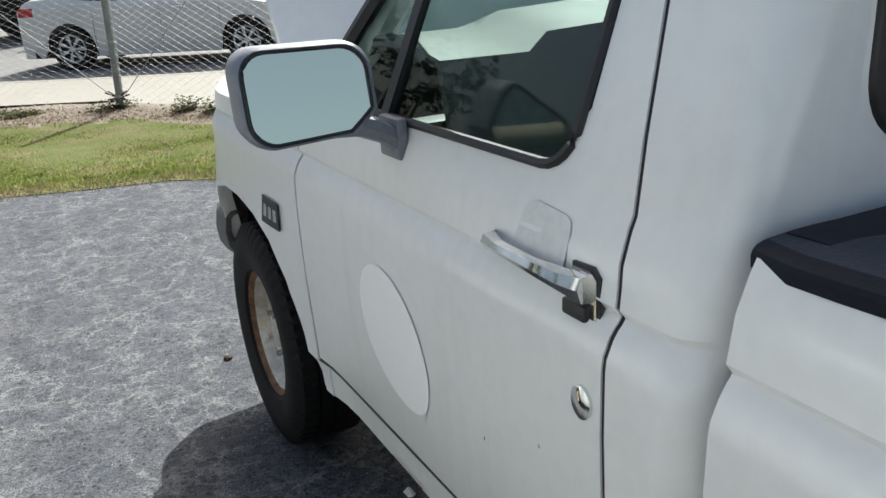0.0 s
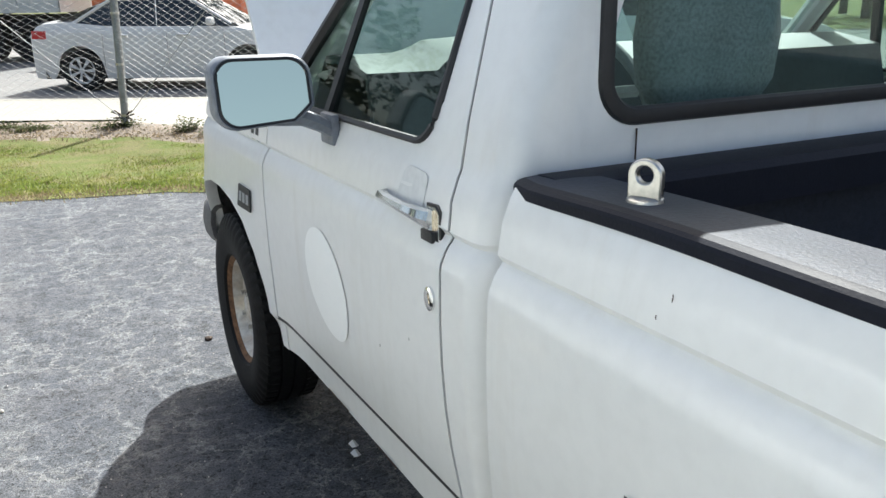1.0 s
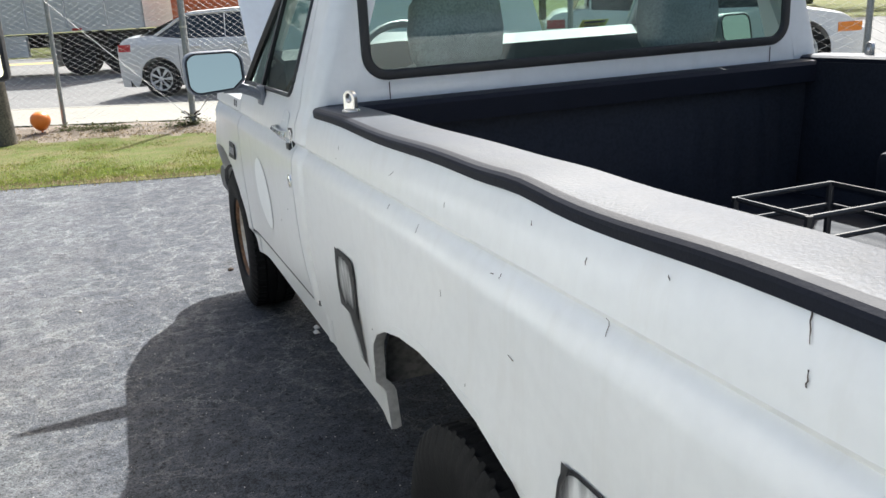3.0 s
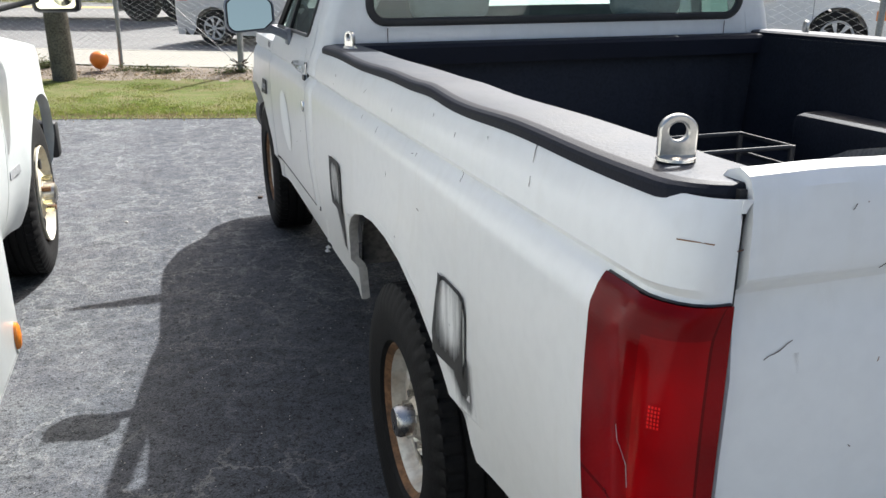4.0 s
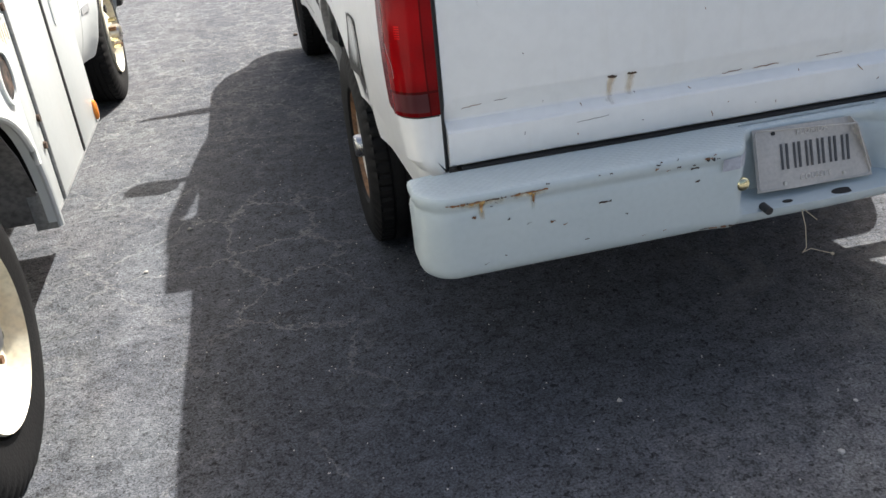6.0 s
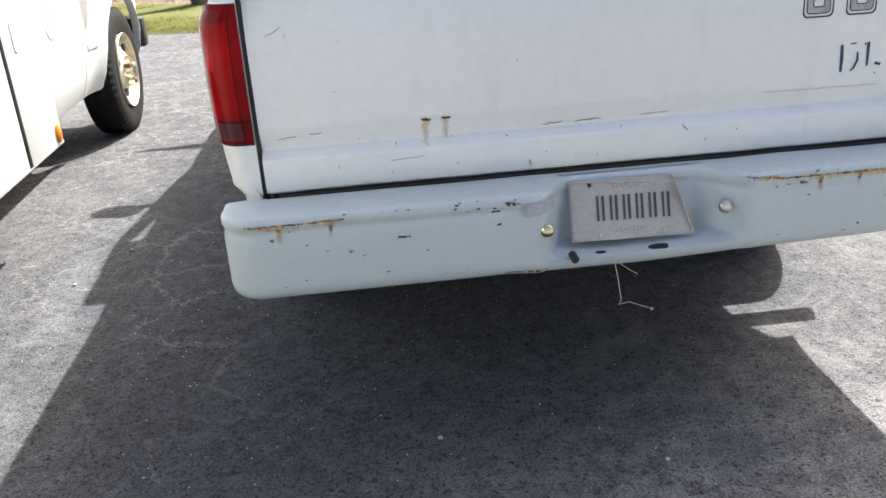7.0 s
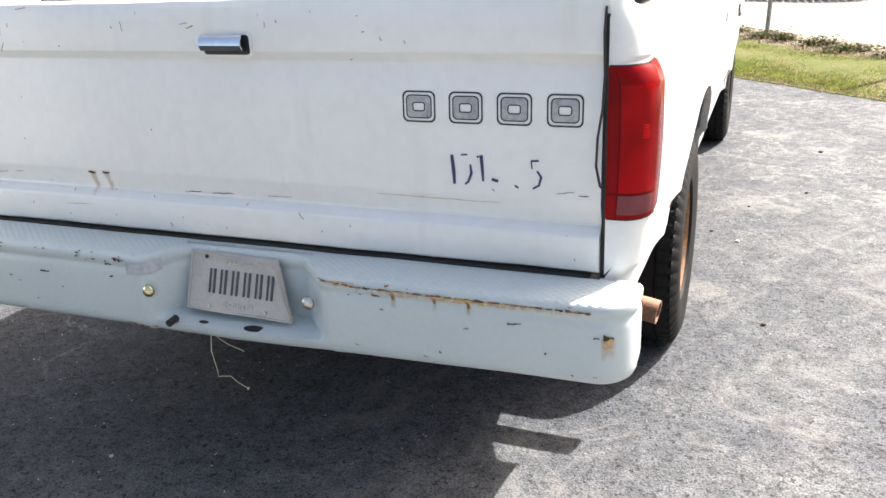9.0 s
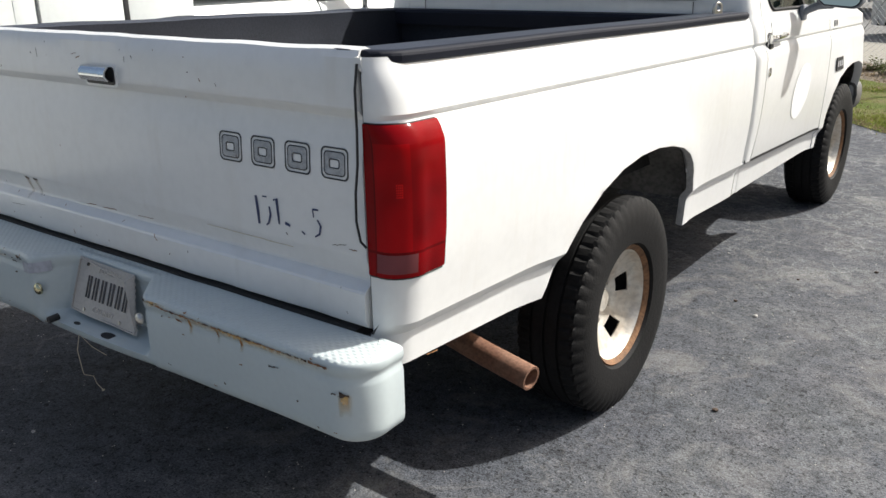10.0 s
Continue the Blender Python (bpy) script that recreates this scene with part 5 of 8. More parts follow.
def door(s):
    bm = B()
    ys = cols(0.60, 1.725, 0.07)[:1] + [y for y in cols(0.60, 1.725, 0.07)[1:] if y > 0.66]
    columns = []
    for i, y in enumerate(ys):
        c = []
        for z in side_rows(y, 1.27):
            yy = y
            if i == 0:
                yy = door_gap(z) + 0.008
            c.append((s * (width_at(max(y, 0.6), z) + dent(y, z, s + 2)), yy, max(z, z_crease(y) + 0.008)))
        columns.append(c)
    grid(bm, columns)
    edge = columns[0]
    grid(bm, [edge, [(p[0] - s * 0.03, p[1] + 0.002, p[2]) for p in edge]])
    orient(bm, s)
    d = part("door", bm, WHITE, pickup, "white cab door with a bare oval decal patch", rake=RK, thick=0.006, auto=26)
    # rear window post of the door
    po = B()
    def wz(z):
        return width_at(0.7, z)
    zs = [1.27, 1.32, 1.45, 1.60, 1.74]
    grid(po, [[(s * wz(z), door_gap(z) + 0.008 + (0.737 - door_gap(z)) * k / 3, z) for z in zs] for k in range(4)])
    grid(po, [[(s * wz(z), y, z) for y in (0.745, 1.0, 1.12)] for z in (1.70, 1.74)])
    orient(po, s)
    part("window_post", po, WHITE, d, rake=RK, thick=0.02)
    tr = B()
    sl = lambda z: 1.665 - 1.08 * (z - 1.27)
    turn = [(0.815 - 0.06 * math.sin(radians(a)), 1.335 - 0.06 * math.cos(radians(a))) for a in range(0, 91, 15)]
    tube(tr, [(s * (wz(1.275) + 0.001), y, 1.275) for y in (1.66, 1.45, 1.2, 0.95)] + [(s * (wz(z) + 0.001), y, z) for y, z in turn] + [(s * wz(z), 0.755, z) for z in (1.45, 1.60)] + [(s * wz(1.70), 0.77, 1.70)], 0.0075, 6)
    fil = B()
    fil.faces.new([fil.verts.new((s * wz(z), y, z)) for y, z in [(0.742, 1.262)] + [(0.83, 1.262)] + turn + [(0.742, 1.35)]])
    orient(fil, s)
    part("window_corner", fil, WHITE, d, rake=RK, thick=0.01)
    tube(tr, [(s * (wz(z) - 0.004), sl(z) + 0.005, z) for z in (1.27, 1.4, 1.55, 1.70)], 0.016, 6)
    tube(tr, [(s * wz(1.70), 0.77, 1.70), (s * wz(1.70), 1.2, 1.70)], 0.011, 6)
    part("window_trim", tr, SEAL, d, "black rubber window surround", rake=RK)
    dv = B()
    poly_prism(dv, [(1.288, 1.275), (1.318, 1.275), (1.235, 1.70), (1.205, 1.70)], "x", s * 0.93, s * 0.945)
    for v in dv.verts:
        v.co.x += s * (wz(v.co.z) - 0.940)
    part("vent_divider", dv, SEAL, d, "black vent window bar", rake=RK)
    gl = B()
    grid(gl, [[(s * (wz(z) - 0.010), 0.745, z), (s * (wz(z) - 0.010), sl(z), z)] for z in (1.26, 1.4, 1.55, 1.71)])
    g = part("window_glass", gl, GLASS, d, "slightly green window glass", rake=RK, thick=0.004)
    g.visible_shadow = False
    # handle with its rear block
    zh = 1.166
    X = lambda z, off: s * (width_at(0.75, z) + off)
    ha = B()
    grid(ha, [[(X(zh, o), y + yo, z) for o, z in sec] for y, yo, sec in
              [(0.668, 0, [(0.0, zh - 0.024), (0.016, zh - 0.020), (0.021, zh - 0.004), (0.016, zh + 0.011), (0.0, zh + 0.014)]),
               (0.70, 0, [(0.010, zh - 0.014), (0.025, zh - 0.012), (0.030, zh - 0.002), (0.025, zh + 0.010), (0.010, zh + 0.012)]),
               (0.76, 0, [(0.016, zh - 0.008), (0.028, zh - 0.007), (0.032, zh + 0.001), (0.028, zh + 0.009), (0.016, zh + 0.010)]),
               (0.84, 0, [(0.014, zh - 0.006), (0.026, zh - 0.005), (0.030, zh + 0.002), (0.026, zh + 0.009), (0.014, zh + 0.010)]),
               (0.875, 0, [(0.004, zh - 0.008), (0.022, zh - 0.007), (0.027, zh + 0.002), (0.022, zh + 0.012), (0.004, zh + 0.013)]),
               (0.884, 0, [(-0.004, zh - 0.006), (0.006, zh - 0.005), (0.009, zh + 0.002), (0.006, zh + 0.010), (-0.004, zh + 0.011)])]], closed=True)
    ha.verts.ensure_lookup_table()
    bmesh.ops.holes_fill(ha, edges=ha.edges, sides=8)
    bmesh.ops.recalc_face_normals(ha, faces=ha.faces)
    hnd = part("door_handle", ha, CHROME, d, "chrome door handle", rake=RK)
    ba = B()
    poly_prism(ba, [(0.656, zh - 0.066), (0.672, zh - 0.062), (0.70, zh - 0.018), (0.70, zh + 0.015), (0.668, zh + 0.017), (0.656, zh + 0.008)], "x", X(zh, -0.012), X(zh, 0.004))
    part("handle_plate", ba, CHROME, hnd, "", rake=RK)
    gk = B()
    ol = [(0.652, zh - 0.070), (0.675, zh - 0.065), (0.704, zh - 0.018), (0.704, zh + 0.019), (0.666, zh + 0.021), (0.652, zh + 0.011)]
    poly_prism(gk, ol, "x", X(zh, -0.014), X(zh, 0.0015))
    part("handle_gasket", gk, SEAL, hnd, "", rake=RK)
    bl = B()
    box(bl, min(X(zh, 0.0), X(zh, 0.012)), max(X(zh, 0.0), X(zh, 0.012)), 0.668, 0.712, zh - 0.046, zh - 0.026, 0.003)
    part("push_button", bl, BLACKPLASTIC, hnd, "black push-button block", rake=RK)
    # flat grey patch: shading of the concave finger recess put into colour
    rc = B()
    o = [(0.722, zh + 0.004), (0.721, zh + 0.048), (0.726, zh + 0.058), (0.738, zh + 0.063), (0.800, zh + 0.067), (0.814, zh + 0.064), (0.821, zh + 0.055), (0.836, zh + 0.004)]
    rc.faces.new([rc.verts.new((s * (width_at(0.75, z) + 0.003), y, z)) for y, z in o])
    orient(rc, s)
    part("finger_recess", rc, RECESS, d, "grey patch painted as shading of the finger recess", rake=RK, thick=0.001)
    # lock
    kz = zb(0.64, 0.977)
    lk = B()
    kx = s * width_at(0.65, kz)
    rows = [[(kx + s * h, 0.658 + r * math.cos(2 * math.pi * k / 20), kz + 1.15 * r * math.sin(2 * math.pi * k / 20)) for k in range(20)] for r, h in ((0.019, -0.002), (0.0185, 0.004), (0.013, 0.0065), (0.0, 0.007))]
    grid(lk, rows, closed=True)
    orient(lk, s)
    part("door_lock", lk, CHROME, d, "round chrome lock", rake=RK)
    # bare oval
    ov = B()
    cy, cz = 1.225, zb(1.22, 0.827)
    rows = []
    for q in (1.0, 0.9, 0.8, 0.7, 0.6, 0.5, 0.4, 0.3, 0.2, 0.1, 0.01):
        r = []
        for k in range(48):
            a = 2 * math.pi * k / 48
            dy, dz = q * 0.138 * math.cos(a), q * 0.128 * math.sin(a)
            y, z = cy + dy + 0.25 * dz, cz + dz
            r.append((s * (width_at(y, z) + dent(y, z, s + 2) + 0.0022), y, z))
        rows.append(r)
    grid(ov, rows, closed=True)
    orient(ov, s)
    part("oval_patch", ov, PATCH, d, "white oval patch where a decal was", rake=RK, auto=60)
    # mirror
    mr = B()
    x0, x1, z0, z1 = 1.018, 1.216, 1.272, 1.418
    outl = []
    for a, b in rounded(x0, x1, z0, z1, 0.040, 6):
        cut = max(0.0, (1.075 - a) / 0.057)
        outl.append((a, max(b, z0 + 0.045 * cut ** 1.2)))
    def out2(f, dz=0.0):
        c = ((x0 + x1) / 2, (z0 + z1) / 2)
        return [(c[0] + (a - c[0]) * f, c[1] + (b - c[1]) * f + dz) for a, b in outl]
    yb = 1.165
    lean = lambda a: (a - 1.12) * 0.19
    back = lambda b: 0.24 * (b - 1.345)
    rows = []
    for f, y in ((0.90, yb + 0.002), (0.955, yb - 0.004), (1.0, yb), (1.02, yb + 0.02), (1.0, yb + 0.055), (0.90, yb + 0.085), (0.6, yb + 0.105), (0.02, yb + 0.11)):
        rows.append([(s * a, y + lean(a) + back(b), b) for a, b in out2(f)])
    grid(mr, rows, closed=True)
    bmesh.ops.recalc_face_normals(mr, faces=mr.faces)
    m_ob = part("door_mirror", mr, GREYPLASTIC, d, "grey plastic door mirror", rake=RK)
    mg = B()
    mg.faces.new([mg.verts.new((s * a, yb - 0.0025 + lean(a) + back(b), b)) for a, b in out2(0.895)])
    mg.normal_update()
    if sum(f.normal.y for f in mg.faces) > 0:
        bmesh.ops.reverse_faces(mg, faces=mg.faces)
    part("mirror_glass", mg, MIRROR, m_ob, "mirror glass", rake=RK, thick=0.002)
    mb = B()
    ring_m = [(s * a, yb - 0.003 + lean(a) + back(b), b) for a, b in out2(0.905)]
    tube(mb, ring_m + [ring_m[0]], 0.0028, 6, caps=False)
    part("mirror_rim", mb, SEAL, m_ob, "", rake=RK)
    ar = B()
    grid(ar, [[(s * a, y + q, z + w_) for q, w_ in ((-0.028, 0.0), (-0.022, 0.016), (0.0, 0.020), (0.022, 0.014), (0.026, 0.0), (0.02, -0.016), (0.0, -0.020), (-0.022, -0.016))] for a, y, z in
              [(1.09, 1.20, 1.290), (1.03, 1.205, 1.285), (0.99, 1.215, 1.268), (0.96, 1.225, 1.250), (0.935, 1.23, 1.246)]], closed=True)
    box(ar, min(s * 0.945, s * 0.965), max(s * 0.945, s * 0.965), 1.195, 1.275, 1.215, 1.285, 0.006)
    bmesh.ops.recalc_face_normals(ar, faces=ar.faces)
    part("mirror_arm", ar, GREYPLASTIC, m_ob, "scuffed grey mirror arm", rake=RK)
    return d


for s in (-1, 1):
    door(s)
    # rocker under the door, the seam of the cab, corner pillar
    rk = B()
    grid(rk, [[(s * (width_at(y, z) - 0.004), y, z) for z in (z_bottom(y), z_bottom(y) + 0.02, z_crease(y) - 0.036, z_crease(y) - 0.030, z_crease(y) - 0.003)] + [(s * (width_at(y, z_crease(y)) - 0.06), y, z_crease(y) + 0.006)] for y in cols(0.49, 1.80, 0.06)])
    orient(rk, s)
    sl_ = B()
    grid(sl_, [[(s * (width_at(y, z_crease(y) + 0.001) - 0.004), y, z_crease(y) + q) for q in (-0.006, 0.010)] for y in cols(0.52, 1.80, 0.06)])
    orient(sl_, s)
    part("sill_seam", sl_, SEAL, pickup, "dark gap under the door", rake=RK, thick=0.003)
    part("rocker_panel", rk, WHITE, pickup, "white rocker panel with chipped paint", rake=RK, thick=0.01)
    cc = B()
    zs = side_rows(0.55, 1.25) + [1.27, 1.33, 1.45, 1.6, 1.70, 1.75]
    def gap(z):
        return door_gap(z)
    columns = [[(s * (width_at(0.56, z) - 0.04), gap(z) + 0.002, z) for z in zs], [(s * width_at(0.56, z), gap(z), z) for z in zs]]
    for a in range(0, 91, 10):
        t = radians(a)
        columns.append([(s * (width_at(0.56, z) - 0.055 + 0.055 * math.cos(t)), 0.545 - 0.047 * math.sin(t), z) for z in zs])
    columns.append([(s * (width_at(0.56, z) - 0.125), 0.498, z) for z in zs])
    grid(cc, columns)
    orient(cc, s)
    part("cab_corner", cc, WHITE, pickup, "white cab corner pillar", rake=RK, thick=0.008, auto=26)
    sm = B()
    grid(sm, [[(s * (width_at(0.6, z) - 0.003), gap(z) + q, z) for z in zs] for q in (0.0, 0.008)])
    orient(sm, s)
    part("door_seam", sm, SEAL, pickup, "dark rust-edged door gap", rake=RK, thick=0.004)
    # fender
    fe = B()
    fn = ARCHES[1][0]
    ys = cols(1.735, 2.80, 0.06, arch_cols(ARCH_F))
    columns = []
    for y in ys:
        zs = side_rows(y, 1.20, fn)
        c = [(s * (width_at(y, z) + dent(y, z, s)), y, z) for z in zs]
        c += [(s * (width_at(y, 1.2) - 0.03), y, 1.222), (s * (width_at(y, 1.2) - 0.10), y, 1.235), (s * (width_at(y, 1.2) - 0.24), y, 1.238)]
        columns.append(c)
    edge = [c[0] for c in columns]
    for a in range(10, 91, 10):
        t = radians(a)
        last = [(s * width_at(2.80, z), 2.80, z) for z in side_rows(2.80, 1.20)]
        c = [(p[0] - s * (0.10 - 0.10 * math.cos(t)), 2.80 + 0.12 * math.sin(t), p[2]) for p in last]
        w = width_at(2.8, 1.2) - (0.10 - 0.10 * math.cos(t))
        c += [(s * (w - 0.03), c[-1][1] - 0.01, 1.218), (s * (w - 0.10), c[-1][1] - 0.03, 1.228), (s * (w - 0.20), c[-1][1] - 0.04, 1.23)]
        columns.append(c)
    grid(fe, columns)
    grid(fe, [edge, [(p[0] - s * 0.012, p[1], p[2] - 0.004) for p in edge], [(p[0] - s * 0.045, p[1], p[2]) for p in edge]])
    bmesh.ops.remove_doubles(fe, verts=fe.verts, dist=0.0003)
    orient(fe, s)
    fender = part("front_fender", fe, WHITE, pickup, "white front fender", rake=RK, thick=0.006, auto=26)
    bd = B()
    def fpt(y, z, off):
        return (s * (width_at(y, z) + off), y, z)
    grid(bd, [[fpt(y, zb(y, z), 0.003) for z in (0.853, 0.875, 0.90, 0.92)] for y in (1.872, 1.91, 1.95, 1.992)])
    orient(bd, s)
    badge = part("fender_badge", bd, BLACKPLASTIC, fender, "black model badge with grey marks", rake=RK, thick=-0.004)
    for k in range(3):
        br = B()
        y = 1.884 + 0.034 * k
        grid(br, [[fpt(yy, zb(yy, z), 0.0085) for z in (0.872, 0.902)] for yy in (y, y + 0.022)])
        orient(br, s)
        part("badge_bar", br, DECALGREY, badge, rake=RK, thick=0.001)
    for k in range(2):
        nb = B()
        y = 1.820 + 0.05 * k
        grid(nb, [[fpt(yy, zb(yy, z), 0.0015) for z in (1.070, 1.092, 1.115)] for yy in (y, y + 0.030)])
        orient(nb, s)
        part("number_bar", nb, DECAL, fender, rake=RK, thick=0.0006)

# cab back with the rear window
bk = B()
def cab_w(z):
    return width_at(0.56, z) - 0.095
win_o = rounded(-0.778, 0.778, 1.317, 1.72, 0.075, 8)
c0 = (0.0, 1.45)
def shoot(px, pz):
    """The outline of the cab's back in the direction of a point."""
    dx, dz = px - c0[0], pz - c0[1]
    best = 1e9
    for k in range(600):
        t = 1 + k * 0.01
        x, z = c0[0] + dx * t, c0[1] + dz * t
        if z > 1.80 or z < 0.70 or abs(x) > cab_w(min(max(z, 0.7), 1.8)):
            return (x, min(max(z, 0.70), 1.80))
    return (px, pz)
outer = [shoot(a, c) for a, c in win_o]
rows = [[(a, 0.5005, c) for a, c in outer], [(0.5 * (a + q), 0.499, 0.5 * (c + w_)) for (a, c), (q, w_) in zip(outer, win_o)], [(a, 0.497, c) for a, c in win_o], [(a * 0.99, 0.510, c) for a, c in win_o]]
grid(bk, rows, closed=True)
box(bk, -0.845, 0.845, 0.5012, 0.508, 0.66, 1.31)
part("cab_back", bk, WHITE, pickup, "white cab back wall", rake=RK, thick=0.004)
rw = new("rear_window")
rw.parent = pickup
ga = B()
ring = rounded(-0.762, 0.762, 1.333, 1.704, 0.062, 8)
sec = [(0.016, 0.0), (0.013, -0.006), (0.002, -0.009), (-0.009, -0.007), (-0.014, 0.0), (-0.013, 0.010), (0.014, 0.010)]
rows = []
for i, (a, c) in enumerate(ring):
    p, q = ring[i - 1], ring[(i + 1) % len(ring)]
    tx, tz = q[0] - p[0], q[1] - p[1]
    ln = math.hypot(tx, tz)
    nx, nz = tz / ln, -tx / ln
    rows.append([(a + nx * u, 0.497 + v, c + nz * u) for u, v in sec])
rows.append(rows[0])
grid(ga, rows, closed=True)
bmesh.ops.recalc_face_normals(ga, faces=ga.faces)
part("gasket", ga, SEAL, rw, "thick black rubber window gasket", rake=RK)
gl = B()
gl.faces.new([gl.verts.new((a, 0.500, c)) for a, c in rounded(-0.755, 0.755, 1.34, 1.697, 0.055, 8)])
part("pane", gl, REARGLASS, rw, "green-tinted rear glass", rake=RK, thick=0.004).visible_shadow = False
sw = B()
tube(sw, [(-0.70, 0.4955, 1.312), (-0.70, 0.4955, 1.262)], 0.0016, 5)
part("rust_run", sw, RUSTDARK, pickup, rake=RK)
sw = B()
tube(sw, [(0.70, 0.4955, 1.312), (0.70, 0.4955, 1.262)], 0.0016, 5)
part("rust_run", sw, RUSTDARK, pickup, rake=RK)
# roof, windscreen, pillars, cowl
rf = B()
grid(rf, [[(x, y, 1.80 + 0.045 * (1 - (x / 0.76) ** 2) + 0.02 * math.sin(math.pi * (y - 0.49) / 0.65)) for x in (-0.735, -0.72, -0.5, -0.25, 0, 0.25, 0.5, 0.72, 0.735)] for y in (0.495, 0.53, 0.8, 1.0, 1.12)])
for s in (-1, 1):
    grid(rf, [[(s * width_at(0.7, 1.735), y, 1.735), (s * 0.735, y, 1.80)] for y in (0.495, 0.8, 1.12)])
part("roof", rf, WHITE, pickup, "white cab roof", rake=RK, thick=0.02)
ws = B()
grid(ws, [[(-0.84, 1.70, 1.24), (0, 1.78, 1.24), (0.84, 1.70, 1.24)], [(-0.72, 1.11, 1.80), (0, 1.16, 1.82), (0.72, 1.11, 1.80)]])
wsg = part("windscreen", ws, GLASS, pickup, "windscreen glass", rake=RK, thick=0.005)
wsg.visible_shadow = False
for s in (-1, 1):
    ap = B()
    tube(ap, [(s * 0.885, 1.735, 1.22), (s * 0.74, 1.13, 1.79)], 0.034, 8)
    part("windscreen_pillar", ap, WHITE, pickup, rake=RK)
st = B()
ty = lambda z: 1.735 - 1.08 * (z - 1.24)
grid(st, [[(x, ty(z) - 0.010, z) for x in (0.56, 0.70)] for z in (1.335, 1.425)])
stk = part("parking_sticker", st, STICKER, wsg, "yellow printed sticker inside the windscreen", rake=RK, thick=0.0008)
for z, a, b_ in ((1.415, 0.575, 0.685), (1.395, 0.585, 0.66), (1.38, 0.58, 0.68), (1.365, 0.58, 0.64)):
    sb = B()
    grid(sb, [[(x, ty(q) - 0.0125, q) for x in (a, b_)] for q in (z - 0.004, z + 0.004)])
    part("print_bar", sb, DECAL, stk, rake=RK, thick=0.0005)
co = B()
box(co, -0.84, 0.84, 1.66, 1.90, 1.08, 1.185, 0.02)
part("cowl", co, BLACKPLASTIC, pickup, "black cowl grille", rake=RK)
hd = B()
hy = lambda t: 2.22 + 0.70 * t
hz = lambda t: 1.04 + 1.05 * t
rows = []
for k in range(13):
    t = k / 12
    rows.append([(x, hy(t) - (0.012 + 0.03 * (1 - (x / 0.8) ** 2)) * 0.8, hz(t) + (0.012 + 0.03 * (1 - (x / 0.8) ** 2)) * 0.55) for x in (-0.805, -0.79, -0.6, -0.35, 0, 0.35, 0.6, 0.79, 0.805)])
grid(hd, rows)
hd.normal_update()
if sum(f.normal.y for f in hd.faces) > 0:
    bmesh.ops.reverse_faces(hd, faces=hd.faces)
part("hood", hd, WHITE, pickup, "white hood, raised open", thick=0.03)
fr = B()
box(fr, -0.85, 0.85, 2.80, 2.90, 0.62, 1.18, 0.03)
part("grille_panel", fr, BLACKPLASTIC, pickup, rake=RK)
fb = B()
rows = []
for x, y in ((-0.985, 2.70), (-0.995, 2.80), (-0.97, 2.90), (-0.90, 2.97), (-0.5, 3.03), (0, 3.05), (0.5, 3.03), (0.90, 2.97), (0.97, 2.90), (0.995, 2.80), (0.985, 2.70)):
    rows.append([(x * 0.93, y, 0.790), (x * 0.955, y, 0.782), (x * 0.972, y + 0.006, 0.760), (x * 0.978, y + 0.01, 0.71), (x * 0.972, y + 0.006, 0.655), (x * 0.955, y, 0.625), (x * 0.93, y - 0.01, 0.612)])
grid(fb, rows)
bmesh.ops.recalc_face_normals(fb, faces=fb.faces)
part("front_bumper", fb, BUMPERGREY, pickup, "dark grey front bumper", rake=RK, thick=0.02)

# cabin
def seat(cx):
    sb = B()
    box(sb, cx - 0.27, cx + 0.27, 0.62, 1.12, 0.86, 1.02, 0.05)
    box(sb, cx - 0.27, cx + 0.27, 0.58, 0.70, 0.95, 1.315, 0.05)
    part("seat", sb, SEATCLOTH, pickup, "grey cloth bench seat", rake=RK, bevel=0.01)
    hb = B()
    hr_ = []
    for z, hx, hy in ((1.315, 0.09, 0.030), (1.325, 0.125, 0.042), (1.36, 0.152, 0.050), (1.44, 0.160, 0.054), (1.52, 0.150, 0.048), (1.56, 0.118, 0.036), (1.578, 0.07, 0.018)):
        hr_.append([(cx + hx * math.copysign(abs(math.cos(a)) ** 0.55, math.cos(a)), 0.645 + hy * math.copysign(abs(math.sin(a)) ** 0.7, math.sin(a)), z) for a in (2 * math.pi * k / 28 for k in range(28))])
    hv_ = grid(hb, hr_, closed=True)
    hb.faces.new(hv_[0])
    hb.faces.new(hv_[-1])
    bmesh.ops.recalc_face_normals(hb, faces=hb.faces)
    part("headrest", hb, SEATCLOTH, pickup, "grey high headrest", rake=RK)


seat(-0.42)
seat(0.42)
db = B()
grid(db, [[(x, 1.22, 0.98), (x, 1.21, 1.20), (x, 1.25, 1.350 + h), (x, 1.40, 1.378 + h), (x, 1.50, 1.375 + h * 0.3), (x, 1.56, 1.350), (x, 1.64, 1.20)] for x, h in ((-0.86, 0), (-0.68, 0), (-0.64, 0.03), (-0.42, 0.04), (-0.20, 0.03), (-0.16, 0), (0.3, 0), (0.6, 0), (0.86, 0))])
part("dashboard", db, CABINDARK, pickup, "grey dashboard", rake=RK, thick=0.02)
swl = B()
mw = Matrix.Translation((-0.42, 1.06, 1.30)) @ Matrix.Rotation(radians(-35), 4, "X")
tube(swl, [mw @ Vector((0.205 * math.cos(2 * math.pi * k / 28), 0, 0.205 * math.sin(2 * math.pi * k / 28))) for k in range(29)], 0.014, 8, caps=False)
tube(swl, [mw @ Vector((-0.18, 0, 0)), mw @ Vector((0.18, 0, 0))], 0.016, 6)
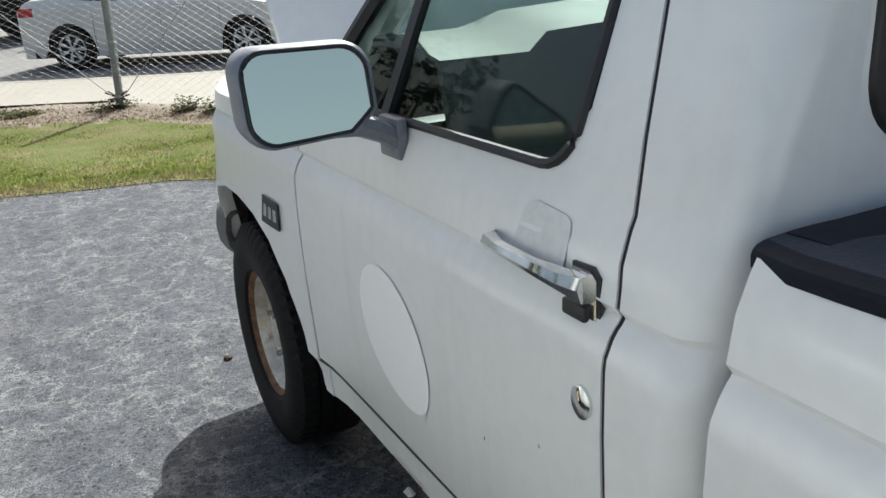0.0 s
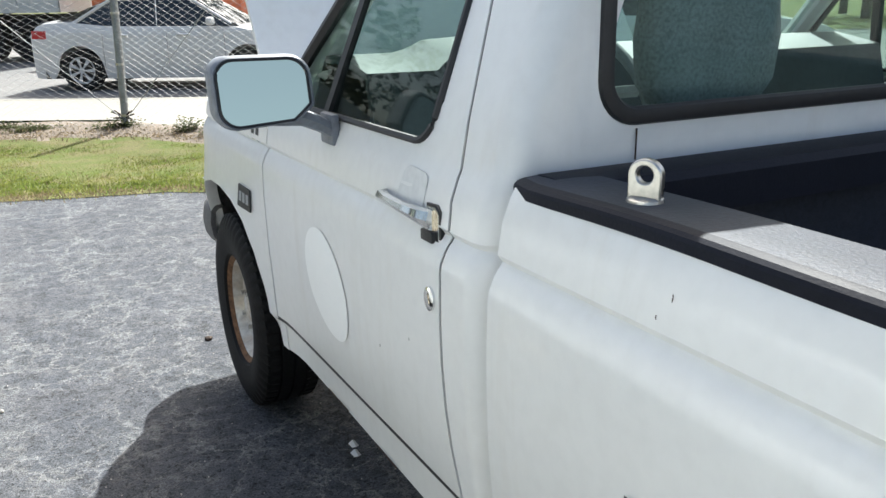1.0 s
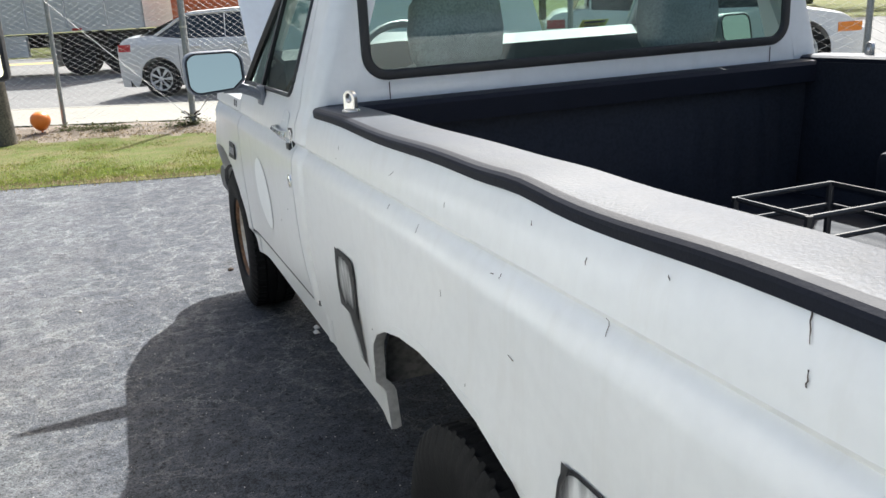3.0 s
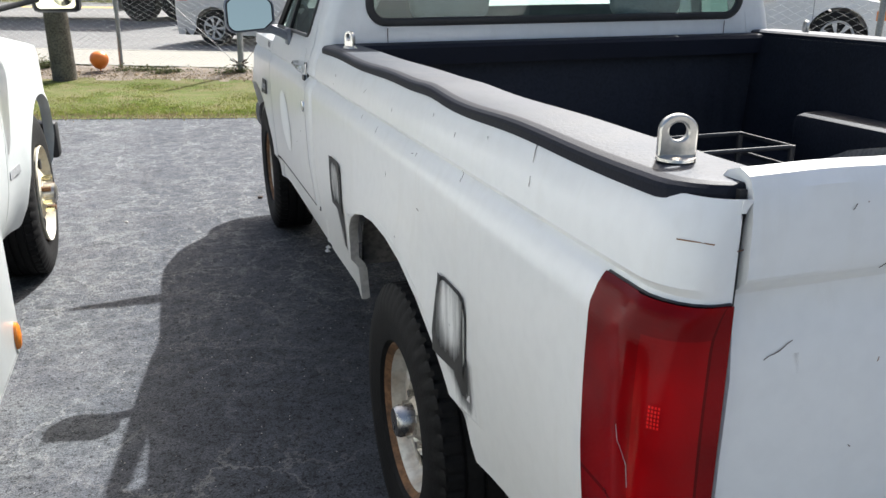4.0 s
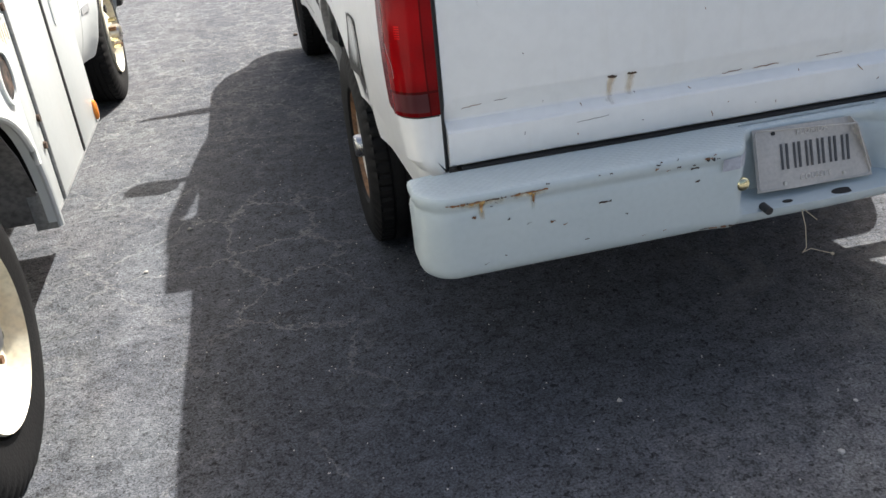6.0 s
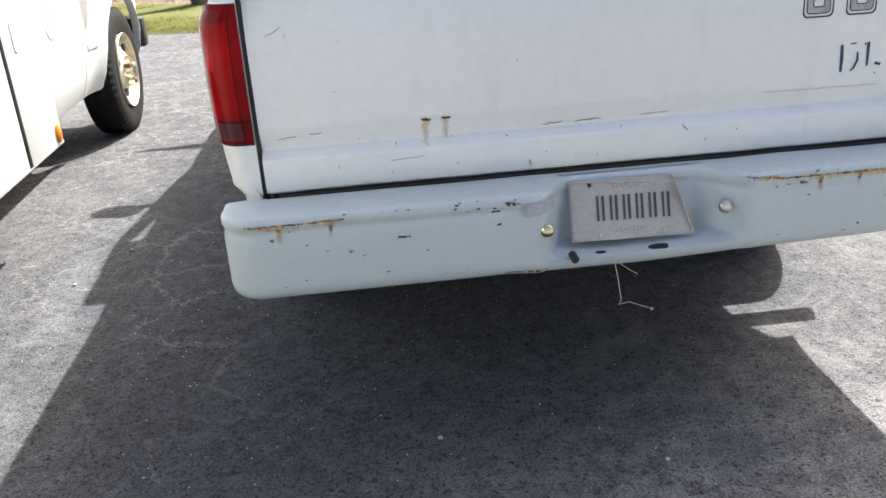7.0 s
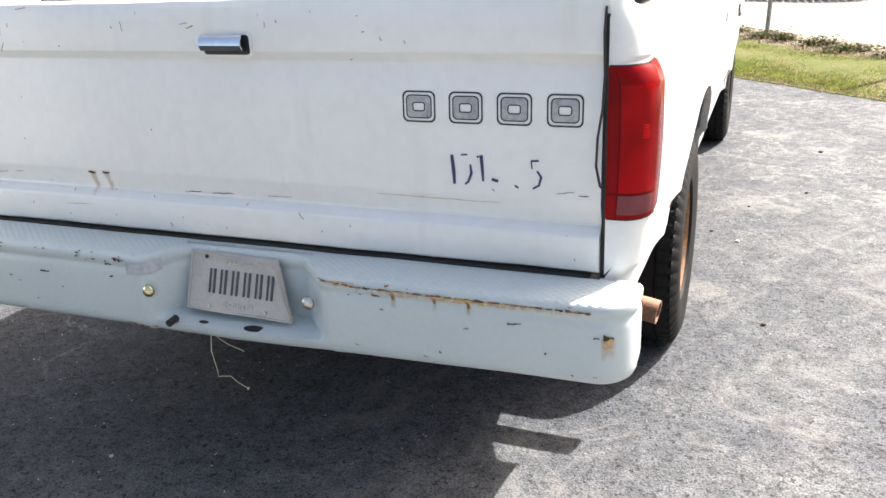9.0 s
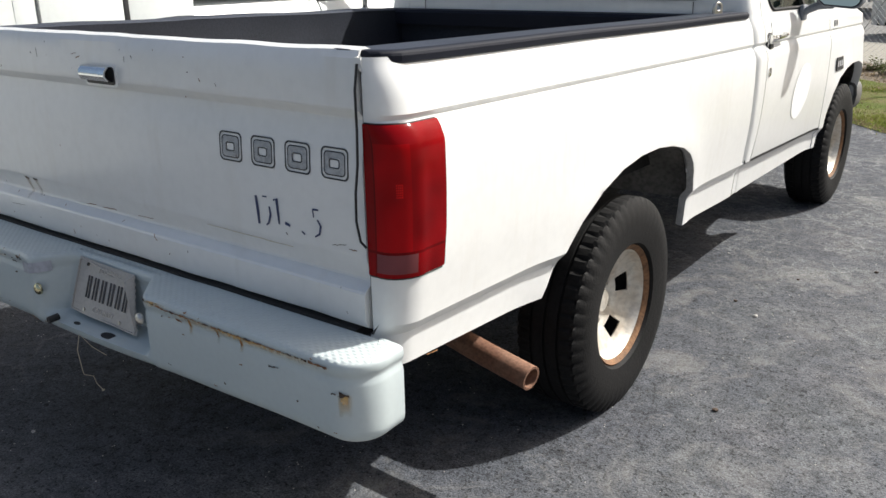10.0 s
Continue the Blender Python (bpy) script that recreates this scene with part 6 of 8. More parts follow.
tube(swl, [mw @ Vector((0, 0, 0)), mw @ Vector((0, 0.30, 0))], 0.03, 8)
part("steering_wheel", swl, WHEELGREY, pickup, "grey steering wheel", rake=RK)
cf = B()
box(cf, -0.86, 0.86, 0.515, 1.75, 0.62, 0.70)
for s in (-1, 1):
    box(cf, s * 0.90 - 0.02, s * 0.90 + 0.02, 0.52, 1.70, 0.70, 1.24)
part("cabin_floor", cf, CABINDARK, pickup, rake=RK)


# ---- fuel doors and soot ----
def stain(cells, parent, name="soot_stain"):
    """A film on the body side; cells: rows of (y, z, density)."""
    bm = B()
    uv = bm.loops.layers.uv.new("UVMap")
    vs = [[(bm.verts.new((-(width_at(y, z) + dent(y, z, -1) + 0.0022), y, z)), d) for y, z, d in r] for r in cells]
    for a, b in zip(vs, vs[1:]):
        for k in range(len(a) - 1):
            q = [a[k], a[k + 1], b[k + 1], b[k]]
            f = bm.faces.new([v for v, _ in q])
            for lp, (_, d) in zip(f.loops, q):
                lp[uv].uv = (d, 0)
    orient(bm, -1)
    part(name, bm, SOOTSTAIN, parent, rake=RK)


def fuel_door(y0, y1, z0, z1, streak, rim=0.90, grime=0.12):
    """A sunken filler door: dark seam, inner panel, soot round it and a run below."""
    cy, cz = (y0 + y1) / 2, (z0 + z1) / 2
    shape = [(y + 0.10 * (cz - z), z) for y, z in rounded(y1, y0, z0, z1, 0.045, 6)]
    bm = B()
    P = lambda y, z, off: (-(width_at(y, z) + dent(y, z, -1) + off), y, z)
    sc = lambda f: [(cy + (y - cy) * f, cz + (z - cz) * f) for y, z in shape]
    grid(bm, [[P(y, z, 0.0030) for y, z in sc(1.02)], [P(y, z, 0.0036) for y, z in sc(1.0)], [P(y, z, 0.0026) for y, z in sc(rim)]], closed=True)
    orient(bm, -1)
    fd = part("fuel_door", bm, SEAL, pickup, "sunken fuel door edged with black soot", rake=RK, thick=0.001)
    pn = B()
    grid(pn, [[P(y, z, 0.0030) for y, z in sc(rim + 0.01)]] + [[P(y, z, 0.0034) for y, z in sc(f)] for f in (rim - 0.04, 0.65, 0.45, 0.25, 0.02)], closed=True)
    orient(pn, -1)
    part("filler_panel", pn, WHITE, fd, "grimy white filler flap", rake=RK, thick=0.001)
    # soot inside the frame and below
    cells = []
    for k in range(9):
        t = k / 8
        z = z0 + (z1 - z0) * t
        cells.append([(cy + (y1 - y0) * (j / 10 - 0.5) * 0.90 + 0.10 * (cz - z), z, max(grime, (0.45 + 4 * grime) * (abs(j / 5 - 1)) ** 4 + 1.1 * (1 - t) ** 4 + 4 * grime * t ** 7)) for j in range(11)])
    bm = B()
    uv = bm.loops.layers.uv.new("UVMap")
    vs = [[(bm.verts.new(P(y, z, 0.0048)), d) for y, z, d in r] for r in cells]
    for a, b in zip(vs, vs[1:]):
        for k in range(len(a) - 1):
            q = [a[k], a[k + 1], b[k + 1], b[k]]
            f = bm.faces.new([v for v, _ in q])
            for lp, (_, d) in zip(f.loops, q):
                lp[uv].uv = (d, 0)
    orient(bm, -1)
    part("flap_soot", bm, SOOTSTAIN, fd, rake=RK)
    cells = []
    for k in range(9):
        t = k / 8
        z = z0 + 0.05 - (0.05 + streak) * t
        wd = (abs(y1 - y0) * 0.85) * (1 - 0.5 * t)
        c = cy - 0.065 * t - 0.022
        cells.append([(c + wd * (j / 8 - 0.5) * 1.3, z, 1.7 * min(1.0, 4 * t + 0.35) * (1 - t) ** 0.6 * max(0.0, 1 - abs(j / 4 - 1)) ** 1.1) for j in range(9)])
    stain(cells, fd, "soot_run")


fuel_door(0.145, -0.040, zb(0.05, 0.745), zb(0.05, 0.905), 0.17, 0.84, 0.26)
fuel_door(-1.020, -1.185, zb(-1.1, 0.748), zb(-1.1, 0.918), 0.07, 0.92, 0.08)


def side_mark(y0, z0, y1, z1, w, m, s=-1, name="paint_scratch"):
    """A scratch on the body side, heights in world metres."""
    bm = B()
    n = 5
    rows = []
    for k in range(n + 1):
        y = y0 + (y1 - y0) * k / n + random.uniform(-0.001, 0.001)
        z = zb(y, z0 + (z1 - z0) * k / n)
        ww = w * random.uniform(0.4, 1.1) / 2
        if abs(z1 - z0) > abs(y1 - y0):
            rows.append([(s * (width_at(y, z) + dent(y, z, s) + 0.002), y + q * ww, z) for q in (-1, 1)])
        else:
            rows.append([(s * (width_at(y, z + q * ww) + dent(y, z, s) + 0.002), y, z + q * ww) for q in (-1, 1)])
    grid(bm, rows)
    orient(bm, s)
    part(name, bm, m, pickup, rake=RK, thick=0.0005)


for y0, z0, y1, z1, w in ((-0.30, 1.158, -0.34, 1.178, 0.0022), (-0.48, 1.10, -0.482, 1.075, 0.002), (-0.60, 1.165, -0.602, 1.15, 0.002), (-0.62, 1.02, -0.622, 1.0, 0.002), (-0.80, 1.10, -0.815, 1.102, 0.003),
                          (-0.83, 1.10, -0.832, 1.112, 0.002), (-0.88, 1.003, -0.91, 0.998, 0.0028), (-1.10, 1.13, -1.115, 1.10, 0.002), (-1.05, 1.19, -1.052, 1.175, 0.0025), (-0.30, 1.10, -0.302, 1.085, 0.0018),
                          (-0.74, 0.90, -0.742, 0.892, 0.003), (0.10, 1.16, 0.098, 1.145, 0.003), (0.12, 1.13, 0.118, 1.122, 0.003), (-1.38, 1.235, -1.40, 1.19, 0.003), (-1.40, 1.19, -1.401, 1.165, 0.0025),
                          (-0.20, 0.80, -0.212, 0.797, 0.004), (-0.9, 1.2, -0.903, 1.19, 0.003), (-1.2, 1.21, -1.205, 1.205, 0.004), (0.9, 0.80, 0.898, 0.79, 0.003), (0.75, 0.87, 0.748, 0.86, 0.002)):
    side_mark(y0, z0, y0 + 0.6 * (y1 - y0), z0 + 0.6 * (z1 - z0), w * 0.55, RUSTDARK)
for y0, y1 in ((0.95, 1.08), (1.25, 1.40), (0.70, 0.78)):
    side_mark(y0, 0.472, y1, 0.468, 0.006, RUSTDARK, -1, "rocker_chip")
side_mark(-1.62, 0.585, -1.66, 0.59, 0.004, RUST, 1)
# scuff on the bed corner above the tail light
for pts in (((-0.955, -1.757, 1.205), (-0.925, -1.782, 1.203)), ((-0.90, -1.7875, 1.195), (-0.893, -1.7875, 1.196))):
    sc = B()
    tube(sc, pts, 0.0008, 5)
    part("corner_scuff", sc, RUST, pickup)


# ---- ground and street ----
RD = Vector((0.88, -0.475, 0)).normalized()     # along the street
RN = Vector((0.475, 0.88, 0)).normalized()      # away from the lot


def street(u, n, z=0.0):
    return tuple(RD * u + RN * n + Vector((0, 0, z)))


gm = B()
S = 400
ring = [(-S, -S), (S, -S), (S, S), (-S, S)]
gm.faces.new([gm.verts.new((a, b, -0.06)) for a, b in ring])
tagged(part("ground", gm, TURF, None), "dull green and brown land round the lot", "ground", kind="structure")
lot = B()
edge_pts = [(-14, 9.9), (-6, 8.05), (-1.07, 6.66), (0.85, 6.16), (1.6, 5.62), (2.2, 4.95), (3.4, 3.92), (5.5, 2.2), (9.0, -0.8), (14, -5), (48, -34)]
fine_edge = []
for (xa, ya), (xb, yb) in zip(edge_pts, edge_pts[1:]):
    n = max(2, int(math.hypot(xb - xa, yb - ya) / 0.09))
    for k in range(n):
        t = k / n
        x, y = xa + (xb - xa) * t, ya + (yb - ya) * t
        fine_edge.append((x, y + 0.035 * noise.noise(Vector((x * 2.1, y, 0))) + 0.02 * noise.noise(Vector((x * 9, y, 1)))))
fine_edge.append(edge_pts[-1])
grid(lot, [[(x, y, 0.0) for x, y in fine_edge], [(x, -62.0, 0.0) for x, y in fine_edge]])
rim_v = [(x, y, 0.0) for x, y in fine_edge]
grid(lot, [rim_v, [(x, y + 0.01, -0.06) for x, y, z in rim_v]])
lot.normal_update()
for f in lot.faces:
    if f.normal.z < -0.5:
        f.normal_flip()
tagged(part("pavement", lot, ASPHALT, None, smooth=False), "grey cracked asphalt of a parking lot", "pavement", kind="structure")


def lot_edge(x):
    return lerp_table(x, [p[0] for p in fine_edge], [p[1] for p in fine_edge])


FENCE = [(-9.0, 15.0), (-4.6, 12.62), (-2.6, 11.5), (-0.66, 10.45), (0.94, 9.62), (2.58, 7.6), (4.25, 5.55), (5.9, 3.5), (7.6, 1.4), (9.3, -0.7)]


def fence_y(x):
    return lerp_table(x, [p[0] for p in FENCE], [p[1] for p in FENCE])


# grass strip and berm between the lot and the fence
gs = B()
rows = []
gx = [-9 + 18.0 * k / 150 for k in range(151)]
for k in range(26):
    t = k / 25
    r = []
    for x in gx:
        y0, y1 = lot_edge(x) - 0.02, fence_y(x) + 0.95
        y = y0 + (y1 - y0) * t
        h = 0.005 + 0.02 * min(1.0, t * 4) + 0.05 * math.exp(-((t - 0.80) / 0.10) ** 2) + 0.018 * noise.noise(Vector((x * 1.7, y * 1.7, 0))) * min(1, t * 3)
        if t > 0.93:
            h -= 0.5 * (t - 0.93)
        r.append((x, y, h))
    rows.append(r)
vs = [[gs.verts.new(p) for p in r] for r in rows]
for i, (a, b) in enumerate(zip(vs, vs[1:])):
    for k in range(len(a) - 1):
        f = gs.faces.new([a[k], a[k + 1], b[k + 1], b[k]])
        f.material_index = 1 if i >= 15 + (1 if noise.noise(Vector((gx[k] * 2, 0, 5))) > 0 else 0) else 0
tagged(part("grass_verge", gs, [TURF, SOIL], None), "grass verge with a bare soil berm along the fence", "verge", kind="structure")


def blade_field(name, n, mat_, fn, hmin, hmax, wid, label, category):
    """Many small blades in one object."""
    verts, faces = [], []
    rnd = random.Random(5)
    while n > 0:
        p = fn(rnd)
        n -= 1
        if p is None:
            continue
        x, y, z = p
        h, a = rnd.uniform(hmin, hmax), rnd.uniform(0, 6.283)
        lx, ly = math.cos(a), math.sin(a)
        bx, by = rnd.uniform(-0.6, 0.6) * h, rnd.uniform(-0.6, 0.6) * h
        i = len(verts)
        verts += [(x - lx * wid, y - ly * wid, z), (x + lx * wid, y + ly * wid, z), (x + bx * 0.5, y + by * 0.5, z + h * 0.65), (x + bx, y + by, z + h)]
        faces += [(i, i + 1, i + 2), (i + 1, i + 3, i + 2)]
    me = bpy.data.meshes.new(name)
    me.from_pydata(verts, [], faces)
    me.materials.append(mat_)
    return tagged(new(name, me), label, category, kind="stuff")


def grass_at(rnd):
    x = rnd.uniform(-5, 6)
    y0, y1 = lot_edge(x), fence_y(x) + 0.4
    t = rnd.random() * 0.64 + rnd.gauss(0, 0.02)
    if noise.noise(Vector((x * 1.3, y0 + t * 3, 3))) < -0.25 and rnd.random() < 0.7:
        return None
    if t < 0.03 and rnd.random() < 0.6:
        return None
    return (x, y0 + (y1 - y0) * t, 0.012)


def litter_at(rnd):
    x = rnd.uniform(-5, 6)
    y0, y1 = lot_edge(x), fence_y(x) + 0.4
    t = rnd.choice([rnd.gauss(0.01, 0.02), rnd.uniform(0.58, 0.95), rnd.uniform(0.0, 0.6)])
    return (x, y0 + (y1 - y0) * t, 0.015 + 0.05 * (t > 0.6))


blade_field("lawn_grass", 120000, GRASS, grass_at, 0.010, 0.030, 0.006, "short green and yellowed grass", "grass")
blade_field("dry_litter", 13000, STRAW, litter_at, 0.008, 0.035, 0.007, "dry straw and leaf litter", "litter")


def leaf_clumps(name, centres, n, size, spread, m, label, category, seed=3):
    """Low clumps of small loose leaves."""
    rl_ = random.Random(seed)
    verts, faces = [], []
    for x, y, w, h in centres:
        for _ in range(int(n * w)):
            c = Vector((x + rl_.gauss(0, spread * w), y + rl_.gauss(0, spread * 0.5), abs(rl_.gauss(0, h)) + 0.03))
            q = rl_.uniform(0.5, 1.2) * size
            a, b = rl_.uniform(0, 6.28), rl_.uniform(0, 6.28)
            u = Vector((math.cos(a), math.sin(a), rl_.uniform(-0.7, 0.7))) * q
            v = Vector((math.cos(b), math.sin(b), rl_.uniform(-0.7, 0.7))) * q * 0.6
            i = len(verts)
            verts += [tuple(c - u), tuple(c + v), tuple(c + u), tuple(c - v)]
            faces.append((i, i + 1, i + 2, i + 3))
    me = bpy.data.meshes.new(name)
    me.from_pydata(verts, [], faces)
    me.materials.append(m)
    return tagged(new(name, me), label, category, kind="stuff")


rc_ = random.Random(17)
tufts = []
for x in [-3.4 + 0.3 * k for k in range(30)]:
    x += rc_.uniform(-0.12, 0.12)
    if noise.noise(Vector((x * 1.3, 0, 8))) > -0.12:
        tufts.append((x, fence_y(x) - rc_.uniform(0.05, 0.28), rc_.uniform(0.6, 1.5), rc_.uniform(0.035, 0.075)))
leaf_clumps("fence_weeds", tufts, 650, 0.020, 0.085, WEED, "low dull green weeds along the fence foot", "weeds")
leaf_clumps("leaf_litter", [(x, fence_y(x) - rc_.uniform(0.1, 0.75), 1.0, 0.02) for x in [-4 + 0.055 * k for k in range(170)]], 26, 0.020, 0.12, STRAW, "brown dead leaves on the berm", "litter", 4)

# street surfaces beyond the fence
def strip(name, n0, n1, z, m, label, category, u0=-60, u1=60):
    bm = B()
    us = [u0 + (u1 - u0) * k / 40 for k in range(41)]
    grid(bm, [[street(u, n0, z) for u in us], [street(u, n1, z) for u in us]])
    bm.normal_update()
    for f in bm.faces:
        if f.normal.z < 0:
            f.normal_flip()
    return tagged(part(name, bm, m, None, smooth=False), label, category, kind="structure")


strip("sidewalk", 9.75, 11.9, 0.012, CONCRETE, "pale concrete sidewalk behind the fence", "sidewalk")
strip("road", 11.9, 30.5, -0.02, ROADASPH, "pale worn concrete road", "road")
strip("road_line", 26.3, 27.1, -0.016, YELLOWPAINT, "yellow painted road line", "road marking", -26, -8)
ap_ = B()
out_pts = [(0.9, 10.3), (2.9, 8.0), (4.7, 5.8), (6.4, 3.7), (8.1, 1.6), (9.8, -0.5), (12, -3.2)]
grid(ap_, [[(x, y, 0.016) for x, y in out_pts], [tuple(Vector((x, y, 0.016)) + RN * max(0.02, 9.76 - (x * RN.x + y * RN.y))) for x, y in out_pts]])
ap_.normal_update()
for f in ap_.faces:
    if f.normal.z < 0:
        f.normal_flip()
tagged(part("concrete_apron", ap_, CONCRETE, None, smooth=False), "pale concrete apron between fence and sidewalk", "pavement", kind="structure")
kb = B()
for k in range(40):
    a, b = street(-60 + 3 * k, 11.86), street(-60 + 3 * k + 2.98, 11.86)
    d = RN * 0.14
    vs = [kb.verts.new(Vector(p) + o) for o in (Vector((0, 0, -0.03)), Vector((0, 0, 0.014))) for p in (Vector(a), Vector(b), Vector(b) + d, Vector(a) + d)]
    kb.faces.new(vs[4:])
    for i in range(4):
        kb.faces.new((vs[i], vs[(i + 1) % 4], vs[4 + (i + 1) % 4], vs[4 + i]))
tagged(part("kerb", kb, CONCRETE, None, smooth=False), "concrete kerb between sidewalk and road", "kerb", kind="structure")


# ---- chain-link fence ----
fence = thing("chain_link_fence", (0, 0, 0), "galvanised chain-link fence with round posts", "fence")
for i, (x, y) in enumerate(FENCE):
    p = B()
    r = 0.042 if i == 4 else 0.028
    tube(p, [(x, y, -0.05), (x + 0.03, y + 0.01, 1.0), (x + 0.05, y + 0.02, 1.9)], r, 14)
    part("fence_post", p, GALV, fence, "thick terminal post" if i == 4 else "")
    if i == 4:
        for zz in (0.18, 0.75, 1.3):
            q = B()
            tube(q, [(x + 0.026 * zz, y + 0.01 * zz, zz - 0.012), (x + 0.026 * zz, y + 0.01 * zz, zz + 0.012)], r + 0.006, 14)
            part("post_band", q, STEEL, fence)
        for dx, dy in ((-0.62, 0.32), (0.42, -0.52)):
            q = B()
            tube(q, [(x, y - 0.05, 0.12), (x + dx * 2.6, y + dy * 2.6 - 0.05, 1.75)], 0.004, 6)
            part("brace_wire", q, GALV, fence, "diagonal tension wire")
            q = B()
            for k in range(5):
                a = random.uniform(0, 6.28)
                tube(q, [(x, y, 0.16), (x + 0.16 * dx + 0.03 * math.cos(a), y + 0.16 * dy - 0.02, 0.16 + 0.05 * math.sin(a) + 0.03)], 0.008, 5)
            part("wire_tie", q, RUSTDARK, fence)
for (xa, ya), (xb, yb) in zip(FENCE, FENCE[1:]):
    L_ = math.hypot(xb - xa, yb - ya)
    dx, dy = (xb - xa) / L_, (yb - ya) / L_
    nx, ny = -dy, dx
    verts, faces = [], []
    pitch, r = 0.068, 0.0019
    m_ = int(L_ / pitch)
    rowsn = 25
    for c in range(m_ + 1):
        base = c * pitch
        pts = []
        for k in range(2 * rowsn + 1):
            side = 0.5 if (k + c) % 2 else -0.5
            u = base + side * pitch * 1.02
            wv = 0.0025 * (1 if (k + c) % 2 else -1)
            pts.append((xa + dx * u + nx * wv, ya + dy * u + ny * wv, 0.03 + k * pitch * 0.52))
        for k, (px, py, pz) in enumerate(pts):
            i = len(verts)
            verts += [(px - dx * r, py - dy * r, pz), (px + dx * r * 0.5 + nx * r, py + dy * r * 0.5 + ny * r, pz), (px + dx * r * 0.5 - nx * r, py + dy * r * 0.5 - ny * r, pz)]
            if k:
                for a in range(3):
                    b2 = (a + 1) % 3
                    faces.append((i - 3 + a, i - 3 + b2, i + b2, i + a))
    me = bpy.data.meshes.new("wire_mesh")
    me.from_pydata(verts, [], faces)
    me.materials.append(WIRE)
    o = new("wire_mesh", me)
    o.parent = fence
    o["kind"] = "stuff"
pp = B()
tube(pp, [(-1.335, 9.70, -0.1), (-1.345, 9.70, 1.5), (-1.37, 9.70, 6.0)], 0.155, 24, r1=0.125)
tagged(part("utility_pole", pp, POLEWOOD, None), "weathered grey-brown wooden utility pole", "utility pole")
bl = B()
rows = []
for k in range(13):
    t = k / 12
    a = math.pi * t
    r = 0.118 * math.sin(a) * (1 - 0.16 * math.cos(a + 0.4))
    z = 0.09 + 0.118 - 0.128 * math.cos(a)
    rows.append([(-0.93 + r * math.cos(2 * math.pi * j / 20), 10.32 + r * math.sin(2 * math.pi * j / 20), z) for j in range(20)])
grid(bl, rows, closed=True)
bmesh.ops.recalc_face_normals(bl, faces=bl.faces)
balloon = tagged(part("balloon", bl, ORANGE, None), "round bright orange balloon tied at the fence foot", "balloon")
kn = B()
tube(kn, [(-0.93, 10.32, 0.062), (-0.93, 10.32, 0.088)], 0.016, 8, r1=0.006)
tube(kn, [(-0.93, 10.32, 0.064), (-0.92, 10.33, 0.03)], 0.003, 5)
part("knot", kn, ORANGE, balloon)

# pebbles and bits on the asphalt
rnd = random.Random(11)
def pebble(x, y, r, m=STONE):
    bm = B()
    bmesh.ops.create_icosphere(bm, subdivisions=1, radius=r)
    for v in bm.verts:
        v.co *= rnd.uniform(0.75, 1.15)
        v.co.z *= 0.6
        v.co += Vector((x, y, r * 0.4))
    tagged(part("pebble", bm, m, None, smooth=False), "small loose stone on the asphalt", "pebble", "pebbles on the asphalt")
for x, y, r, dark in ((2.59, 0.357, 0.012, 0), (2.465, 0.48, 0.01, 1), (2.72, -0.504, 0.012, 1), (3.0, 2.1, 0.014, 1), (2.62, 0.9, 0.008, 1), (0.5, 3.02, 0.02, 1), (-0.33, 2.7, 0.012, 0), (1.35, -2.25, 0.010, 0), (1.1, -2.4, 0.008, 0), (0.6, -2.3, 0.009, 0), (0.95, -1.9, 0.008, 0),
                      (1.5, -2.1, 0.007, 0), (-0.2, -0.3, 0.012, 0), (-0.35, -0.62, 0.01, 0), (2.9, 1.2, 0.01, 1), (2.2, -2.2, 0.01, 1)):
    pebble(x, y, r, RUSTDARK if dark else STONE)


verts, faces = [], []
for _ in range(2600):
    x, y = rnd.uniform(-0.9, 4.2), rnd.uniform(-2.7, 3.5)
    q = rnd.uniform(0.0012, 0.004)
    i = len(verts)
    a = rnd.uniform(0, 6.28)
    verts += [(x + q * math.cos(a + b), y + q * math.sin(a + b), 0.0) for b in (0, 2.1, 4.2)] + [(x, y, q * 0.9)]
    faces += [(i, i + 1, i + 3), (i + 1, i + 2, i + 3), (i + 2, i, i + 3)]
me = bpy.data.meshes.new("loose_grit")
me.from_pydata(verts, [], faces)
me.materials.append(STONE)
tagged(new("loose_grit", me), "fine pale grit scattered on the asphalt", "grit", kind="stuff")


# ---- white service truck beside the pickup ----
sv = thing("service_truck", (-0.48, 0, 0), "white service truck with a steel utility body, parked alongside", "truck")


def plate_panel(bm, y0, y1, z0, z1, x=0.0, d=0.012, r=0.006):
    box(bm, x - d, x, y0, y1, z0, z1, r)


def sv_arch(y):
    q = abs((y + 1.55) / 0.52)
    return 0.41 + 0.45 * max(0.0, 1 - q ** 2.6) ** (1 / 2.6) if q <= 1 else -1


# lower side panel with the wheel opening
bm = B()
ys = sorted({-3.2, -3.0, *[-1.55 + 0.52 * math.cos(math.pi * k / 28) for k in range(29)], -0.99})
cl = []
for y in ys:
    lo = max(0.42, sv_arch(y))
    zs = [lo, lo + 0.02, max(lo + 0.02, 0.7), max(lo + 0.03, 0.9), 0.99, 1.005]
    cl.append([(0.008 * math.exp(-((z - lo) / 0.04) ** 2), y, z) for z in zs])
grid(bm, cl)
e = [c[0] for c in cl]
grid(bm, [e, [(p[0] - 0.03, p[1], p[2]) for p in e]])
orient(bm, 1)
part("wheel_panel", bm, WHITE2, sv, "white wheel-opening panel", thick=0.004)
lip = B()
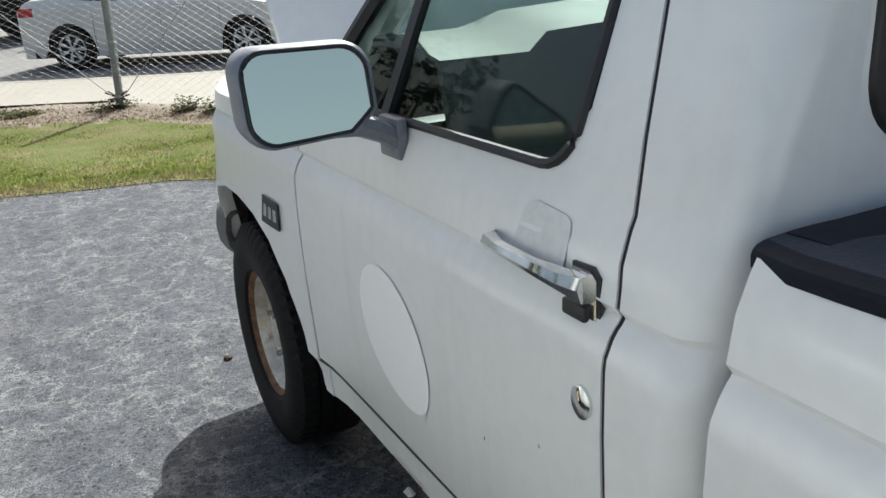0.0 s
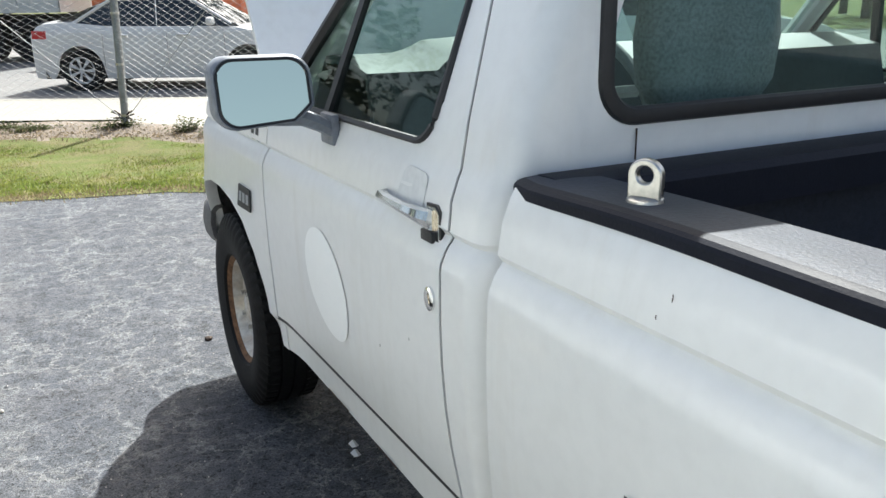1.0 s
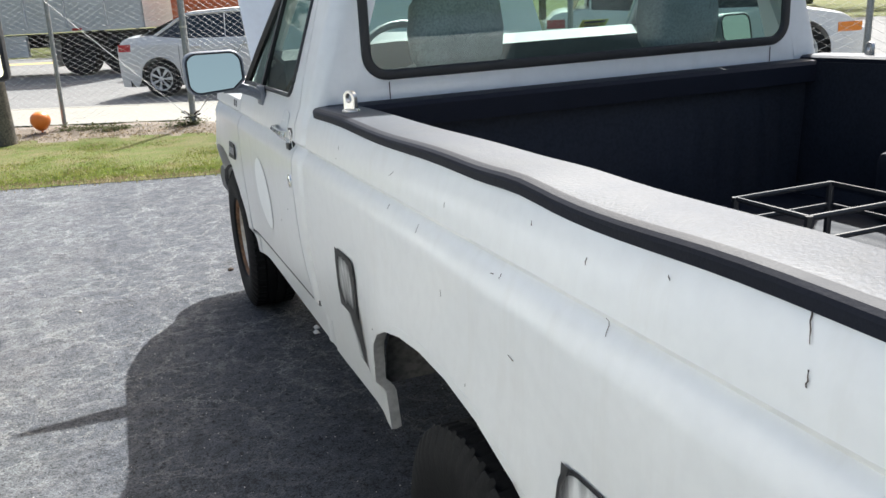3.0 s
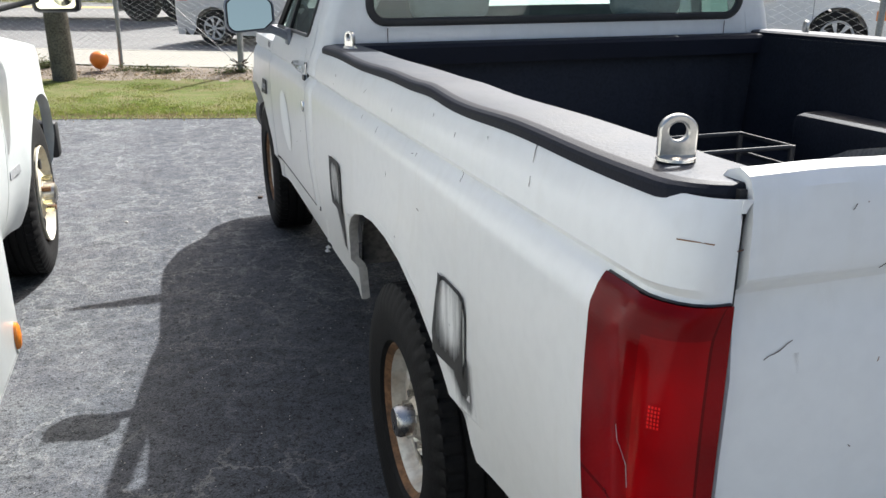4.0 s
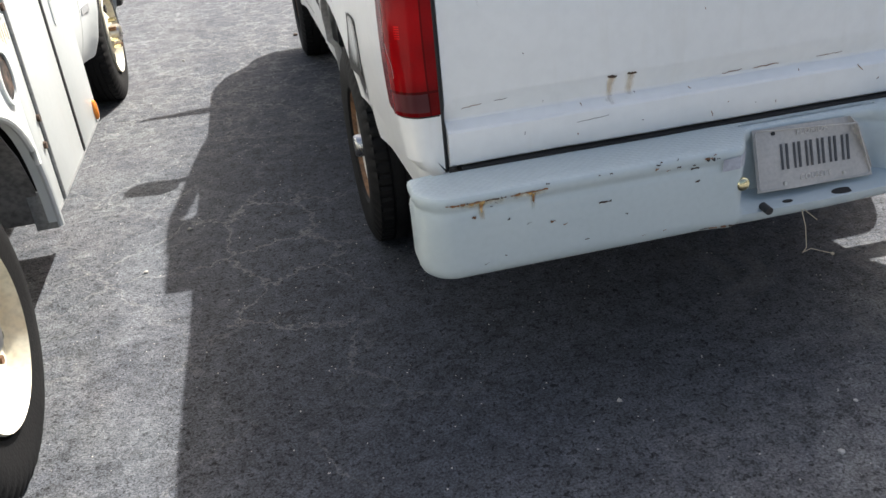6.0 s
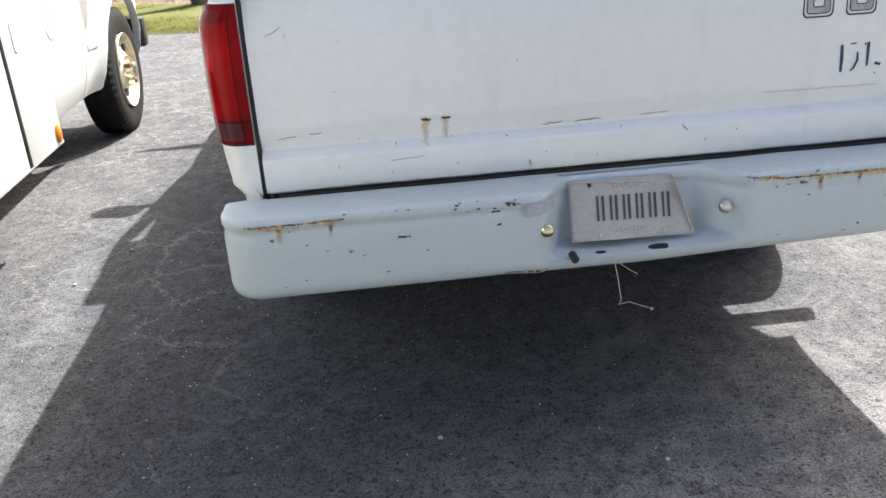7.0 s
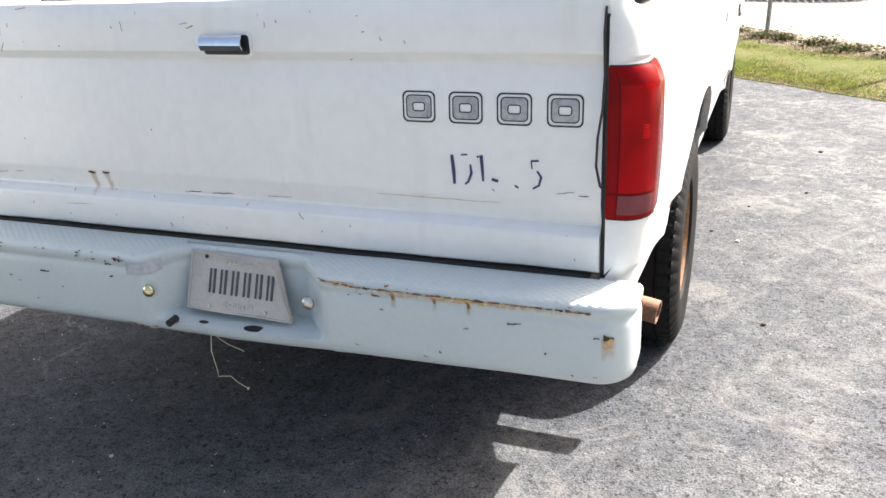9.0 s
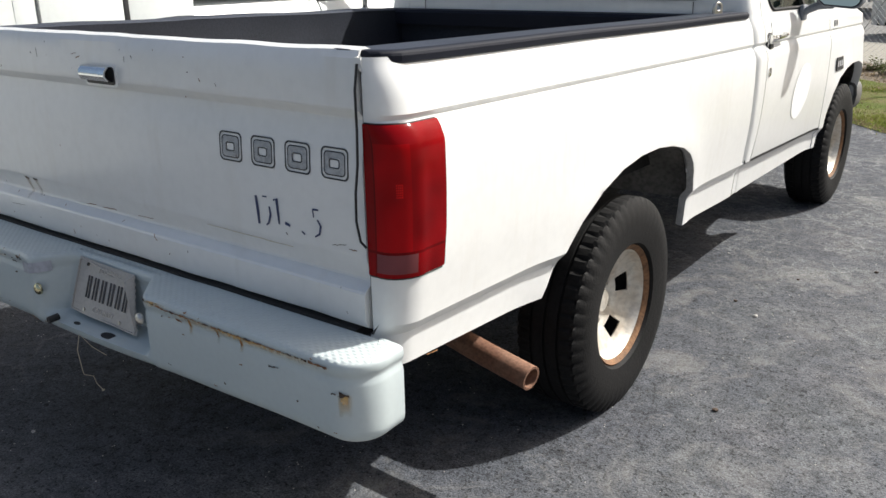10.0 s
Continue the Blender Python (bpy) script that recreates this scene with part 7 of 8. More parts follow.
tube(lip, [(0.010, -1.55 + 0.525 * math.cos(math.pi * k / 28), max(0.40, sv_arch(-1.55 + 0.52 * math.cos(math.pi * k / 28)) - 0.004)) for k in range(29)], 0.010, 8)
part("wheel_lip", lip, WHITE2, sv)
# front compartment doors
for y0, y1, nm in ((-0.985, -0.875, 0), (-0.862, -0.415, 1), (-0.385, 0.02, 2)):
    bm = B()
    plate_panel(bm, y0, y1, 0.425, 1.55, 0.0, 0.02, 0.005)
    dd = part("compartment_door" if nm else "corner_post", bm, WHITE2, sv, "white steel compartment door" if nm else "")
    if nm == 2:
        hb = B()
        yc = y0 + 0.13
        poly_prism(hb, rounded(yc - 0.028, yc + 0.028, 0.86, 0.975, 0.012), "x", -0.001, 0.004)
        part("latch_plate", hb, WHITE2, dd, "recessed paddle latch")
        hb = B()
        poly_prism(hb, rounded(yc - 0.016, yc + 0.016, 0.875, 0.955, 0.008), "x", 0.004, 0.0055)
        part("latch_paddle", hb, WHITE2, dd)
gp_ = B()
box(gp_, -0.02, 0.003, -0.4145, -0.3855, 0.43, 1.55, 0.003)
part("door_gap", gp_, SEAL, sv, "dark gap between the compartment doors")
hg = B()
tube(hg, [(0.002, -0.868, 0.43), (0.002, -0.868, 1.55)], 0.007, 8)
part("piano_hinge", hg, GALV, sv, "long hinge rod")
# upper horizontal compartment with a drip ledge, over the wheel
bm = B()
grid(bm, [[(0.0, y, 1.005), (0.022, y, 1.012), (0.026, y, 1.024), (0.0, y, 1.034), (-0.004, y, 1.30), (-0.02, y, 1.54)] for y in (-3.2, -2.4, -1.6, -1.0, -0.985)])
orient(bm, 1)
part("upper_compartment", bm, WHITE2, sv, "white upper compartment with a drip ledge", thick=0.01)
tp = B()
box(tp, -0.42, 0.012, -3.2, 0.02, 1.55, 1.585, 0.008)
box(tp, -0.42, -0.40, -3.2, 0.02, 0.45, 1.55)
box(tp, -0.40, -0.02, 0.0, 0.018, 0.43, 1.55)
part("body_box", tp, WHITE2, sv)
fd2 = B()
box(fd2, -2.0, -0.42, -3.2, -0.05, 0.62, 0.80)
box(fd2, -1.9, -0.5, -3.2, 2.6, 0.45, 0.60)
box(fd2, -0.42, -0.10, -3.15, 0.0, 0.72, 0.90)
box(fd2, -0.40, -0.02, -1.0, -0.98, 0.43, 1.0)
part("truck_chassis", fd2, DARK, sv)
rl = B()
tube(rl, [(-0.004, y, 0.424) for y in (-0.99, -0.5, 0.02)], 0.006, 6)
part("bottom_trim", rl, GALV, sv)
am = B()
rows = [[(h, 0.0 - 0.035 + r * 0.72 * math.cos(2 * math.pi * k / 24), 0.475 + 1.15 * r * math.sin(2 * math.pi * k / 24)) for k in range(24)] for r, h in ((0.036, 0.0), (0.035, 0.008), (0.026, 0.013), (0.0, 0.015))]
grid(am, rows, closed=True)
orient(am, 1)
part("marker_light", am, AMBER, sv, "amber side marker light")
fl = B()
rows = [[(h, -1.075 + r * 0.85 * math.cos(2 * math.pi * k / 28), 0.875 + r * math.sin(2 * math.pi * k / 28)) for k in range(28)] for r, h in ((0.078, 0.002), (0.078, 0.012), (0.066, 0.012), (0.064, -0.05))]
grid(fl, rows, closed=True)
flo = part("filler_ring", fl, WHITE2, sv, "white fuel filler ring", thick=0.003)
fc = B()
fc.faces.new([fc.verts.new((0.006, -1.075 + 0.064 * 0.85 * math.cos(2 * math.pi * k / 28), 0.875 + 0.064 * math.sin(2 * math.pi * k / 28))) for k in range(28)])
part("filler_cup", fc, CUPDIRT, flo, "dark rusty filler cup", thick=0.004)
for y, z in ((-1.255, 0.944), (-0.885, 1.03), (-0.90, 0.62), (-0.88, 0.70)):
    sc = B()
    tube(sc, [(0.0, y, z), (0.009, y, z)], 0.009 if y < -1 else 0.012, 8)
    part("body_bolt", sc, RUSTDARK, sv)
rsm = B()
for k in range(7):
    y = -1.05 + 0.022 * k
    box(rsm, 0.0035, 0.0045, y, y + random.uniform(0.004, 0.009), 0.985 - random.uniform(0.02, 0.05), 0.992)
part("rust_streak", rsm, RUSTPALE, sv, smooth=False)
fpp = B()
box(fpp, -0.06, 0.004, -1.03, -1.018, 0.40, 0.52)
part("mud_flap_edge", fpp, GALV, sv)


def steel_wheel(parent, x, y, r, w, side=1, rr=0.235, dish=0.05, hubr=0.055, holes=4):
    e = new("wheel")
    e.empty_display_size = 0.1
    e.parent = parent
    e.matrix_basis = pose(x, y, r - 0.006, 17)
    part("tyre", tyre_mesh(r, w, rr, 5), RUBBER, e, "black truck tyre", auto=30)
    bm = B()
    h0 = w / 2
    lathe_x(bm, [(h0 - 0.004, rr + 0.003), (h0 + 0.004, rr), (h0 - 0.02, rr - 0.012), (h0 - 0.05, rr - 0.02), (h0 - 0.055 + dish * 0.2, rr - 0.06), (h0 - 0.03 + dish, 0.115), (h0 - 0.02 + dish, 0.10), (h0 - 0.02 + dish, 0.0008)], 48)
    orient(bm, side)
    part("rim", bm, CREAM, e, "cream-white steel rim", thick=0.006, auto=50)
    hb = B()
    lathe_x(hb, [(h0 - 0.02 + dish, hubr), (h0 + 0.03 + dish, hubr * 0.9), (h0 + 0.04 + dish, hubr * 0.6), (h0 + 0.04 + dish, 0.0008)], 20)
    part("hub", hb, STEEL, e, "rust-stained steel hub")
    for k in range(8):
        a = 2 * math.pi * k / 8
        lg = B()
        tube(lg, [(h0 - 0.02 + dish, 0.083 * math.cos(a), 0.083 * math.sin(a)), (h0 + 0.022 + dish, 0.083 * math.cos(a), 0.083 * math.sin(a))], 0.012, 6)
        part("lug_nut", lg, RIMRUST if k % 3 == 0 else BRASSY, e)
    for k in range(holes):
        a = 2 * math.pi * (k + 0.5) / holes
        hl = B()
        c = (h0 - 0.030 + dish * 0.62 + 0.004, 0.152 * math.cos(a), 0.152 * math.sin(a))
        tube(hl, [(c[0] - 0.012, c[1], c[2]), (c[0] + 0.004, c[1], c[2])], 0.026, 14)
        part("hand_hole", hl, SEAL, e)
    return e


steel_wheel(sv, -0.165, -1.63, 0.40, 0.22, dish=-0.03)
steel_wheel(sv, -0.272, 1.98, 0.400, 0.225, dish=0.012)
ww = B()
grid(ww, [[(-0.03, -1.55 + 0.54 * math.cos(radians(a)), 0.42 + 0.46 * math.sin(radians(a))), (-0.42, -1.55 + 0.54 * math.cos(radians(a)), 0.42 + 0.46 * math.sin(radians(a)))] for a in range(0, 181, 15)])
part("wheel_well", ww, WELL, sv, thick=0.006)
ww = B()
grid(ww, [[(-0.33, 1.98 + 0.50 * math.cos(radians(a)), 0.45 + 0.46 * math.sin(radians(a))), (-0.62, 1.98 + 0.50 * math.cos(radians(a)), 0.45 + 0.46 * math.sin(radians(a)))] for a in range(0, 181, 15)])
part("wheel_well", ww, WELL, sv, thick=0.006)


# cab: door, fender, hood, windscreen, mirror
def cab_side(y, z):
    w = lerp_table(z, [0.36, 0.46, 0.60, 0.80, 1.02, 1.10, 1.20, 1.27], [-0.26, -0.215, -0.185, -0.17, -0.175, -0.19, -0.24, -0.30])
    d = math.hypot((y - 1.98), (z - 0.42))
    w += 0.045 * math.exp(-((d - 0.47) / 0.10) ** 2) if y > 1.3 else 0.0
    if y > 2.45:
        w -= 0.5 * (y - 2.45) ** 2
    return w


def cab_arch(y):
    q = abs((y - 1.98) / 0.48)
    return 0.38 + 0.50 * max(0.0, 1 - q ** 2.3) ** (1 / 2.3) if q <= 1 else -1


for nm, y0, y1, top in (("cab_door", 0.12, 1.22, 1.25), ("cab_fender", 1.232, 2.62, 1.20)):
    bm = B()
    ys = sorted({*cols(y0, y1, 0.06), *([1.98 + 0.48 * math.cos(math.pi * k / 24) for k in range(25)] if nm == "cab_fender" else [])})
    cl = []
    for y in ys:
        lo = max(0.37, cab_arch(y))
        tp_ = top - (0.14 * max(0, y - 1.6) if nm == "cab_fender" else 0)
        zs = [max(lo, lo + (tp_ - lo) * k / 12) for k in range(13)]
        cl.append([(cab_side(y, z), y, z) for z in zs])
    grid(bm, cl)
    ed = [c[0] for c in cl]
    grid(bm, [ed, [(p[0] - 0.05, p[1], p[2]) for p in ed]])
    orient(bm, 1)
    d_ = part(nm, bm, WHITE2, sv, "white cab door with a faded round emblem" if nm == "cab_door" else "white front fender", thick=0.006)
    if nm == "cab_door":
        em = B()
        rows = [[(cab_side(0.70, z) + 0.002, y, z) for y, z in [(0.70 + r * math.cos(2 * math.pi * k / 28), 0.86 + r * 1.05 * math.sin(2 * math.pi * k / 28)) for k in range(28)]] for r in (0.082, 0.070)]
        rows2 = [[(cab_side(0.70, z) + 0.002, y, z) for y, z in [(0.70 + r * math.cos(2 * math.pi * k / 28), 0.86 + r * 1.05 * math.sin(2 * math.pi * k / 28)) for k in range(28)]] for r in (0.045, 0.030)]
        grid(em, rows, closed=True)
        grid(em, rows2, closed=True)
        part("door_emblem", em, DECALGREY, d_, "faded grey round emblem", thick=0.0006)
        dh = B()
        box(dh, -0.172, -0.15, 0.22, 0.36, 1.02, 1.05, 0.008)
        part("door_handle", dh, BLACKPLASTIC, d_)
    else:
        bd = B()
        grid(bd, [[(cab_side(y, z) + 0.004, y, z) for z in (0.63, 0.665)] for y in (1.27, 1.36, 1.44)])
        part("fender_badge", bd, DECALGREY, d_, "small grey badge", thick=-0.003)
        tr_ = B()
        box(tr_, -0.26, -0.135, 2.50, 2.60, 0.46, 0.66, 0.02)
        part("bumper_end", tr_, BLACKPLASTIC, d_)
hd2 = B()
rows = []
for q in (0.0, 0.03, 0.08, 0.16, 0.3, 0.5, 0.7, 0.84, 0.92, 0.97, 1.0):
    up = 0.14 * (1 - abs(2 * q - 1) ** 3)
    rows.append([(-0.24 - 1.62 * q, 1.12, 1.24 + up), (-0.26 - 1.58 * q, 1.7, 1.19 + up), (-0.30 - 1.50 * q, 2.3, 1.09 + up), (-0.38 - 1.34 * q, 2.62, 0.98 + up * 0.8), (-0.42 - 1.26 * q, 2.70, 0.80)])
grid(hd2, rows)
hd2.normal_update()
if sum(f.normal.z for f in hd2.faces) < 0:
    bmesh.ops.reverse_faces(hd2, faces=hd2.faces)
part("cab_hood", hd2, WHITE2, sv, "white hood", thick=0.01)
cbk = B()
box(cbk, -1.86, -0.24, 0.08, 0.12, 0.45, 1.95)
box(cbk, -1.80, -0.30, 0.12, 0.95, 1.90, 1.96, 0.02)
tube(cbk, [(-0.25, 1.20, 1.25), (-0.36, 0.80, 1.90)], 0.035, 8)
tube(cbk, [(-0.25, 0.14, 1.25), (-0.33, 0.14, 1.90)], 0.05, 8)
tube(cbk, [(-1.85, 1.20, 1.25), (-1.74, 0.80, 1.90)], 0.035, 8)
tube(cbk, [(-1.85, 0.14, 1.25), (-1.77, 0.14, 1.90)], 0.05, 8)
box(cbk, -1.6, -0.5, 2.55, 2.68, 0.55, 1.0)
part("cab_frame", cbk, WHITE2, sv)
wsu = B()
grid(wsu, [[(-0.27, 1.20, 1.25), (-1.83, 1.20, 1.25)], [(-0.38, 0.82, 1.90), (-1.72, 0.82, 1.90)]])
grid(wsu, [[(-0.235, 0.16, 1.25), (-0.235, 1.16, 1.25)], [(-0.33, 0.16, 1.88), (-0.34, 0.80, 1.88)]])
part("cab_glass", wsu, CARGLASS, sv, thick=0.005)
cin = B()
box(cin, -1.65, -0.35, 0.15, 0.75, 0.75, 1.45, 0.06)
box(cin, -1.65, -0.30, 0.95, 1.18, 0.8, 1.20, 0.03)
part("cab_seat", cin, CABINDARK, sv)
mm = B()
box(mm, -0.055, 0.145, 1.66, 1.74, 1.278, 1.67, 0.025)
mo = part("tow_mirror", mm, BLACKPLASTIC, sv, "tall black towing mirror with a round spot mirror")
mg_ = B()
poly_prism(mg_, rounded(-0.035, 0.125, 1.295, 1.65, 0.02), "y", 1.6575, 1.662)
part("mirror_glass", mg_, MIRROR, mo)
sp_ = B()
rows = [[(0.075 + r * math.cos(2 * math.pi * k / 20), 1.655 - h, 1.348 + r * math.sin(2 * math.pi * k / 20)) for k in range(20)] for r, h in ((0.042, 0.0), (0.040, 0.006), (0.03, 0.011), (0.015, 0.014), (0.0, 0.015))]
grid(sp_, rows, closed=True)
part("spot_mirror", sp_, MIRROR, mo, "small convex spot mirror")
for z in (1.335, 1.61):
    a_ = B()
    tube(a_, [(-0.24, 1.22, z - 0.05), (-0.02, 1.68, z)], 0.012, 8)
    part("mirror_arm", a_, BLACKPLASTIC, mo)


# the far side of the service truck
far = lambda x: -2.10 - x
for nm, y0, y1, top in (("cab_door", 0.12, 1.22, 1.25), ("cab_fender", 1.232, 2.62, 1.20)):
    bm = B()
    cl = []
    for y in sorted({*cols(y0, y1, 0.08), *([1.98 + 0.48 * math.cos(math.pi * k / 16) for k in range(17)] if nm == "cab_fender" else [])}):
        lo = max(0.37, cab_arch(y))
        tp_ = top - (0.14 * max(0, y - 1.6) if nm == "cab_fender" else 0)
        cl.append([(far(cab_side(y, lo + (tp_ - lo) * k / 8)), y, lo + (tp_ - lo) * k / 8) for k in range(9)])
    grid(bm, cl)
    orient(bm, -1)
    part(nm, bm, WHITE2, sv, thick=0.006)
fb_ = B()
box(fb_, -2.10, -1.68, -3.2, 0.02, 0.43, 1.585, 0.01)
part("far_compartment", fb_, WHITE2, sv, "white compartments on the far side")
fb_ = B()
box(fb_, -1.68, -0.42, -3.18, 0.0, 0.80, 0.84)
part("deck", fb_, GALV, sv, "steel deck between the compartments")
fb_ = B()
box(fb_, -1.68, -0.42, 0.0, 0.03, 0.62, 1.56)
part("headboard", fb_, WHITE2, sv)
fb_ = B()
box(fb_, -1.68, -0.42, -3.22, -3.18, 0.62, 1.20, 0.006)
part("truck_tailgate", fb_, WHITE2, sv)
fb_ = B()
box(fb_, -2.05, -0.05, -3.42, -3.22, 0.46, 0.62, 0.02)
part("rear_step", fb_, GALV, sv, "steel rear step bumper")
fg = B()
grid(fg, [[(far(-0.235), 0.16, 1.25), (far(-0.235), 1.16, 1.25)], [(far(-0.33), 0.16, 1.88), (far(-0.34), 0.80, 1.88)]])
part("far_glass", fg, CARGLASS, sv, thick=0.005)
for y in (-1.55, 1.98):
    w_ = steel_wheel(sv, 0, y, 0.40, 0.22, dish=0.0)
    w_.matrix_basis = pose(-1.93, y, 0.394, 17, 0, 180)
for x, y in ((0.73, 1.80), (0.745, 1.86)):
    pb = B()
    grid(pb, [[(x - 0.012, y - 0.02, 0.004), (x, y - 0.03, 0.009), (x + 0.014, y - 0.018, 0.004)], [(x - 0.014, y + 0.01, 0.004), (x + 0.002, y + 0.014, 0.012), (x + 0.012, y + 0.02, 0.005)]])
    tagged(part("paper_scrap", pb, PATCH, None, thick=0.002), "torn white paper scrap on the asphalt", "scrap", "paper scraps under the truck")


# ---- vehicles in the street ----
def road_wheel(parent, x, y, r, w, side, m=ALLOY):
    e = new("wheel")
    e.parent = parent
    e.matrix_basis = pose(x, y, r)
    t = B()
    h = w / 2
    lathe_x(t, [(-h, r * 0.66), (-h, r * 0.93), (-h * 0.8, r), (h * 0.8, r), (h, r * 0.93), (h, r * 0.66)], 32)
    part("tyre", t, RUBBER, e)
    rm = B()
    xs = side * h * 0.92
    R = r * 0.64
    n = 7
    lathe_x(rm, [(xs, R * 1.03), (xs + side * 0.006, R * 0.98), (xs - side * 0.01, R * 0.90)], 32)
    for k in range(n):
        a = 2 * math.pi * k / n
        vsx = []
        for rr, hw in ((R * 0.15, 0.10), (R * 0.95, 0.17)):
            for q in (-1, 1):
                b = a + q * hw * (0.9 if rr > R * 0.5 else 2.2)
                vsx.append(rm.verts.new((xs + side * 0.004, rr * math.cos(b), rr * math.sin(b))))
        rm.faces.new((vsx[0], vsx[1], vsx[3], vsx[2]))
    lathe_x(rm, [(xs + side * 0.01, R * 0.22), (xs + side * 0.012, 0.001)], 16)
    part("rim", rm, m, e, "alloy rim", thick=0.008)
    bkk = B()
    lathe_x(bkk, [(xs - side * 0.05, R), (xs - side * 0.05, 0.001)], 20)
    part("brake", bkk, DARK, e)
    return e


def car(name, at, heading, label, paint, wb=2.78, length=4.75, width=1.82, height=1.52, r=0.335, suv=False, group=""):
    """A car whose x axis is its width and y its length, origin at mid wheelbase on the ground."""
    c = thing(name, at, label, "car", group, rz=heading)
    hw = width / 2
    fr, rr = wb / 2 + (length - wb) * 0.48, -wb / 2 - (length - wb) * 0.52
    belt = 1.01 if not suv else 1.10
    if not suv:
        rr = -wb / 2 - 0.84
    def upper(y):
        """Height of the body's shoulder line (hood, belt, boot)."""
        return lerp_table(y, [rr, rr + 0.15, rr + 0.6, -0.9, 0.75, 1.25, fr - 0.3, fr], [belt - 0.10, belt + 0.06, belt + 0.09, belt + 0.02, belt, belt - 0.02, belt - 0.17, belt - 0.40])
    def hwid(y, z):
        t = (y - rr) / (fr - rr)
        plan = 1.0 - 0.16 * max(0, (abs(2 * t - 1) - 0.72) / 0.28) ** 2
        return hw * plan * lerp_table(z, [0.18, 0.35, 0.60, belt - 0.06, belt + 0.1], [0.94, 0.98, 1.0, 0.975, 0.90])
    def arch(y):
        for yc in (wb / 2, -wb / 2):
            q = (y - yc) / (r + 0.055)
            if abs(q) <= 1:
                return r + (r + 0.055) * math.sqrt(1 - q * q)
        return 0.0
    for s in (-1, 1):
        bm = B()
        ys = sorted({*[rr + (fr - rr) * k / 40 for k in range(41)], *[yc + (r + 0.055) * math.cos(math.pi * k / 16) for yc in (wb / 2, -wb / 2) for k in range(17)]})
        cl = []
        for y in ys:
            lo, hi = max(0.20 if not suv else 0.32, arch(y)), upper(y)
            hi = max(hi, lo + 0.01)
            cl.append([(s * hwid(y, lo + (hi - lo) * k / 10), y, lo + (hi - lo) * k / 10) for k in range(11)] + [(s * (hwid(y, hi) - 0.10), y, hi + 0.02)])
        grid(bm, cl)
        orient(bm, s)
        part("body_side", bm, paint, c, thick=0.02)
    tp = B()
    ys = [rr + (fr - rr) * k / 40 for k in range(41)]
    grid(tp, [[(q * (hwid(y, upper(y)) - 0.09), y, upper(y) + 0.02 + 0.03 * (1 - q * q)) for q in (-1, -0.5, 0, 0.5, 1)] for y in ys])
    part("hood_and_deck", tp, paint, c, thick=0.01)
    for y, d in ((fr, 1), (rr, -1)):
        bm = B()
        z1 = upper(y) + 0.02
        grid(bm, [[(q * hwid(y, z) * 0.98, y + d * 0.10 * (1 - q * q) * (1 if z < 0.6 else 0.6), z) for q in (-1, -0.7, -0.3, 0, 0.3, 0.7, 1)] for z in (0.22, 0.4, 0.55, z1 * 0.85, z1)])
        part("bumper", bm, paint, c, thick=0.02)
    # roof and glass
    ry = [-1.75, -0.85, 0.05, 0.45, 1.25] if not suv else [-2.0, -1.7, 0.1, 0.55, 1.15]
    rz = [upper(-1.75) + 0.02, height - 0.04, height, height - 0.03, upper(1.25) + 0.02]
    if suv:
        height = height
    gx = lambda z: hw * lerp_table(z, [belt, height], [0.90, 0.66])
    rows = [[(q * gx(z) * 0.99, y, z + 0.03 * (1 - q * q)) for q in (-1, -0.6, 0, 0.6, 1)] for y, z in zip(ry, rz)]
    rf_ = B()
    grid(rf_, rows[1:4])
    part("roof", rf_, paint, c, thick=0.02)
    for nm, a, b in (("rear_screen", 0, 1), ("windscreen", 3, 4)):
        g_ = B()
        grid(g_, [rows[a], rows[b]])
        part(nm, g_, CARGLASS, c, thick=0.01)
    for s in (-1, 1):
        g_ = B()
        topz = [(ry[0] + 0.25, belt + 0.06), (ry[1] - 0.02, height - 0.07), (ry[2], height - 0.05), (ry[3] - 0.02, height - 0.07), (ry[4] - 0.12, belt + 0.03)]
        grid(g_, [[(s * (gx(z) + 0.004), y, z) for y, z in topz], [(s * (hw * 0.93), y, belt + 0.01) for y, z in topz]])
        orient(g_, s)
        part("side_glass", g_, CARGLASS, c, thick=0.006)
        p_ = B()
        tube(p_, [(s * (gx(belt) + 0.01), -0.08, belt), (s * (gx(height) + 0.006), -0.14, height - 0.05)], 0.022, 6)
        tube(p_, [(s * (gx(z) + 0.006), y, z) for y, z in topz], 0.028, 6)
        part("window_frame", p_, paint, c)
        mr_ = B()
        box(mr_, min(s * (hw + 0.0), s * (hw + 0.17)), max(s * hw, s * (hw + 0.17)), 0.78, 0.90, belt + 0.02, belt + 0.15, 0.04)
        part("wing_mirror", mr_, paint, c)
        for y in (0.35, -0.65):
            h_ = B()
            box(h_, min(s * (hw - 0.02), s * (hw + 0.022)), max(s * (hw - 0.02), s * (hw + 0.022)), y - 0.10, y + 0.10, belt - 0.14, belt - 0.105, 0.01)
            part("door_handle", h_, paint, c)
        sm_ = B()
        for y in (-0.98, 0.08, 1.02):
            tube(sm_, [(s * (hwid(y, z) + 0.001), y, z) for z in (0.36, 0.6, belt - 0.1)], 0.004, 4)
        part("door_seam", sm_, SEAL, c)
        tl = B()
        grid(tl, [[(s * (hwid(y, z) + 0.006), y, z) for z in (belt - 0.17, belt - 0.04)] for y in (rr + 0.02, rr + 0.14, rr + 0.30)])
        orient(tl, s)
        part("tail_lamp", tl, REDLENS_FAR, c, thick=0.01)
        hl = B()
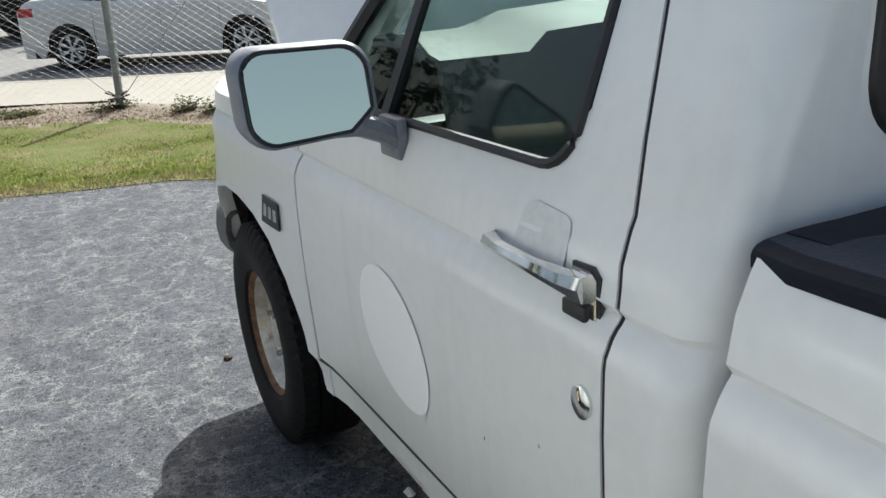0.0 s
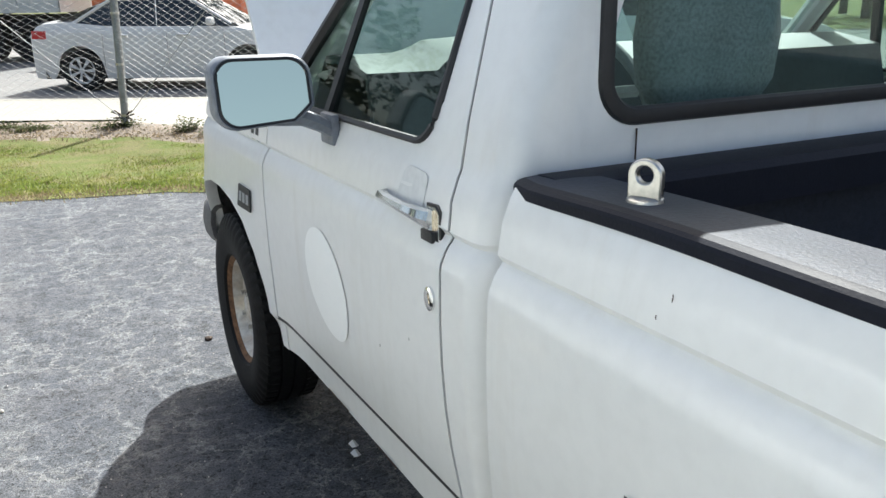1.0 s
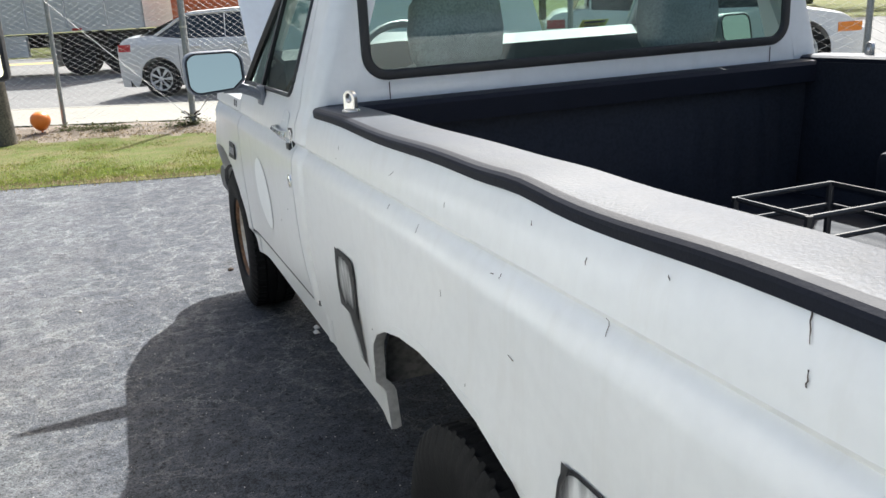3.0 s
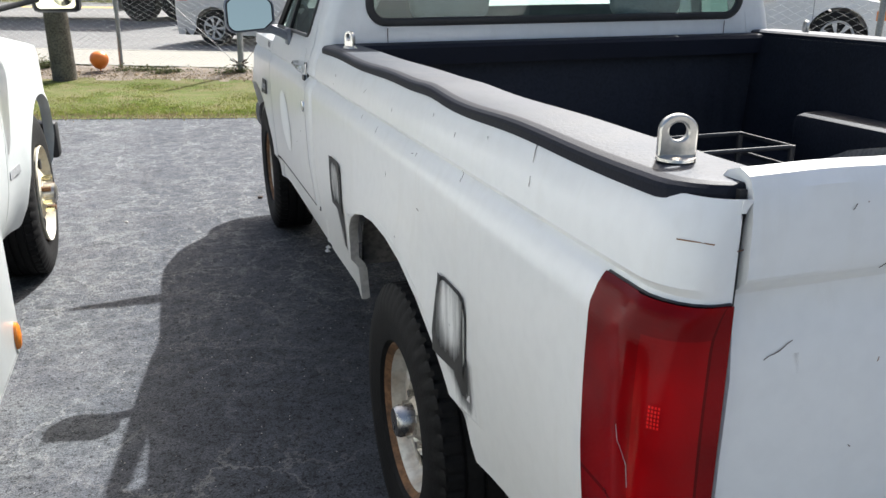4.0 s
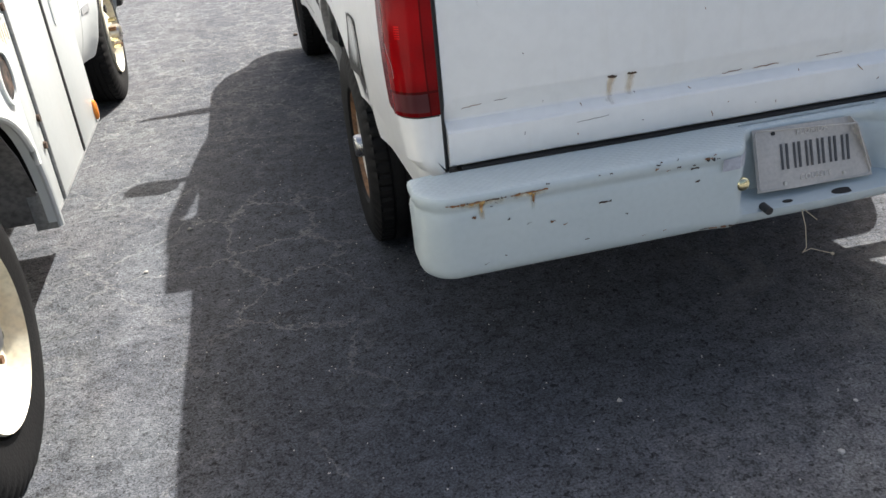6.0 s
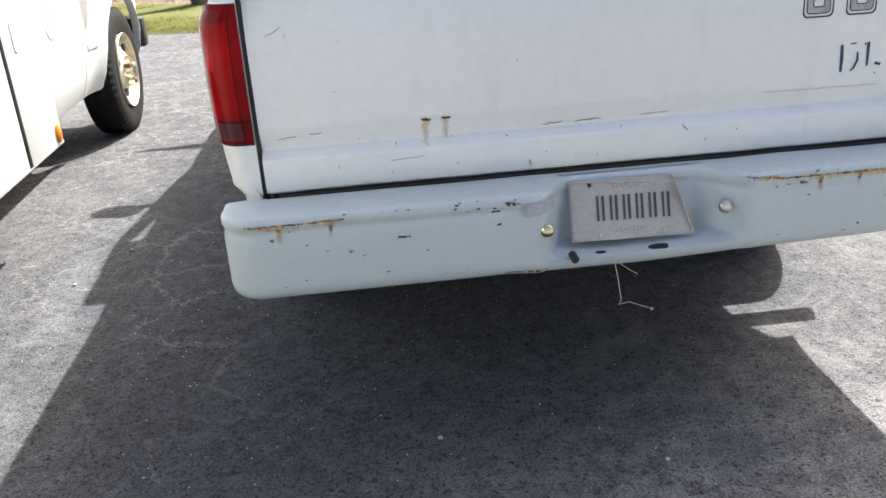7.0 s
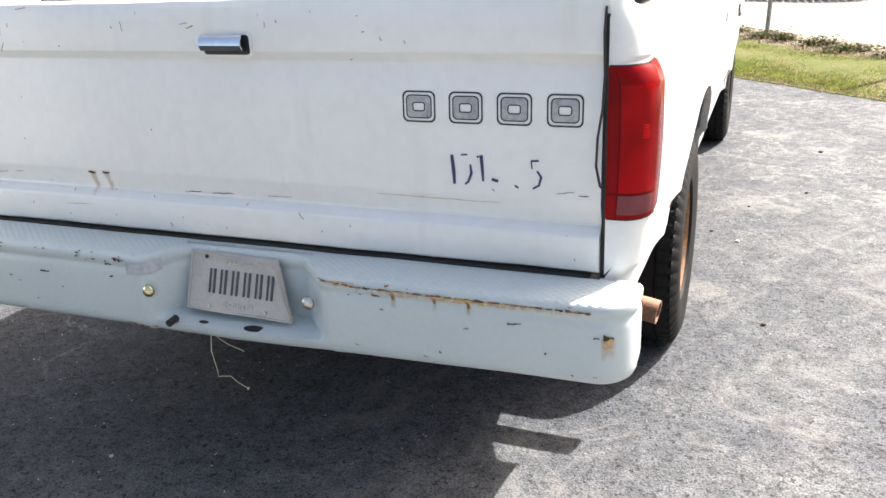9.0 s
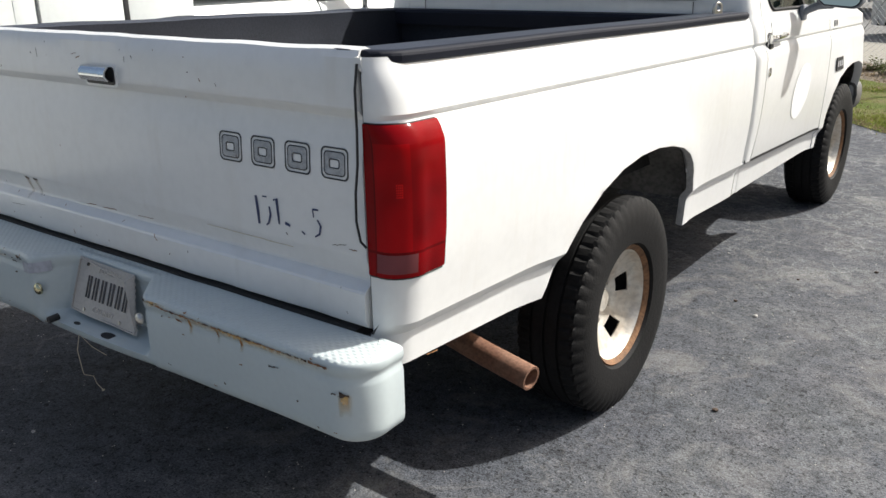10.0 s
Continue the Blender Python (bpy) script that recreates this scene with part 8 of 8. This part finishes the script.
        grid(hl, [[(s * (hwid(y, z) + 0.006), y, z) for z in (belt - 0.42, belt - 0.28)] for y in (fr - 0.42, fr - 0.22, fr - 0.04)])
        orient(hl, s)
        part("head_lamp", hl, AMBER if suv else CHROME, c, thick=0.01)
        for yc in (wb / 2, -wb / 2):
            road_wheel(c, s * (hw - 0.12), yc, r, 0.21, s)
    und = B()
    box(und, -hw * 0.9, hw * 0.9, rr + 0.2, fr - 0.2, 0.20, 0.5)
    part("underbody", und, DARK, c)
    return c


# the near wheels of the sedan stand by the far kerb side of the lane
mid_near = Vector((0.93, 14.72, 0)) + RD * (2.78 / 2)
sed = mid_near + RN * 0.80
head = math.degrees(math.atan2(-RD.x, RD.y))
car("sedan", (sed.x, sed.y, -0.02), head, "silver four-door sedan with tinted windows on the road", SILVER)
SUVW = mat("white_suv_paint", (0.78, 0.78, 0.77), 0.25, 0, 0.03, 2, 40, 0.02, coat=0.6)
sd = RD
sc_ = Vector((9.9, 8.4, 0)) - sd * 1.4 + RN * 0.83
car("sport_utility_car", (sc_.x, sc_.y, -0.02), math.degrees(math.atan2(-sd.x, sd.y)), "white sport utility car standing behind the fence", SUVW, wb=2.8, length=4.8, width=1.9, height=1.78, r=0.41, suv=True)


def haul_truck():
    o = street(-14.0, 20.9)
    hl = thing("dump_truck", (o[0], o[1], -0.02), "orange truck pulling a long aluminium dump trailer", "truck", rz=head)
    # y runs along the street towards the truck's nose
    bm = B()
    grid(bm, [[(-1.25, y, 1.15), (-1.28, y, 1.25), (-1.25, y, 3.7), (-1.28, y, 3.8), (1.25, y, 3.8), (1.25, y, 1.15)] for y in (-9, -6, -3, 0, 3, 4.6)])
    box(bm, -1.25, 1.25, -9, -8.95, 1.15, 3.8)
    box(bm, -1.25, 1.25, 4.55, 4.6, 1.15, 3.8)
    part("trailer_body", bm, ALU, hl, "dull aluminium trailer body", thick=0.03)
    for k in range(12):
        r_ = B()
        box(r_, 1.25, 1.29, -8.8 + 1.12 * k, -8.74 + 1.12 * k, 1.25, 3.75)
        part("trailer_rib", r_, ALU, hl)
        if k % 2 == 0:
            r_ = B()
            box(r_, 1.251, 1.30, -8.6 + 1.12 * k, -8.35 + 1.12 * k, 1.17, 1.23)
            part("side_reflector", r_, REDLENS_FAR, hl)
    fr_ = B()
    box(fr_, -0.5, 0.5, -8.8, 9.0, 0.75, 1.1)
    part("frame", fr_, DARK, hl)
    sk = B()
    box(sk, 1.1, 1.2, -4.5, 1.2, 0.55, 1.1)
    part("side_skirt", sk, ALU, hl)
    for y in (-7.6, -6.4, 2.6, 3.8, 8.0):
        for s in (-1, 1):
            e = new("wheel")
            e.parent = hl
            e.matrix_basis = pose(s * 1.0, y, 0.52)
            t = B()
            lathe_x(t, [(-0.2, 0.30), (-0.2, 0.48), (-0.16, 0.52), (0.16, 0.52), (0.2, 0.48), (0.2, 0.30), (0.12, 0.26), (0.10, 0.001)], 28)
            part("tyre", t, RUBBER, e)
    for y in (1.85, -5.6):
        mf = B()
        box(mf, 0.72, 1.22, y, y + 0.02, 0.25, 0.95)
        part("mud_flap", mf, ALU, hl, "pale mud flap")
    cb = B()
    box(cb, -1.2, 1.2, 5.3, 8.9, 0.9, 2.3, 0.12)
    box(cb, -1.15, 1.15, 5.4, 7.1, 2.2, 3.2, 0.15)
    part("cab_body", cb, ORANGETRUCK, hl, "orange-red truck cab")
    tk = B()
    box(tk, 0.9, 1.25, 4.9, 6.0, 0.5, 0.95, 0.08)
    part("fuel_tank", tk, ALU, hl)
    return hl


haul_truck()


# ---- woods far beyond the street ----
def woods():
    rw_ = random.Random(21)
    verts, faces = [], []
    def leaf(c, q):
        i = len(verts)
        a, b, t = rw_.uniform(0, 6.28), rw_.uniform(0, 6.28), rw_.uniform(-0.8, 0.8)
        u = Vector((math.cos(a), math.sin(a), t)) * q
        v = Vector((math.cos(b), math.sin(b), rw_.uniform(-0.8, 0.8))) * q
        verts.extend([tuple(c - u), tuple(c + v * 0.6), tuple(c + u), tuple(c - v * 0.6)])
        faces.append((i, i + 1, i + 2, i + 3))
    for k in range(86):
        if k < 66:
            base = Vector(street(-95 + 2.8 * k + rw_.uniform(-1.5, 1.5), 41 + rw_.uniform(-2, 8)))
        else:
            base = Vector((-52 + rw_.uniform(-4, 4), -30 + 4.6 * (k - 66), 0))
        h = rw_.uniform(12, 18)
        tr = 0.22
        i = len(verts)
        for z, r in ((0, tr), (h * 0.6, tr * 0.6)):
            for m in range(6):
                verts.append((base.x + r * math.cos(m * 1.047), base.y + r * math.sin(m * 1.047), z))
        for m in range(6):
            faces.append((i + m, i + (m + 1) % 6, i + 6 + (m + 1) % 6, i + 6 + m))
        for c in range(rw_.randint(9, 13)):
            cc_ = base + Vector((rw_.gauss(0, 2.0), rw_.gauss(0, 2.0), h * rw_.uniform(0.12, 1.0)))
            rad = rw_.uniform(0.9, 2.0)
            for _ in range(34):
                d = Vector((rw_.gauss(0, 1), rw_.gauss(0, 1), rw_.gauss(0, 0.8))).normalized() * rad * rw_.uniform(0.6, 1.05)
                leaf(cc_ + d, rw_.uniform(0.25, 0.5))
    me = bpy.data.meshes.new("far_woods")
    me.from_pydata(verts, [], faces)
    me.materials.append(LEAF)
    tagged(new("far_woods", me), "dark green and grey trees far beyond the street", "trees", kind="stuff")


woods()


# ---- workshop behind the lot ----
def workshop():
    w = thing("workshop_building", (24.0, -17.0, 0), "pale grey metal workshop with wide dark doors", "building", rz=30)
    bm = B()
    for x0, x1 in ((-11, -8.5), (-4.5, -2.0), (2.0, 4.5), (8.5, 11)):
        box(bm, x0, x1, 5.8, 6.0, 0, 5.0)
    box(bm, -11, 11, 5.8, 6.0, 4.0, 5.2)
    box(bm, -11, -10.8, -6, 5.8, 0, 5.2)
    box(bm, 10.8, 11, -6, 5.8, 0, 5.2)
    box(bm, -11, 11, -6, -5.8, 0, 5.2)
    part("wall", bm, ALU, w, "pale ribbed metal walls")
    rf2 = B()
    grid(rf2, [[(x, -6.6, 5.2), (x, 0, 6.6), (x, 6.6, 5.2)] for x in (-11.5, 11.5)])
    part("roof", rf2, GALV, w, thick=0.12)
    for x in (-6.5, 0.0, 6.5):
        d = B()
        for k in range(8):
            box(d, x - 2.0, x + 2.0, 5.70, 5.78, 0.5 * k, 0.5 * k + 0.48)
        part("roller_door", d, CABINDARK, w, "dark grey roller door")


workshop()
